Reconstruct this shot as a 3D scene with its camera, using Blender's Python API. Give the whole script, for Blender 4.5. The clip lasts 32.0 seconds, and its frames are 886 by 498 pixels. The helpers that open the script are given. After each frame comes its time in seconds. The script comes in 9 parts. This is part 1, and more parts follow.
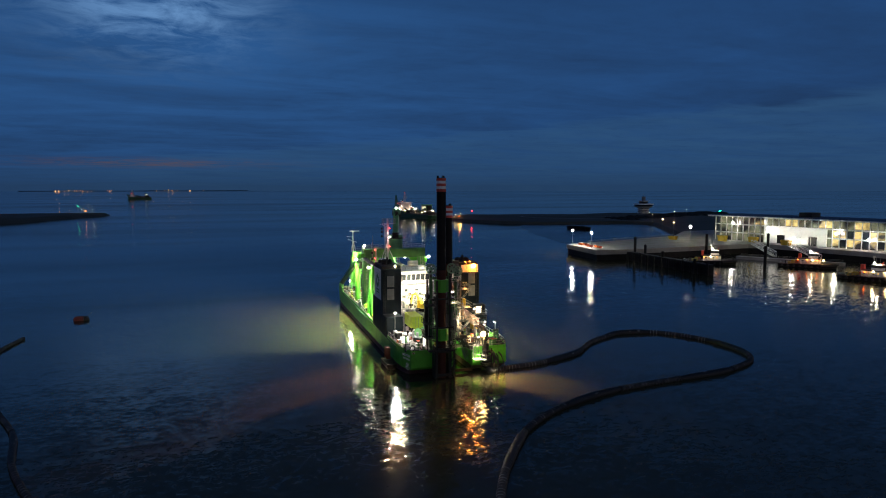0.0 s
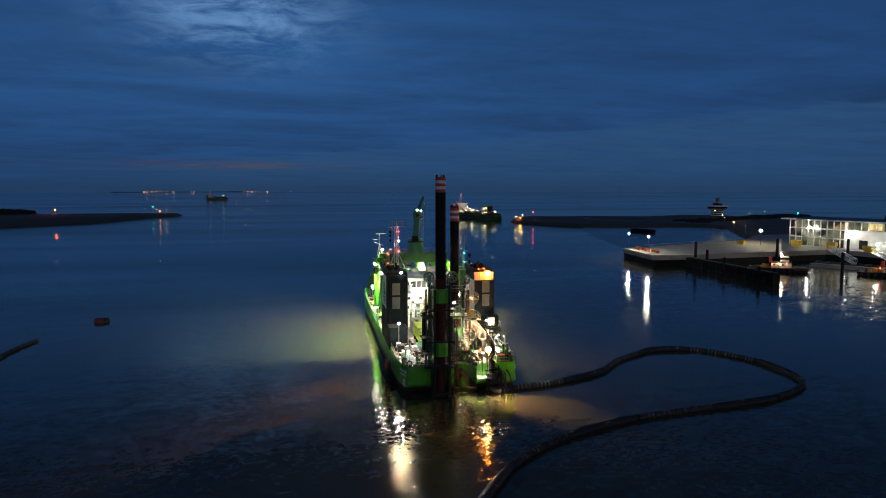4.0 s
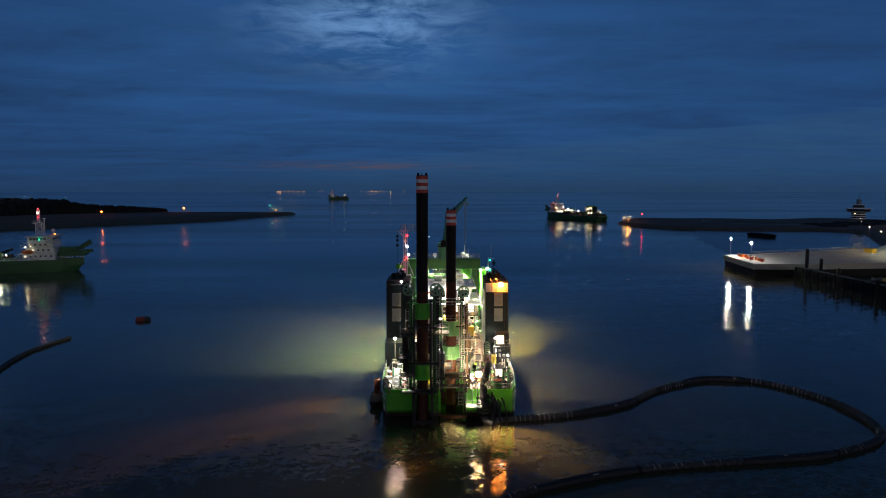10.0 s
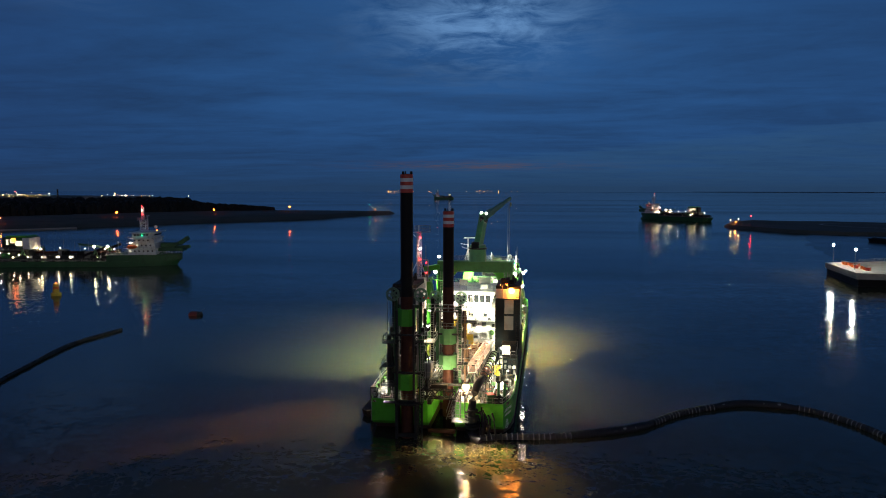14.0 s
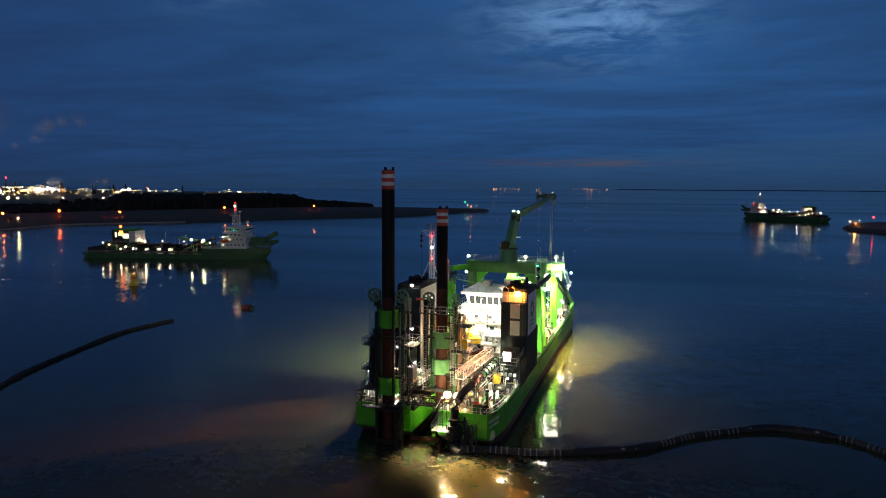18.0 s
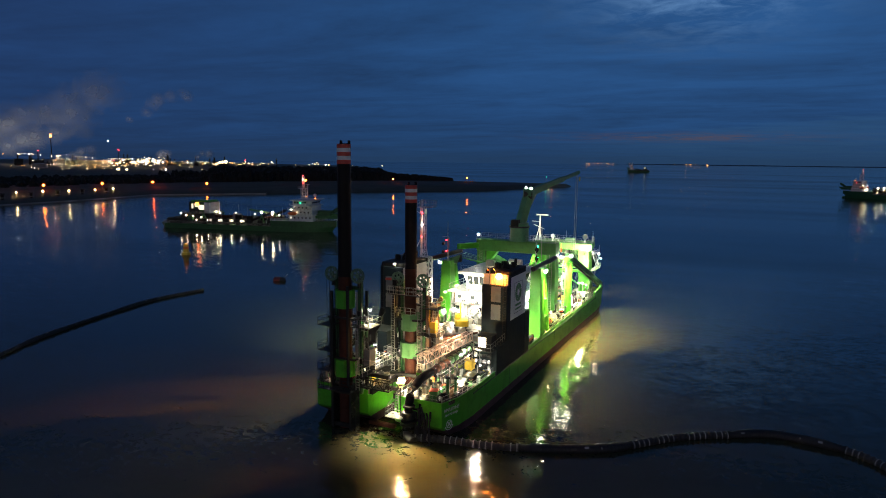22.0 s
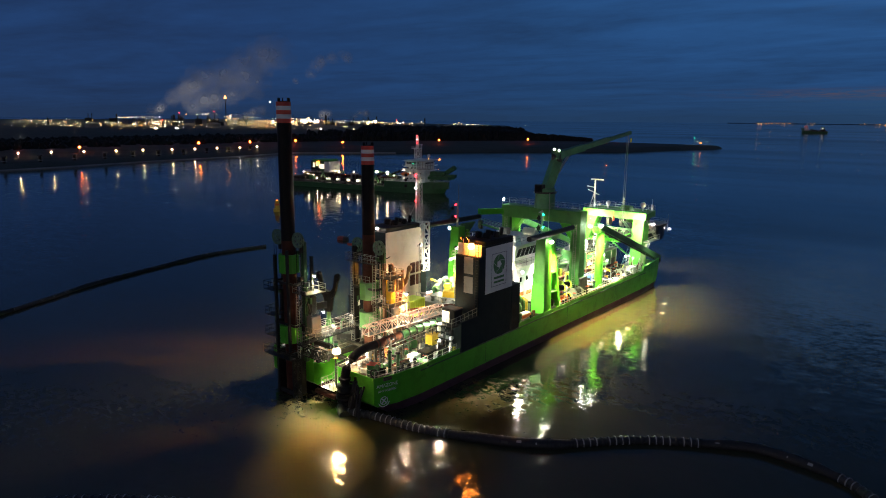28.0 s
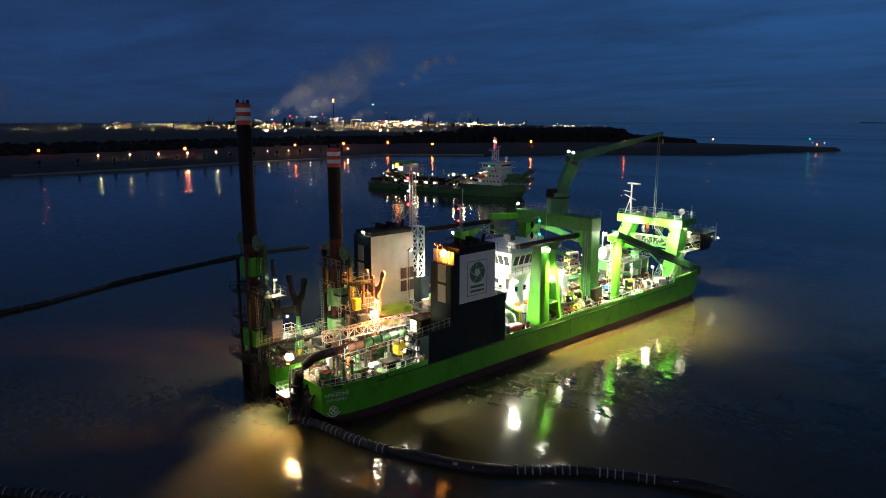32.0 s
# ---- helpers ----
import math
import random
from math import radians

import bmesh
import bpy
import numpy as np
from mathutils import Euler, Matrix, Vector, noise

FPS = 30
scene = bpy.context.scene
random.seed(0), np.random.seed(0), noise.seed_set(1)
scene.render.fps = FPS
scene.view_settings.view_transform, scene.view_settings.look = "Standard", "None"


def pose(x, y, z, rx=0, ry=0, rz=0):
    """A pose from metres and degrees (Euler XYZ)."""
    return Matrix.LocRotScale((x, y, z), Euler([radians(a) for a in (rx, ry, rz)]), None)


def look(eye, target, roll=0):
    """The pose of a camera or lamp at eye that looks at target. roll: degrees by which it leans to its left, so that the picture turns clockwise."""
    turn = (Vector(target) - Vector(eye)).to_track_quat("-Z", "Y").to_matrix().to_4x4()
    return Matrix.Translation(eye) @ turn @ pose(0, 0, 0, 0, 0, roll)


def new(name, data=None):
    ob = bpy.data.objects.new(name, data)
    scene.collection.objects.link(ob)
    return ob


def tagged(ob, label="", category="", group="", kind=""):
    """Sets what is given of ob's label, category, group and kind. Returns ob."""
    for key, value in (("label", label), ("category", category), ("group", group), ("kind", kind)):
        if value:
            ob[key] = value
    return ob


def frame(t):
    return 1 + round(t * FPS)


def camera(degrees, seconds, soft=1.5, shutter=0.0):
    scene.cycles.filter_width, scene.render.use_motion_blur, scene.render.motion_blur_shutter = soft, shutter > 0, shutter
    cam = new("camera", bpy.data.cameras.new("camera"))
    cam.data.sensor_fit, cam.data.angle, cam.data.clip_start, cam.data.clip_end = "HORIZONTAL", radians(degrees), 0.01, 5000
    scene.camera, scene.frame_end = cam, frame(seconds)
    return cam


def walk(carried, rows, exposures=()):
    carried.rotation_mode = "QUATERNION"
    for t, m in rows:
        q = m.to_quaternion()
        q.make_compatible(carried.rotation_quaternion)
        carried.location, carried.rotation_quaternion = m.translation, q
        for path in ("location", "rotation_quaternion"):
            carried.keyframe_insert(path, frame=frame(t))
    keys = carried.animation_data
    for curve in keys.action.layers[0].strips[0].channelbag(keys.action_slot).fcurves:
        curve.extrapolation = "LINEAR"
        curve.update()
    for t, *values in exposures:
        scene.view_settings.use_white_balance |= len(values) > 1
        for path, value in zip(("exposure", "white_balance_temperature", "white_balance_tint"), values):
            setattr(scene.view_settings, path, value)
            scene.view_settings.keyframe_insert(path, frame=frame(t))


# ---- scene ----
cam = camera(66.8, 32.0, soft=1.0)
PATH = [
    (0, (-44.907, -115.025, 35.23), (-44.235, -113.151, 35.044), -0.0),
    (1.5, (-39.03, -112.392, 35.244), (-38.432, -110.493, 35.059), -0.2),
    (3, (-33.346, -109.605, 35.114), (-32.818, -107.685, 34.931), -0.1),
    (6, (-22.203, -104.306, 35.037), (-21.872, -102.342, 34.854), -0.0),
    (7.5, (-16.724, -101.351, 35.138), (-16.476, -99.375, 34.956), -0.1),
    (9, (-10.483, -98.805, 35.034), (-10.313, -96.821, 34.852), -0.0),
    (10.5, (-4.168, -96.447, 35.057), (-4.097, -94.456, 34.874), 0.0),
    (11.5, (0.172, -94.908, 35.011), (0.156, -92.916, 34.828), 0.0),
    (13, (6.692, -92.371, 34.943), (6.562, -90.384, 34.761), 0.1),
    (14.5, (13.019, -90.012, 35.029), (12.758, -88.038, 34.845), 0.1),
    (17, (22.635, -85.359, 34.915), (22.178, -83.42, 34.732), 0.2),
    (19, (30.122, -80.925, 34.956), (29.528, -79.026, 34.756), 0.3),
    (20, (33.752, -78.403, 34.903), (33.097, -76.525, 34.697), 0.3),
    (21, (37.329, -75.712, 34.958), (36.614, -73.859, 34.724), 0.4),
    (23, (44.234, -70.073, 35.248), (43.39, -68.285, 34.944), 0.7),
    (25, (50.752, -64.272, 35.073), (49.79, -62.556, 34.712), 0.4),
    (28, (59.701, -54.525, 35.216), (58.541, -52.942, 34.827), 0.5),
    (30, (65.107, -47.596, 35.231), (63.832, -46.106, 34.841), 0.5),
    (32, (70.29, -40.252, 35.196), (68.896, -38.871, 34.81), 0.1),
]
walk(cam, [(t, look(eye, target, roll)) for t, eye, target, roll in PATH])

# ---- world: dusk sky with broken cloud ----
world = bpy.data.worlds.new("dusk_sky")
scene.world = world
world.use_nodes = True


def nd(tree, kind, **inputs):
    """A node with some of its inputs set or linked."""
    n = tree.nodes.new(kind)
    for key, value in inputs.items():
        sock = n.inputs[int(key[1:])] if key[0] == "i" and key[1:].isdigit() else n.inputs[key]
        if isinstance(value, bpy.types.NodeSocket):
            tree.links.new(value, sock)
        else:
            sock.default_value = value
    return n


def mth(tree, op, a, b=0.0, clamp=False):
    n = nd(tree, "ShaderNodeMath", i0=a, i1=b)
    n.operation, n.use_clamp = op, clamp
    return n.outputs[0]


def mixc(tree, fac, a, b, blend="MIX"):
    n = tree.nodes.new("ShaderNodeMix")
    n.data_type, n.blend_type = "RGBA", blend
    for sock, value in ((n.inputs[0], fac), (n.inputs[6], a), (n.inputs[7], b)):
        if isinstance(value, bpy.types.NodeSocket):
            tree.links.new(value, sock)
        else:
            sock.default_value = value if not isinstance(value, tuple) else (*value[:3], 1)
    return n.outputs[2]


def build_sky():
    t = world.node_tree
    t.nodes.clear()
    way = nd(t, "ShaderNodeTexCoord").outputs["Generated"]
    sep = nd(t, "ShaderNodeSeparateXYZ", i0=way)
    x, y, z = sep.outputs
    sky = t.nodes.new("ShaderNodeTexSky")
    sky.sky_type, sky.sun_disc = "NISHITA", False
    sky.sun_elevation, sky.sun_rotation = radians(-5.0), radians(170)
    sky.air_density, sky.dust_density, sky.ozone_density = 1.3, 0.6, 3.0
    az = mth(t, "ARCTAN2", x, y)
    el = mth(t, "ARCSINE", z)
    zz = mth(t, "ADD", mth(t, "MAXIMUM", z, 0.0), 0.06)
    flat = nd(t, "ShaderNodeCombineXYZ", X=mth(t, "DIVIDE", x, zz), Y=mth(t, "DIVIDE", y, zz), Z=0.0).outputs[0]
    streaky = nd(t, "ShaderNodeMapping", Vector=flat, Rotation=(0, 0, 0.16), Scale=(0.55, 1.0, 1.0)).outputs[0]
    big = nd(t, "ShaderNodeTexNoise", Vector=streaky, Scale=0.75, Detail=8.0, Roughness=0.62, Distortion=0.6).outputs[0]
    fine = nd(t, "ShaderNodeTexNoise", Vector=flat, Scale=3.6, Detail=7.0, Roughness=0.66, Distortion=0.6).outputs[0]
    wisp = nd(t, "ShaderNodeTexNoise", Vector=streaky, Scale=1.8, Detail=4.0, Roughness=0.55, Distortion=0.6).outputs[0]
    base = mixc(t, 1.0, sky.outputs[0], (3.0, 3.0, 3.0), "MULTIPLY")
    blue = mixc(t, 0.9, base, (0.0160, 0.0730, 0.215))
    thick = mth(t, "ADD", mth(t, "MULTIPLY", big, 0.62), mth(t, "ADD", mth(t, "MULTIPLY", wisp, 0.22), mth(t, "MULTIPLY", fine, 0.16)))
    cover = mth(t, "MULTIPLY", mth(t, "SUBTRACT", thick, 0.38), 3.8, True)
    col = mixc(t, mth(t, "MULTIPLY", cover, 0.85), blue, (0.0110, 0.0390, 0.106))

    def glow(az0, el0, waz, wel):
        da = mth(t, "DIVIDE", mth(t, "SUBTRACT", az, radians(az0)), radians(waz))
        de = mth(t, "DIVIDE", mth(t, "SUBTRACT", el, radians(el0)), radians(wel))
        return mth(t, "EXPONENT", mth(t, "MULTIPLY", mth(t, "ADD", mth(t, "MULTIPLY", da, da), mth(t, "MULTIPLY", de, de)), -1.0))

    # brighter sky where the deck is thin, and the ragged hole in it
    col = mixc(t, mth(t, "MULTIPLY", mth(t, "MULTIPLY", glow(-2, 11, 26, 8), mth(t, "SUBTRACT", 1.25, cover)), 0.75, True), col, (0.023, 0.108, 0.300))
    crisp = mth(t, "MULTIPLY", mth(t, "SUBTRACT", mth(t, "ADD", mth(t, "MULTIPLY", fine, 0.6), mth(t, "MULTIPLY", wisp, 0.4)), 0.43), 6.0, True)
    col = mixc(t, mth(t, "MULTIPLY", mth(t, "MULTIPLY", glow(-3.0, 14.2, 7.5, 3.6), crisp), 1.0), col, (0.120, 0.310, 0.60))
    col = mixc(t, mth(t, "MULTIPLY", mth(t, "MULTIPLY", glow(-35, 15.5, 4.0, 1.8), crisp), 0.8), col, (0.095, 0.24, 0.46))
    # lower edge of the cloud deck, rising towards the east, with clearer sky under it
    rise = mth(t, "ADD", mth(t, "MULTIPLY", az, 0.083), radians(2.5))
    over = mth(t, "ADD", mth(t, "SUBTRACT", el, rise), mth(t, "MULTIPLY", mth(t, "SUBTRACT", wisp, 0.5), radians(2.6)))
    gap = mth(t, "SUBTRACT", 0.5, mth(t, "DIVIDE", over, radians(0.5)), True)
    gap = mth(t, "MULTIPLY", gap, mth(t, "DIVIDE", mth(t, "ADD", az, radians(16)), radians(12), True))
    gap = mth(t, "MULTIPLY", gap, mth(t, "SUBTRACT", 1.2, mth(t, "MULTIPLY", mth(t, "SUBTRACT", fine, 0.45), 2.4, True), True))
    col = mixc(t, mth(t, "MULTIPLY", gap, mth(t, "ADD", mth(t, "MULTIPLY", wisp, 1.3), -0.12, True)), col, (0.0240, 0.0900, 0.205))
    col = mixc(t, mth(t, "MULTIPLY", mth(t, "MULTIPLY", glow(-4, 1.8, 8, 0.32), crisp), 0.95), col, (0.085, 0.075, 0.098))
    low = mth(t, "EXPONENT", mth(t, "MULTIPLY", mth(t, "MAXIMUM", el, 0.0), -34.0))
    col = mixc(t, mth(t, "MULTIPLY", low, 0.7), col, (0.0130, 0.0400, 0.090))
    # unseen sky overhead: darkened, brighter in the west, to set the water's reflections
    west_side = mth(t, "DIVIDE", mth(t, "SUBTRACT", radians(-28), az), radians(26), True)
    high = mth(t, "MULTIPLY", mth(t, "SUBTRACT", z, 0.20), 1.9, True)
    col = mixc(t, high, col, mixc(t, west_side, (0.0050, 0.0175, 0.0480), (0.030, 0.085, 0.190)))
    col = mixc(t, 1.0, col, (1.18, 0.97, 0.96), "MULTIPLY")
    # heavier, duskier cloud over the land in the west
    col = mixc(t, mth(t, "MULTIPLY", west_side, 0.8), col, mixc(t, 1.0, col, (0.97, 0.76, 0.81), "MULTIPLY"))
    # afterglow of the sunset astern, unseen, added to light faces turned aft
    south = mth(t, "ARCTAN2", mth(t, "MULTIPLY", x, -1.0), mth(t, "MULTIPLY", y, -1.0))
    da = mth(t, "DIVIDE", mth(t, "ADD", south, radians(15)), radians(42))
    de = mth(t, "DIVIDE", mth(t, "SUBTRACT", el, radians(3)), radians(9))
    dusk = mth(t, "EXPONENT", mth(t, "MULTIPLY", mth(t, "ADD", mth(t, "MULTIPLY", da, da), mth(t, "MULTIPLY", de, de)), -1.0))
    col = mixc(t, mth(t, "MULTIPLY", dusk, 0.95), col, (0.88, 0.76, 0.70))
    out = nd(t, "ShaderNodeBackground", Color=col, Strength=1.0)
    t.links.new(out.outputs[0], t.nodes.new("ShaderNodeOutputWorld").inputs[0])


build_sky()

# ---- where the ship lies ----
SHIP = pose(0, 0, 0, 0, 0, -2.6)


def lamp(place, aim, watts, colour, angle=110, size=0.2, blend=0.9):
    """A floodlight's beam, in the ship's space."""
    data = bpy.data.lights.new("floodlight_beam", "SPOT")
    data.energy, data.color, data.spot_size, data.spot_blend, data.shadow_soft_size = watts, colour, radians(angle), blend, size
    ob = new("floodlight_beam", data)
    ob.matrix_world = SHIP @ look(place, aim)
    return ob


def glow_lamp(place, watts, colour, size=0.3, m=SHIP):
    data = bpy.data.lights.new("bulb_light", "POINT")
    data.energy, data.color, data.shadow_soft_size = watts, colour, size
    ob = new("bulb_light", data)
    ob.matrix_world = m @ pose(*place)
    return ob


WHITE, WARM, SODIUM, LIME, DECKWHITE = (1.0, 0.96, 0.84), (1.0, 0.80, 0.48), (1.0, 0.38, 0.07), (0.96, 1.0, 0.66), (1.0, 0.93, 0.64)
# place, aim, watts, colour, cone: the ship's floodlights and some added ones
FLOODS = [
    ((8.6, 19.9, 19.0), (0.6, 12.0, 11.0), 120000, SODIUM, 60),
    ((-8.05, 19.6, 18.6), (-9.0, 6.0, 4.0), 9000, WARM, 100),
    ((4.3, -0.3, 6.7), (8.9, -6.4, 0.0), 27000, (1.0, 0.60, 0.20), 60),
    ((3.5, 0.3, 6.9), (3.6, -1.3, 2.8), 16000, (1.0, 0.88, 0.62), 88),
    ((8.2, 15.6, 9.4), (7.5, 8.0, 4.3), 13000, DECKWHITE, 110),
    ((-9.0, 15.6, 9.4), (-8.0, 8.0, 4.3), 12000, WHITE, 100),
    ((2.0, 26.0, 16.0), (1.5, 36.5, 6.0), 36000, DECKWHITE, 104),
    ((-5.0, 26.0, 15.5), (-2.0, 36.5, 6.0), 15000, DECKWHITE, 100),
    ((10.4, 39.5, 16.1), (12.2, 47.0, 0.0), 125000, (1.0, 0.80, 0.24), 60),
    ((-9.8, 39.5, 16.1), (-19.0, 43.5, 0.0), 100000, (0.76, 1.0, 0.58), 112),
    ((10.0, 57.6, 16.4), (13.5, 62.0, 0.0), 88000, (1.0, 0.87, 0.34), 88),
    ((8.3, 57.0, 16.2), (2.0, 66.0, 5.0), 64000, LIME, 140),
    ((-9.6, 57.6, 16.2), (-19.0, 67.0, 0.0), 80000, LIME, 96),
    ((-7.0, 57.0, 15.5), (-1.0, 66.0, 5.0), 46000, LIME, 140),
    ((7.0, 80.5, 13.6), (7.0, 88.0, 13.0), 15000, LIME, 150),
    ((-3.6, 80.5, 13.6), (-3.6, 88.0, 13.0), 16000, LIME, 150),
    ((9.7, 83.0, 13.6), (14.5, 79.0, 0.0), 24000, LIME, 95),
    ((5.6, 103.6, 9.6), (9.0, 108.0, 0.0), 3500, WHITE, 110),
    ((0.0, 49.5, 13.8), (0.0, 60.0, 6.0), 3500, LIME, 120),
    ((7.2, 36.5, 11.2), (8.4, 33.0, 4.0), 20000, WHITE, 140),
    ((-7.2, 36.5, 11.2), (-8.4, 33.0, 4.0), 16000, WHITE, 140),
    ((-1.3, 1.6, 15.6), (-1.6, 1.2, 10.0), 4500, WARM, 110),
    ((-1.5, 3.0, 10.6), (-1.2, 4.0, 6.0), 5000, DECKWHITE, 140),
    ((3.2, 13.6, 11.6), (3.2, 10.0, 5.0), 6000, WARM, 120),
    ((3.4, 12.2, 10.4), (2.6, 18.0, 6.6), 6000, DECKWHITE, 120),
    # added beam, spreads the stern lamp's light over the after deck
    ((4.4, 0.3, 7.3), (3.6, 8.0, 4.4), 8000, WARM, 130),
    ((6.4, 48.4, 11.0), (8.0, 50.0, 4.5), 6000, LIME, 150),
    ((9.0, 71.5, 8.5), (8.6, 66.0, 4.4), 7000, LIME, 150),
    ((9.3, 13.2, 6.5), (17.0, 16.5, 0.0), 11000, WHITE, 76),
    # added second beam, boosts the sodium lamp's throw on the port water
    ((7.6, 20.0, 18.9), (-24.0, 11.0, 0.0), 19000, (1.0, 0.60, 0.38), 42),
    ((8.6, 5.0, 8.6), (7.6, 9.5, 4.3), 5000, DECKWHITE, 130),
    ((-8.6, 3.2, 8.6), (-7.6, 8.0, 4.3), 4000, WHITE, 130),
    # added lamp, not known on board, warms the port funnel's inner plate
    ((6.3, 27.6, 14.5), (-6.6, 25.0, 9.0), 2500, WARM, 110),
    ((-9.2, 71.5, 8.5), (-8.6, 66.0, 4.4), 7000, LIME, 150),
    # two lamps added on the side columns to brighten the house walls
    ((8.9, 41.4, 12.2), (6.6, 43.6, 6.5), 16000, WHITE, 150),
    ((-8.3, 41.4, 12.2), (-5.4, 43.6, 6.5), 12000, WHITE, 150),
]
for place, aim, watts, colour, cone in FLOODS:
    way = (Vector(aim) - Vector(place)).normalized()
    if aim[2] > 0:
        lamp(Vector(place) + way * 0.6, aim, watts * 1.2, colour, cone)
    else:  # hooded lamps that shine on the water
        lamp(Vector(place) + way * 0.6, aim, watts, colour, cone, 0.1, 0.55 if cone < 80 else 0.8)

# ---- materials ----


def material(name, colour, rough=0.5, metal=0.0, stain=(0.5, 0.4, 0.3), amount=0.25, scale=0.6, grain=12.0, bump=0.15, spread=0.08, spec=0.5):
    """A painted or raw surface with stains at one scale and grain at another."""
    m = bpy.data.materials.new(name)
    m.use_nodes = True
    t = m.node_tree
    b = t.nodes["Principled BSDF"]
    where = nd(t, "ShaderNodeTexCoord").outputs["Object"]
    n1 = nd(t, "ShaderNodeTexNoise", Vector=where, Scale=scale, Detail=6.0, Roughness=0.65).outputs[0]
    n2 = nd(t, "ShaderNodeTexNoise", Vector=where, Scale=grain, Detail=4.0, Roughness=0.6).outputs[0]
    mask = mth(t, "MULTIPLY", mth(t, "SUBTRACT", n1, 0.48), 5.0, True)
    dirty = tuple(c * s for c, s in zip(colour, stain))
    col = mixc(t, mth(t, "MULTIPLY", mask, amount), colour, dirty)
    each = nd(t, "ShaderNodeObjectInfo").outputs["Random"]
    shade = mth(t, "ADD", mth(t, "MULTIPLY", n2, 0.3), mth(t, "ADD", mth(t, "MULTIPLY", each, spread), 0.85 - spread / 2))
    grey = nd(t, "ShaderNodeCombineColor", Red=shade, Green=shade, Blue=shade).outputs[0]
    col = mixc(t, 1.0, col, grey, "MULTIPLY")
    t.links.new(col, b.inputs["Base Color"])
    t.links.new(mth(t, "ADD", mth(t, "MULTIPLY", n1, 0.25), rough - 0.12, True), b.inputs["Roughness"])
    b.inputs["Metallic"].default_value = metal
    b.inputs["Specular IOR Level"].default_value = spec
    if bump:
        bm = nd(t, "ShaderNodeBump", Height=n2, Strength=bump, Distance=0.02)
        t.links.new(bm.outputs[0], b.inputs["Normal"])
    return m


def light_material(name, colour, strength, base=0.8):
    m = bpy.data.materials.new(name)
    m.use_nodes = True
    b = m.node_tree.nodes["Principled BSDF"]
    b.inputs["Base Color"].default_value = (base, base, base, 1)
    b.inputs["Emission Color"].default_value = (*colour, 1)
    b.inputs["Emission Strength"].default_value = strength
    return m


def interior_material(name, colour, strength, base):
    """A lit room behind glass: brighter and darker furniture, lamps and blinds."""
    m = light_material(name, colour, strength, base)
    t = m.node_tree
    b = t.nodes["Principled BSDF"]
    b.inputs["Roughness"].default_value = 0.15
    where = nd(t, "ShaderNodeTexCoord").outputs["Object"]
    rooms = nd(t, "ShaderNodeTexNoise", Vector=where, Scale=0.16, Detail=1.0).outputs[0]
    items = nd(t, "ShaderNodeTexNoise", Vector=where, Scale=0.9, Detail=4.0, Roughness=0.6).outputs[0]
    k = mth(t, "MULTIPLY", mth(t, "MULTIPLY", mth(t, "SUBTRACT", rooms, 0.36), 5.0, True), mth(t, "ADD", mth(t, "MULTIPLY", items, 0.9), 0.1))
    t.links.new(mth(t, "MULTIPLY", k, strength * 1.8), b.inputs["Emission Strength"])
    return m


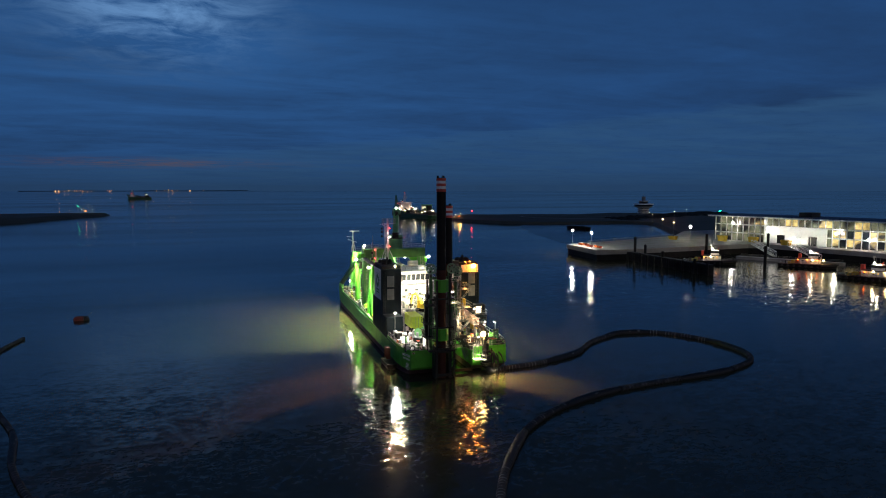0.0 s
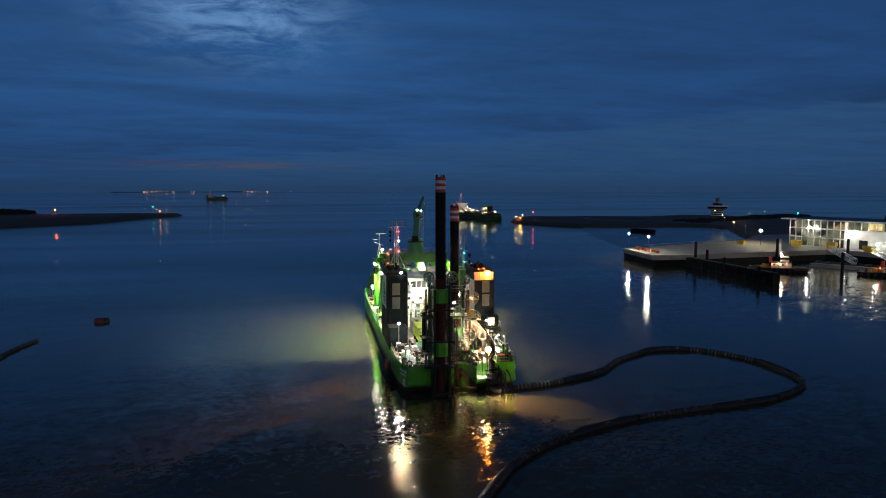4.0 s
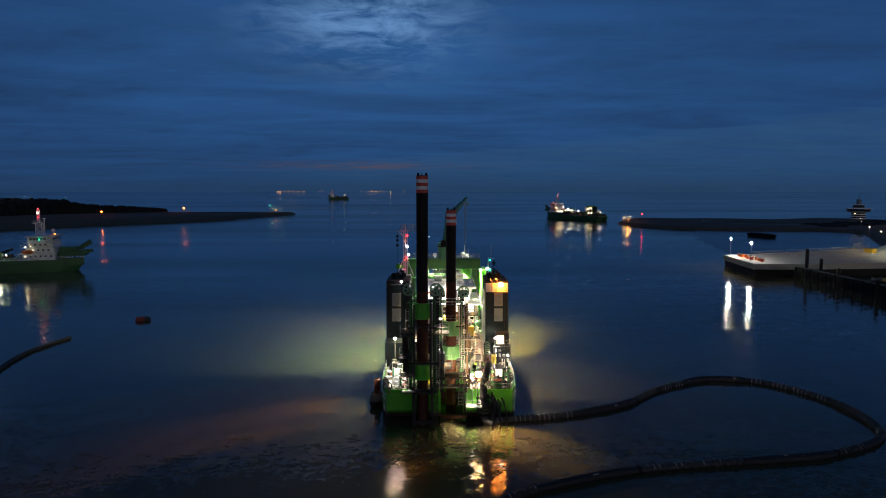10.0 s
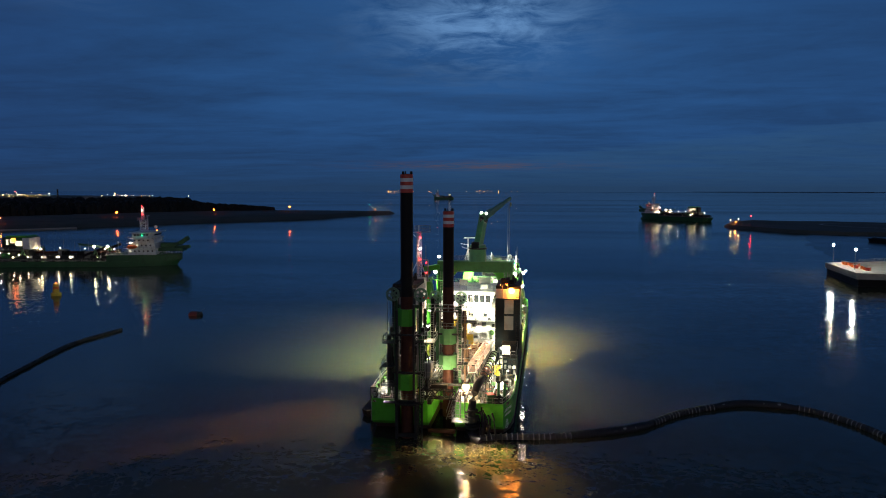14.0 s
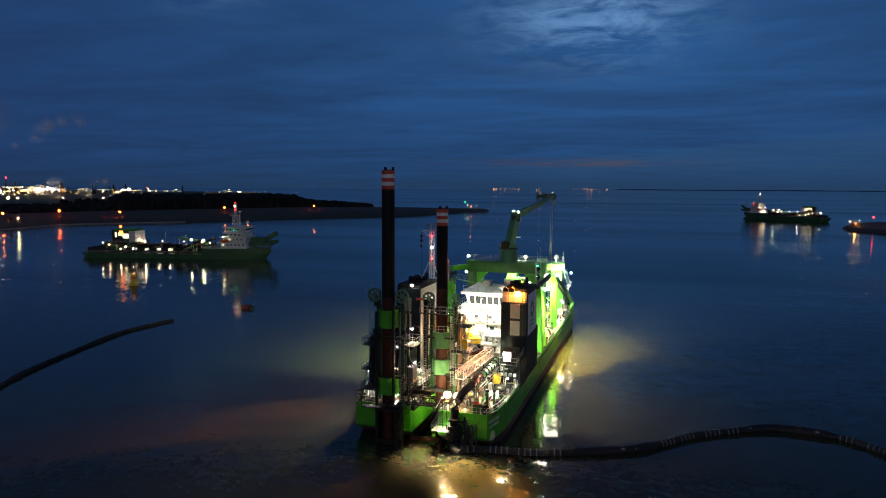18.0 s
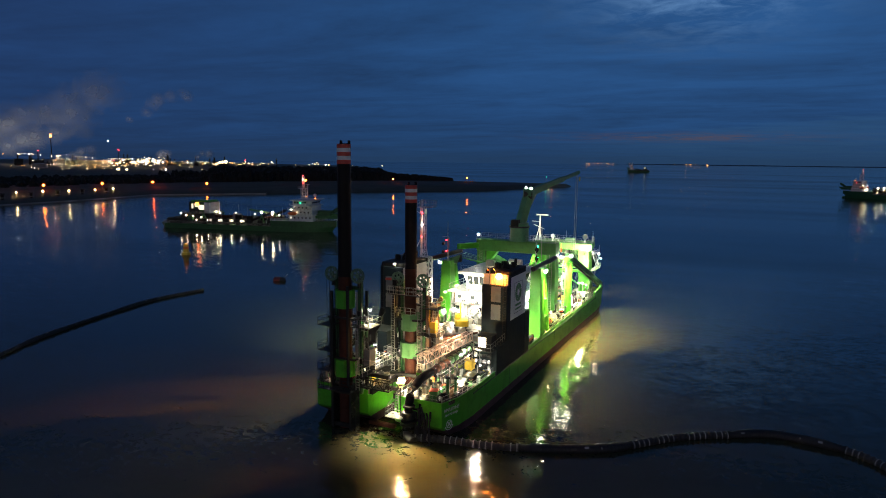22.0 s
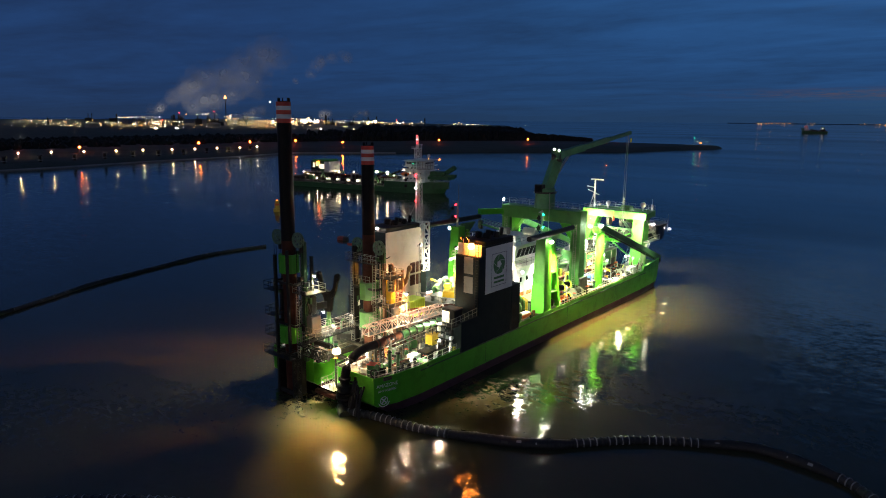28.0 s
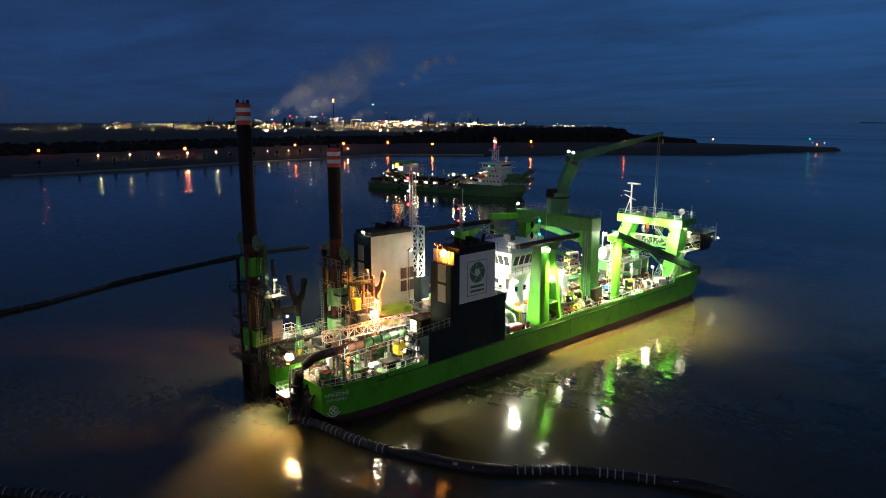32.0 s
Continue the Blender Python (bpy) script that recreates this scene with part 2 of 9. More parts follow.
def water_material():
    """Silt that scatters the lamps' light evenly, under a glossy skin of small smooth wavelets."""
    m = bpy.data.materials.new("silty_sea_water")
    m.use_nodes = True
    t = m.node_tree
    b = t.nodes["Principled BSDF"]
    where = nd(t, "ShaderNodeTexCoord").outputs["Object"]
    n0 = nd(t, "ShaderNodeTexNoise", Vector=where, Scale=0.018, Detail=4.0, Roughness=0.6).outputs[0]
    n3 = nd(t, "ShaderNodeTexNoise", Vector=nd(t, "ShaderNodeMapping", Vector=where, Rotation=(0, 0, 0.5), Scale=(0.35, 1.0, 1.0)).outputs[0], Scale=0.10, Detail=6.0, Roughness=0.6, Distortion=1.4).outputs[0]
    silt = mth(t, "ADD", mth(t, "MULTIPLY", n0, 0.6), mth(t, "MULTIPLY", mth(t, "SUBTRACT", n3, 0.3), 1.0), True)
    col = mixc(t, silt, (0.036, 0.032, 0.015), (0.066, 0.058, 0.026))

    lanes = nd(t, "ShaderNodeTexNoise", Vector=nd(t, "ShaderNodeMapping", Vector=where, Rotation=(0, 0, 0.12), Scale=(0.0022, 0.012, 1.0)).outputs[0], Scale=1.0, Detail=6.0, Roughness=0.62).outputs[0]
    wind = mth(t, "ADD", mth(t, "MULTIPLY", mth(t, "SUBTRACT", lanes, 0.40), 4.2, True), 0.40)
    total = None
    for scale, detail, stretch, turn, height in ((0.35, 1.0, 0.6, -0.35, 0.07), (1.3, 1.0, 0.7, 0.25, 0.14), (4.6, 1.0, 0.85, -0.1, 0.12)):
        v = nd(t, "ShaderNodeMapping", Vector=where, Rotation=(0, 0, turn), Scale=(stretch, 1.0, 1.0)).outputs[0]
        n = nd(t, "ShaderNodeTexNoise", Vector=v, Scale=scale, Detail=detail, Roughness=0.45, Distortion=0.35).outputs["Color"]
        away = nd(t, "ShaderNodeVectorMath", i0=n, i1=(0.5, 0.5, 0.5))
        away.operation = "SUBTRACT"
        size = nd(t, "ShaderNodeVectorMath", i0=away.outputs[0], i1=(height, height, 0.0))
        size.operation = "MULTIPLY"
        if total is None:
            total = size.outputs[0]
        else:
            total = nd(t, "ShaderNodeVectorMath", i0=total, i1=size.outputs[0]).outputs[0]
    grown = nd(t, "ShaderNodeVectorMath", i0=total)
    grown.operation = "SCALE"
    t.links.new(wind, grown.inputs["Scale"])
    upward = nd(t, "ShaderNodeVectorMath", i0=grown.outputs[0], i1=(0.0, 0.0, 1.0))
    unit = nd(t, "ShaderNodeVectorMath", i0=upward.outputs[0])
    unit.operation = "NORMALIZE"
    t.links.new(unit.outputs[0], b.inputs["Coat Normal"])
    t.links.new(col, b.inputs["Base Color"])
    b.inputs["Roughness"].default_value = 0.9
    b.inputs["Specular IOR Level"].default_value = 0.0
    slick = nd(t, "ShaderNodeTexNoise", Vector=nd(t, "ShaderNodeMapping", Vector=where, Rotation=(0, 0, -0.06), Scale=(0.0011, 0.0065, 1.0)).outputs[0], Scale=1.0, Detail=5.0, Roughness=0.6, Distortion=0.4).outputs[0]
    t.links.new(mth(t, "SUBTRACT", 1.0, mth(t, "MULTIPLY", mth(t, "MULTIPLY", mth(t, "SUBTRACT", slick, 0.47), 7.0, True), 0.22)), b.inputs["Coat Weight"])
    b.inputs["Coat Roughness"].default_value = 0.085
    b.inputs["Coat IOR"].default_value = 1.333
    return m


GREEN = material("green_ship_paint", (0.070, 0.40, 0.016), 0.4, amount=0.45)
FRAMEGREEN = material("green_structure_paint", (0.045, 0.25, 0.012), 0.45, stain=(0.4, 0.5, 0.4), amount=0.45, scale=0.8)
# portal's green is darkened for the scant light on it, with stains
PORTALGREEN = material("dimmed_portal_green", (0.034, 0.155, 0.024), 0.5, stain=(0.4, 0.5, 0.4), amount=0.55, scale=0.8)
DKGREEN = material("dull_green_paint", (0.022, 0.10, 0.030), 0.5, amount=0.6)
PALEGREEN = material("faded_green_paint", (0.09, 0.24, 0.085), 0.5, amount=0.5)
SHEAVE = material("chalky_green_paint", (0.12, 0.22, 0.14), 0.6, stain=(0.25, 0.3, 0.25), amount=0.9, scale=2.5)
CRANEGREEN = material("pale_crane_green", (0.055, 0.19, 0.085), 0.5, amount=0.5)
MAROON = material("maroon_boot_paint", (0.075, 0.030, 0.042), 0.6, amount=0.6)
DECK = material("worn_deck_paint", (0.12, 0.10, 0.07), 0.7, amount=0.6, scale=0.9)
BLACK = material("black_steel", (0.008, 0.007, 0.007), 0.6, amount=0.3, spec=0.2)
# rusty steel made paler and oranger, the sodium lamps' cast in its colour
OCHRE = material("ochre_lit_steel", (0.17, 0.105, 0.06), 0.6, stain=(0.35, 0.3, 0.3), amount=0.7, scale=1.1, spec=0.3)
RUST = material("rusty_steel", (0.065, 0.022, 0.013), 0.7, spec=0.2, stain=(0.4, 0.4, 0.4), amount=0.6, scale=1.2)
SPUD_RED = material("red_band_paint", (0.55, 0.06, 0.035), 0.45, amount=0.3)
BUOYRED = material("faded_red_buoy", (0.16, 0.022, 0.018), 0.6, amount=0.6, scale=1.5)
SPUD_WHITE = material("white_band_paint", (0.78, 0.78, 0.75), 0.5, amount=0.3)
WHITEP = material("white_ship_paint", (0.80, 0.80, 0.76), 0.4, amount=0.2)
SHIPWHITE = material("weathered_white_paint", (0.66, 0.67, 0.68), 0.5, amount=0.5)
LETTER = material("worn_white_lettering", (0.78, 0.79, 0.76), 0.6, amount=0.6, scale=3.0)
CREAM = material("cream_funnel_plate", (0.55, 0.50, 0.42), 0.5, amount=0.3)
NAVY = material("dark_grey_funnel_plate", (0.007, 0.016, 0.019), 0.6, amount=0.3, spec=0.2)
GREYST = material("grey_machinery_steel", (0.16, 0.17, 0.17), 0.5, amount=0.5)
DARKST = material("dark_weathered_steel", (0.022, 0.023, 0.021), 0.55, amount=0.5, spec=0.25)
GALV = material("galvanised_rail", (0.27, 0.27, 0.25), 0.4, metal=0.5, amount=0.2)
WOOD = material("worn_deck_planks", (0.26, 0.15, 0.07), 0.7, amount=0.5, scale=1.2, spread=0.3)
YELLOW = material("yellow_paint", (0.62, 0.42, 0.03), 0.45, amount=0.3)
LIMEP = material("lime_container_paint", (0.36, 0.50, 0.04), 0.5, amount=0.3)
ORANGE = material("orange_paint", (0.65, 0.13, 0.02), 0.5, amount=0.3)
GLASS_DARK = material("dark_window_glass", (0.02, 0.025, 0.03), 0.12, amount=0.0, bump=0)
HOSE = material("grey_hose_rubber", (0.035, 0.032, 0.029), 0.55, amount=0.6, scale=1.5)
STRAP = material("scuffed_white_strap", (0.34, 0.33, 0.31), 0.7, amount=0.8, scale=1.5)
RUBBER = material("black_rubber", (0.014, 0.013, 0.013), 0.6, amount=0.4, scale=2.0)
CONCRETE = material("quay_concrete", (0.30, 0.285, 0.26), 0.8, amount=0.4, scale=0.15, grain=3.0)
# blue of the distance haze is put into the coast's base colour
HAZE = material("haze_tinted_coast", (0.045, 0.085, 0.15), 0.9, amount=0.2, scale=0.01, bump=0, spec=0.0)
MUD = material("wet_shining_mud", (0.050, 0.048, 0.045), 0.22, amount=0.5, scale=0.03, grain=0.4, bump=0.05)
SAND = material("wet_sand_and_grass", (0.075, 0.07, 0.05), 0.9, stain=(0.5, 0.6, 0.5), amount=0.6, scale=0.03, grain=0.8, bump=0.5)
LEAF = material("dark_foliage", (0.006, 0.008, 0.005), 0.9, amount=0.5, scale=0.05)
HULLGREEN = material("green_hull_paint_dull", (0.012, 0.085, 0.022), 0.5, amount=0.5)
L_WHITE = light_material("lit_white_lens", (1.0, 0.95, 0.82), 130)
L_SODIUM = light_material("lit_sodium_lens", (1.0, 0.17, 0.014), 9)
L_DYKE = light_material("lit_dyke_lamp", (1.0, 0.075, 0.005), 130)
L_PATH = light_material("lit_path_lamp", (1.0, 0.68, 0.30), 190)
L_RED = light_material("lit_red_lens", (1.0, 0.010, 0.016), 18)
L_GREEN = light_material("lit_green_lens", (0.0, 1.0, 0.45), 9)
L_FAR = light_material("far_white_lamp", (1.0, 0.66, 0.26), 75)
L_DECK = light_material("hopper_deck_lamp", (1.0, 0.82, 0.50), 50)
L_ROOM = interior_material("lit_room", (1.0, 0.74, 0.26), 0.8, 0.05)
L_OFFICE = interior_material("dim_lit_offices", (0.80, 0.85, 0.50), 0.16, 0.03)
L_HOUSE = light_material("lit_deckhouse_opening", (1.0, 0.86, 0.55), 1.5)

# ---- mesh builder ----


class Geo:
    """Collects vertices and faces of one part."""

    def __init__(self):
        self.v, self.f = [], []

    def add(self, verts, faces):
        n = len(self.v)
        self.v += [tuple(p) for p in verts]
        self.f += [tuple(i + n for i in f) for f in faces]
        return self

    def box(self, c, s, rz=0.0, bev=0.0):
        hx, hy, hz = s[0] / 2, s[1] / 2, s[2] / 2
        ca, sa = math.cos(radians(rz)), math.sin(radians(rz))
        if bev <= 0:
            pts = [(x, y, z) for x in (-hx, hx) for y in (-hy, hy) for z in (-hz, hz)]
            faces = [(0, 1, 3, 2), (4, 6, 7, 5), (0, 4, 5, 1), (2, 3, 7, 6), (0, 2, 6, 4), (1, 5, 7, 3)]
        else:
            pts, faces = [], []
            k = {}
            for sx in (-1, 1):
                for sy in (-1, 1):
                    for sz in (-1, 1):
                        for ax in range(3):
                            p = [sx * (hx - bev), sy * (hy - bev), sz * (hz - bev)]
                            p[ax] = (sx * hx, sy * hy, sz * hz)[ax]
                            k[sx, sy, sz, ax] = len(pts)
                            pts.append(tuple(p))
            for ax, (a, b) in enumerate(((1, 2), (2, 0), (0, 1))):
                for s1 in (-1, 1):
                    ring = []
                    for sa_, sb_ in ((-1, -1), (1, -1), (1, 1), (-1, 1)):
                        q = [0, 0, 0]
                        q[ax], q[a], q[b] = s1, sa_, sb_
                        ring.append(k[q[0], q[1], q[2], ax])
                    faces.append(tuple(ring if s1 > 0 else ring[::-1]))
                for sa_ in (-1, 1):
                    for sb_ in (-1, 1):
                        q0, q1 = [0, 0, 0], [0, 0, 0]
                        q0[ax], q1[ax] = -1, 1
                        for q in (q0, q1):
                            q[a], q[b] = sa_, sb_
                        ids = (k[(*q0, a)], k[(*q1, a)], k[(*q1, b)], k[(*q0, b)])
                        faces.append(ids if sa_ * sb_ > 0 else ids[::-1])
            for sx in (-1, 1):
                for sy in (-1, 1):
                    for sz in (-1, 1):
                        ids = (k[sx, sy, sz, 0], k[sx, sy, sz, 1], k[sx, sy, sz, 2])
                        faces.append(ids if sx * sy * sz > 0 else ids[::-1])
        return self.add([(c[0] + x * ca - y * sa, c[1] + x * sa + y * ca, c[2] + z) for x, y, z in pts], faces)

    def beam(self, a, b, w, h=None):
        h = h or w
        a, b = Vector(a), Vector(b)
        d = (b - a).normalized()
        up = Vector((0, 0, 1)) if abs(d.z) < 0.98 else Vector((0, 1, 0))
        side = d.cross(up).normalized()
        up = side.cross(d)
        pts = [p + side * (i * w / 2) + up * (j * h / 2) for p in (a, b) for i, j in ((-1, -1), (1, -1), (1, 1), (-1, 1))]
        return self.add(pts, [(0, 3, 2, 1), (4, 5, 6, 7), (0, 1, 5, 4), (1, 2, 6, 5), (2, 3, 7, 6), (3, 0, 4, 7)])

    def cyl(self, a, b, r, r2=None, n=12, caps=True):
        r2 = r if r2 is None else r2
        a, b = Vector(a), Vector(b)
        d = (b - a).normalized()
        up = Vector((0, 0, 1)) if abs(d.z) < 0.9 else Vector((0, 1, 0))
        s = d.cross(up).normalized()
        u = s.cross(d)
        ring = [(math.cos(2 * math.pi * i / n), math.sin(2 * math.pi * i / n)) for i in range(n)]
        pts = [a + s * (x * r) + u * (y * r) for x, y in ring] + [b + s * (x * r2) + u * (y * r2) for x, y in ring]
        faces = [(i, (i + 1) % n, n + (i + 1) % n, n + i) for i in range(n)]
        if caps:
            faces += [tuple(range(n))[::-1], tuple(range(n, 2 * n))]
        return self.add(pts, faces)

    def tube(self, pts, r, n=8):
        for a, b in zip(pts, pts[1:]):
            self.cyl(a, b, r, n=n)
        return self

    def sweep(self, pts, radii, n=12):
        """One closed skin along the points."""
        rings = []
        for i, p in enumerate(pts):
            p = Vector(p)
            d = (Vector(pts[min(i + 1, len(pts) - 1)]) - Vector(pts[max(i - 1, 0)])).normalized()
            up = Vector((0, 0, 1)) if abs(d.z) < 0.9 else Vector((0, 1, 0))
            sd = d.cross(up).normalized()
            u = sd.cross(d)
            r = radii[i] if isinstance(radii, (list, tuple)) else radii
            rings.append([p + sd * (r * math.cos(2 * math.pi * k / n)) + u * (r * math.sin(2 * math.pi * k / n)) for k in range(n)])
        return self.prism(rings)

    def prism(self, rings):
        """Rings of equally many points, from the bottom up, closed below and above."""
        n = len(rings[0])
        pts = [p for ring in rings for p in ring]
        faces = [(k * n + i, k * n + (i + 1) % n, (k + 1) * n + (i + 1) % n, (k + 1) * n + i) for k in range(len(rings) - 1) for i in range(n)]
        faces += [tuple(range(n))[::-1], tuple(range((len(rings) - 1) * n, len(rings) * n))]
        return self.add(pts, faces)

    def ball(self, c, r, n=8, m=5, squash=1.0):
        pts = [(c[0], c[1], c[2] - r * squash)]
        for j in range(1, m):
            a = -math.pi / 2 + math.pi * j / m
            pts += [(c[0] + r * math.cos(a) * math.cos(2 * math.pi * i / n), c[1] + r * math.cos(a) * math.sin(2 * math.pi * i / n), c[2] + r * squash * math.sin(a)) for i in range(n)]
        pts.append((c[0], c[1], c[2] + r * squash))
        top = len(pts) - 1
        faces = [(0, 1 + (i + 1) % n, 1 + i) for i in range(n)]
        for j in range(m - 2):
            o = 1 + j * n
            faces += [(o + i, o + (i + 1) % n, o + n + (i + 1) % n, o + n + i) for i in range(n)]
        o = 1 + (m - 2) * n
        faces += [(o + i, o + (i + 1) % n, top) for i in range(n)]
        return self.add(pts, faces)

    def rail(self, pts, h=1.05, step=1.5, r=0.024):
        for a, b in zip(pts, pts[1:]):
            a, b = Vector(a), Vector(b)
            n = max(1, round((b - a).length / step))
            for i in range(n + 1):
                p = a.lerp(b, i / n)
                self.beam(p, p + Vector((0, 0, h)), 2 * r)
            for k in (0.5, 1.0):
                o = Vector((0, 0, h * k))
                self.beam(a + o, b + o, 2 * r)
        return self

    def ladder(self, a, b, w=0.5, step=0.35, r=0.03):
        a, b = Vector(a), Vector(b)
        d = (b - a)
        s = d.normalized().cross(Vector((0, 0, 1)) if abs(d.normalized().z) < 0.95 else Vector((0, 1, 0))).normalized() * (w / 2)
        self.beam(a - s, b - s, 2 * r).beam(a + s, b + s, 2 * r)
        n = int(d.length / step)
        for i in range(1, n):
            p = a.lerp(b, i / n)
            self.beam(p - s, p + s, 1.6 * r)
        return self

    def truss(self, a, b, w, h, n, r=0.06):
        """A lattice girder from a to b, w wide and h high, on a and b as the middle of its bottom."""
        a, b = Vector(a), Vector(b)
        d = (b - a).normalized()
        up = Vector((0, 0, 1)) if abs(d.z) < 0.9 else Vector((0, 1, 0))
        s = d.cross(up).normalized()
        u = s.cross(d)
        ch = [s * (i * w / 2) + u * j for i, j in ((-1, 0), (1, 0), (1, h), (-1, h))]
        for c in ch:
            self.beam(a + c, b + c, 2 * r)
        for k in range(n):
            p, q = a.lerp(b, k / n), a.lerp(b, (k + 1) / n)
            for i in range(4):
                c0, c1 = ch[i], ch[(i + 1) % 4]
                self.beam(p + c0, p + c1, 1.3 * r)
                self.beam((p + c0) if k % 2 else (p + c1), (q + c1) if k % 2 else (q + c0), 1.3 * r)
        for i in range(4):
            self.beam(b + ch[i], b + ch[(i + 1) % 4], 1.3 * r)
        return self

    def mesh(self, name, mat, smooth=True):
        me = bpy.data.meshes.new(name)
        me.from_pydata(self.v, [], self.f)
        me.materials.append(mat)
        if smooth:
            me.polygons.foreach_set("use_smooth", [True] * len(me.polygons))
            me.set_sharp_from_angle(angle=0.6)
        return me


def part(name, geo, mat, parent, label=""):
    ob = new(name, geo.mesh(name, mat))
    ob.parent = parent
    return tagged(ob, label)


def thing(name, m, label, category, group="", kind=""):
    ob = new(name)
    ob.matrix_world = m
    ob.empty_display_size = 0.2
    return tagged(ob, label, category, group, kind)


def solid(name, geo, mat, m, label, category="", group="", kind=""):
    ob = new(name, geo.mesh(name, mat))
    ob.matrix_world = m
    return tagged(ob, label, category, group, kind)


# ---- the sea ----
g = Geo()
g.add([(-6000, -1500, 0), (6000, -1500, 0), (6000, 5200, 0), (-6000, 5200, 0)], [(0, 1, 2, 3)])
solid("water", g, water_material(), pose(0, 0, 0), "dark silty sea water with small ripples at dusk", "water", kind="structure")


# ---- the dredger: hull ----
ship = thing("dredger", SHIP, "green cutter suction dredger with floodlit decks afloat on dark water", "ship")


def hull_plan(off=0.0, stern=0.0, bow=0.0):
    """The outline of the hull from above, with the spud slot aft and the ladder well forward."""
    half = [(9.4, 1.0 + stern), (10.25, 4.0 + stern * 0.6), (10.6, 8.0), (10.6, 78.0), (10.2, 86.0 - bow), (8.6, 90.0 - bow), (4.0, 91.0 - bow)]
    right = [(u - off, v) for u, v in half]
    left = [(-u + off, v) for u, v in half[::-1]]
    return right + [(3.6, 70.0), (-3.6, 70.0)] + left + [(-1.3, 1.0 + stern), (-1.3, 12.0), (2.6, 12.0), (2.6, 1.0 + stern)]


def layer(z, **k):
    return [(u, v, z) for u, v in hull_plan(**k)]


part("boot_topping", Geo().prism([layer(-2.5, off=0.5, stern=3.5, bow=4), layer(0.2, off=0.05, stern=2.2, bow=2), layer(1.15, off=0.0, stern=0.6, bow=1)]), MAROON, ship, "maroon boot topping")
part("hull_shell", Geo().prism([layer(1.15, stern=0.6, bow=1), layer(1.7, stern=0.0, bow=0.6), layer(4.3)]), GREEN, ship, "bright green hull plating")
g = Geo().prism([layer(4.304, off=0.2, stern=0.2, bow=0.2), layer(4.33, off=0.2, stern=0.2, bow=0.2)])
part("main_deck", g, DECK, ship, "worn grey-brown steel deck")
g = Geo()
side = [(9.35, 1.1), (10.2, 4.05), (10.53, 8.0), (10.53, 78.0)]
for s in (1, -1):
    for (u0, v0), (u1, v1) in zip(side, side[1:]):
        g.beam((s * u0, v0, 4.6), (s * u1, v1, 4.6), 0.1, 0.6)
g.beam((9.35, 1.06, 4.6), (2.7, 1.06, 4.6), 0.1, 0.6).beam((-9.35, 1.06, 4.6), (-1.4, 1.06, 4.6), 0.1, 0.6)
part("bulwark", g, GREEN, ship)
for s in (1, -1):
    g = Geo().prism([[(s * u, v, z) for u, v in ((10.6, 77.0), (10.2, 86.0), (8.6, 90.0), (8.2, 89.5), (9.8, 85.8), (10.2, 77.0))][::s] for z in (4.31, 5.7)])
    part("bow_bulwark", g, GREEN, ship)

# ---- spuds and their towers ----


def spud(u, v, top, r, bands_h):
    root = thing("spud", SHIP @ pose(u, v, 0), "tall black spud pile with red and white top bands", "spud pile", "spuds")
    z = top
    for i, mat in enumerate((SPUD_RED, SPUD_WHITE, SPUD_RED, SPUD_WHITE, SPUD_RED)):
        part("colour_band", Geo().cyl((0, 0, z - bands_h), (0, 0, z), r + 0.012, n=28), mat, root, "red band" if mat is SPUD_RED else "white band")
        z -= bands_h
    part("upper_tube", Geo().cyl((0, 0, 20), (0, 0, z), r, n=28), BLACK, root)
    # rust colour below 20 m also carries the reddish lamp light on the pile
    part("lower_tube", Geo().cyl((0, 0, -6), (0, 0, 20), r, n=28), RUST, root, "rusty lower tube with reddish lamp light in its colour")
    g = Geo()
    for k in range(3):
        a = 2.1 * k + 0.5
        x, y = math.cos(a) * (r - 0.2), math.sin(a) * (r - 0.2)
        g.box((x, y, top + 0.22), (0.35, 0.12, 0.44), math.degrees(a), 0.03)
    g.cyl((0, 0, top), (0, 0, top + 0.08), r * 0.7, n=20)
    part("lifting_lugs", g, BLACK, root)
    return root


spud(-3.98, -0.15, 36.7, 0.86, 0.49)
spud(0.4, 9.4, 31.4, 0.82, 0.47)


def sheave(parent, c, r):
    """A disc sheave with six round holes and a grooved rim, facing aft."""
    x, y, z = c
    g = Geo()
    n, rings = 48, [0.0, 0.16, 0.28, 0.38, 0.48, 0.58, 0.68, 0.78, 0.88]
    holes = [(0.55 * math.cos(math.pi * k / 3 + 0.3), 0.55 * math.sin(math.pi * k / 3 + 0.3)) for k in range(6)]
    for side in (-0.07, 0.07):
        pts = [(x + r * q * math.cos(2 * math.pi * i / n), y + side, z + r * q * math.sin(2 * math.pi * i / n)) for q in rings for i in range(n)]
        faces = []
        for k in range(len(rings) - 1):
            for i in range(n):
                q, a = (rings[k] + rings[k + 1]) / 2, 2 * math.pi * (i + 0.5) / n
                if all((q * math.cos(a) - hx) ** 2 + (q * math.sin(a) - hz) ** 2 > 0.19 ** 2 for hx, hz in holes):
                    faces.append((k * n + i, k * n + (i + 1) % n, (k + 1) * n + (i + 1) % n, (k + 1) * n + i))
        g.add(pts, faces)
    for side in (-0.14, 0.14):
        for i in range(n):
            a0, a1 = 2 * math.pi * i / n, 2 * math.pi * (i + 1) / n
            g.beam((x + math.cos(a0) * r * 0.93, y + side, z + math.sin(a0) * r * 0.93), (x + math.cos(a1) * r * 0.93, y + side, z + math.sin(a1) * r * 0.93), 0.07, 0.16)
    g.cyl((x, y - 0.2, z), (x, y + 0.2, z), 0.2, n=14)
    return part("sheave", g, SHEAVE, parent)


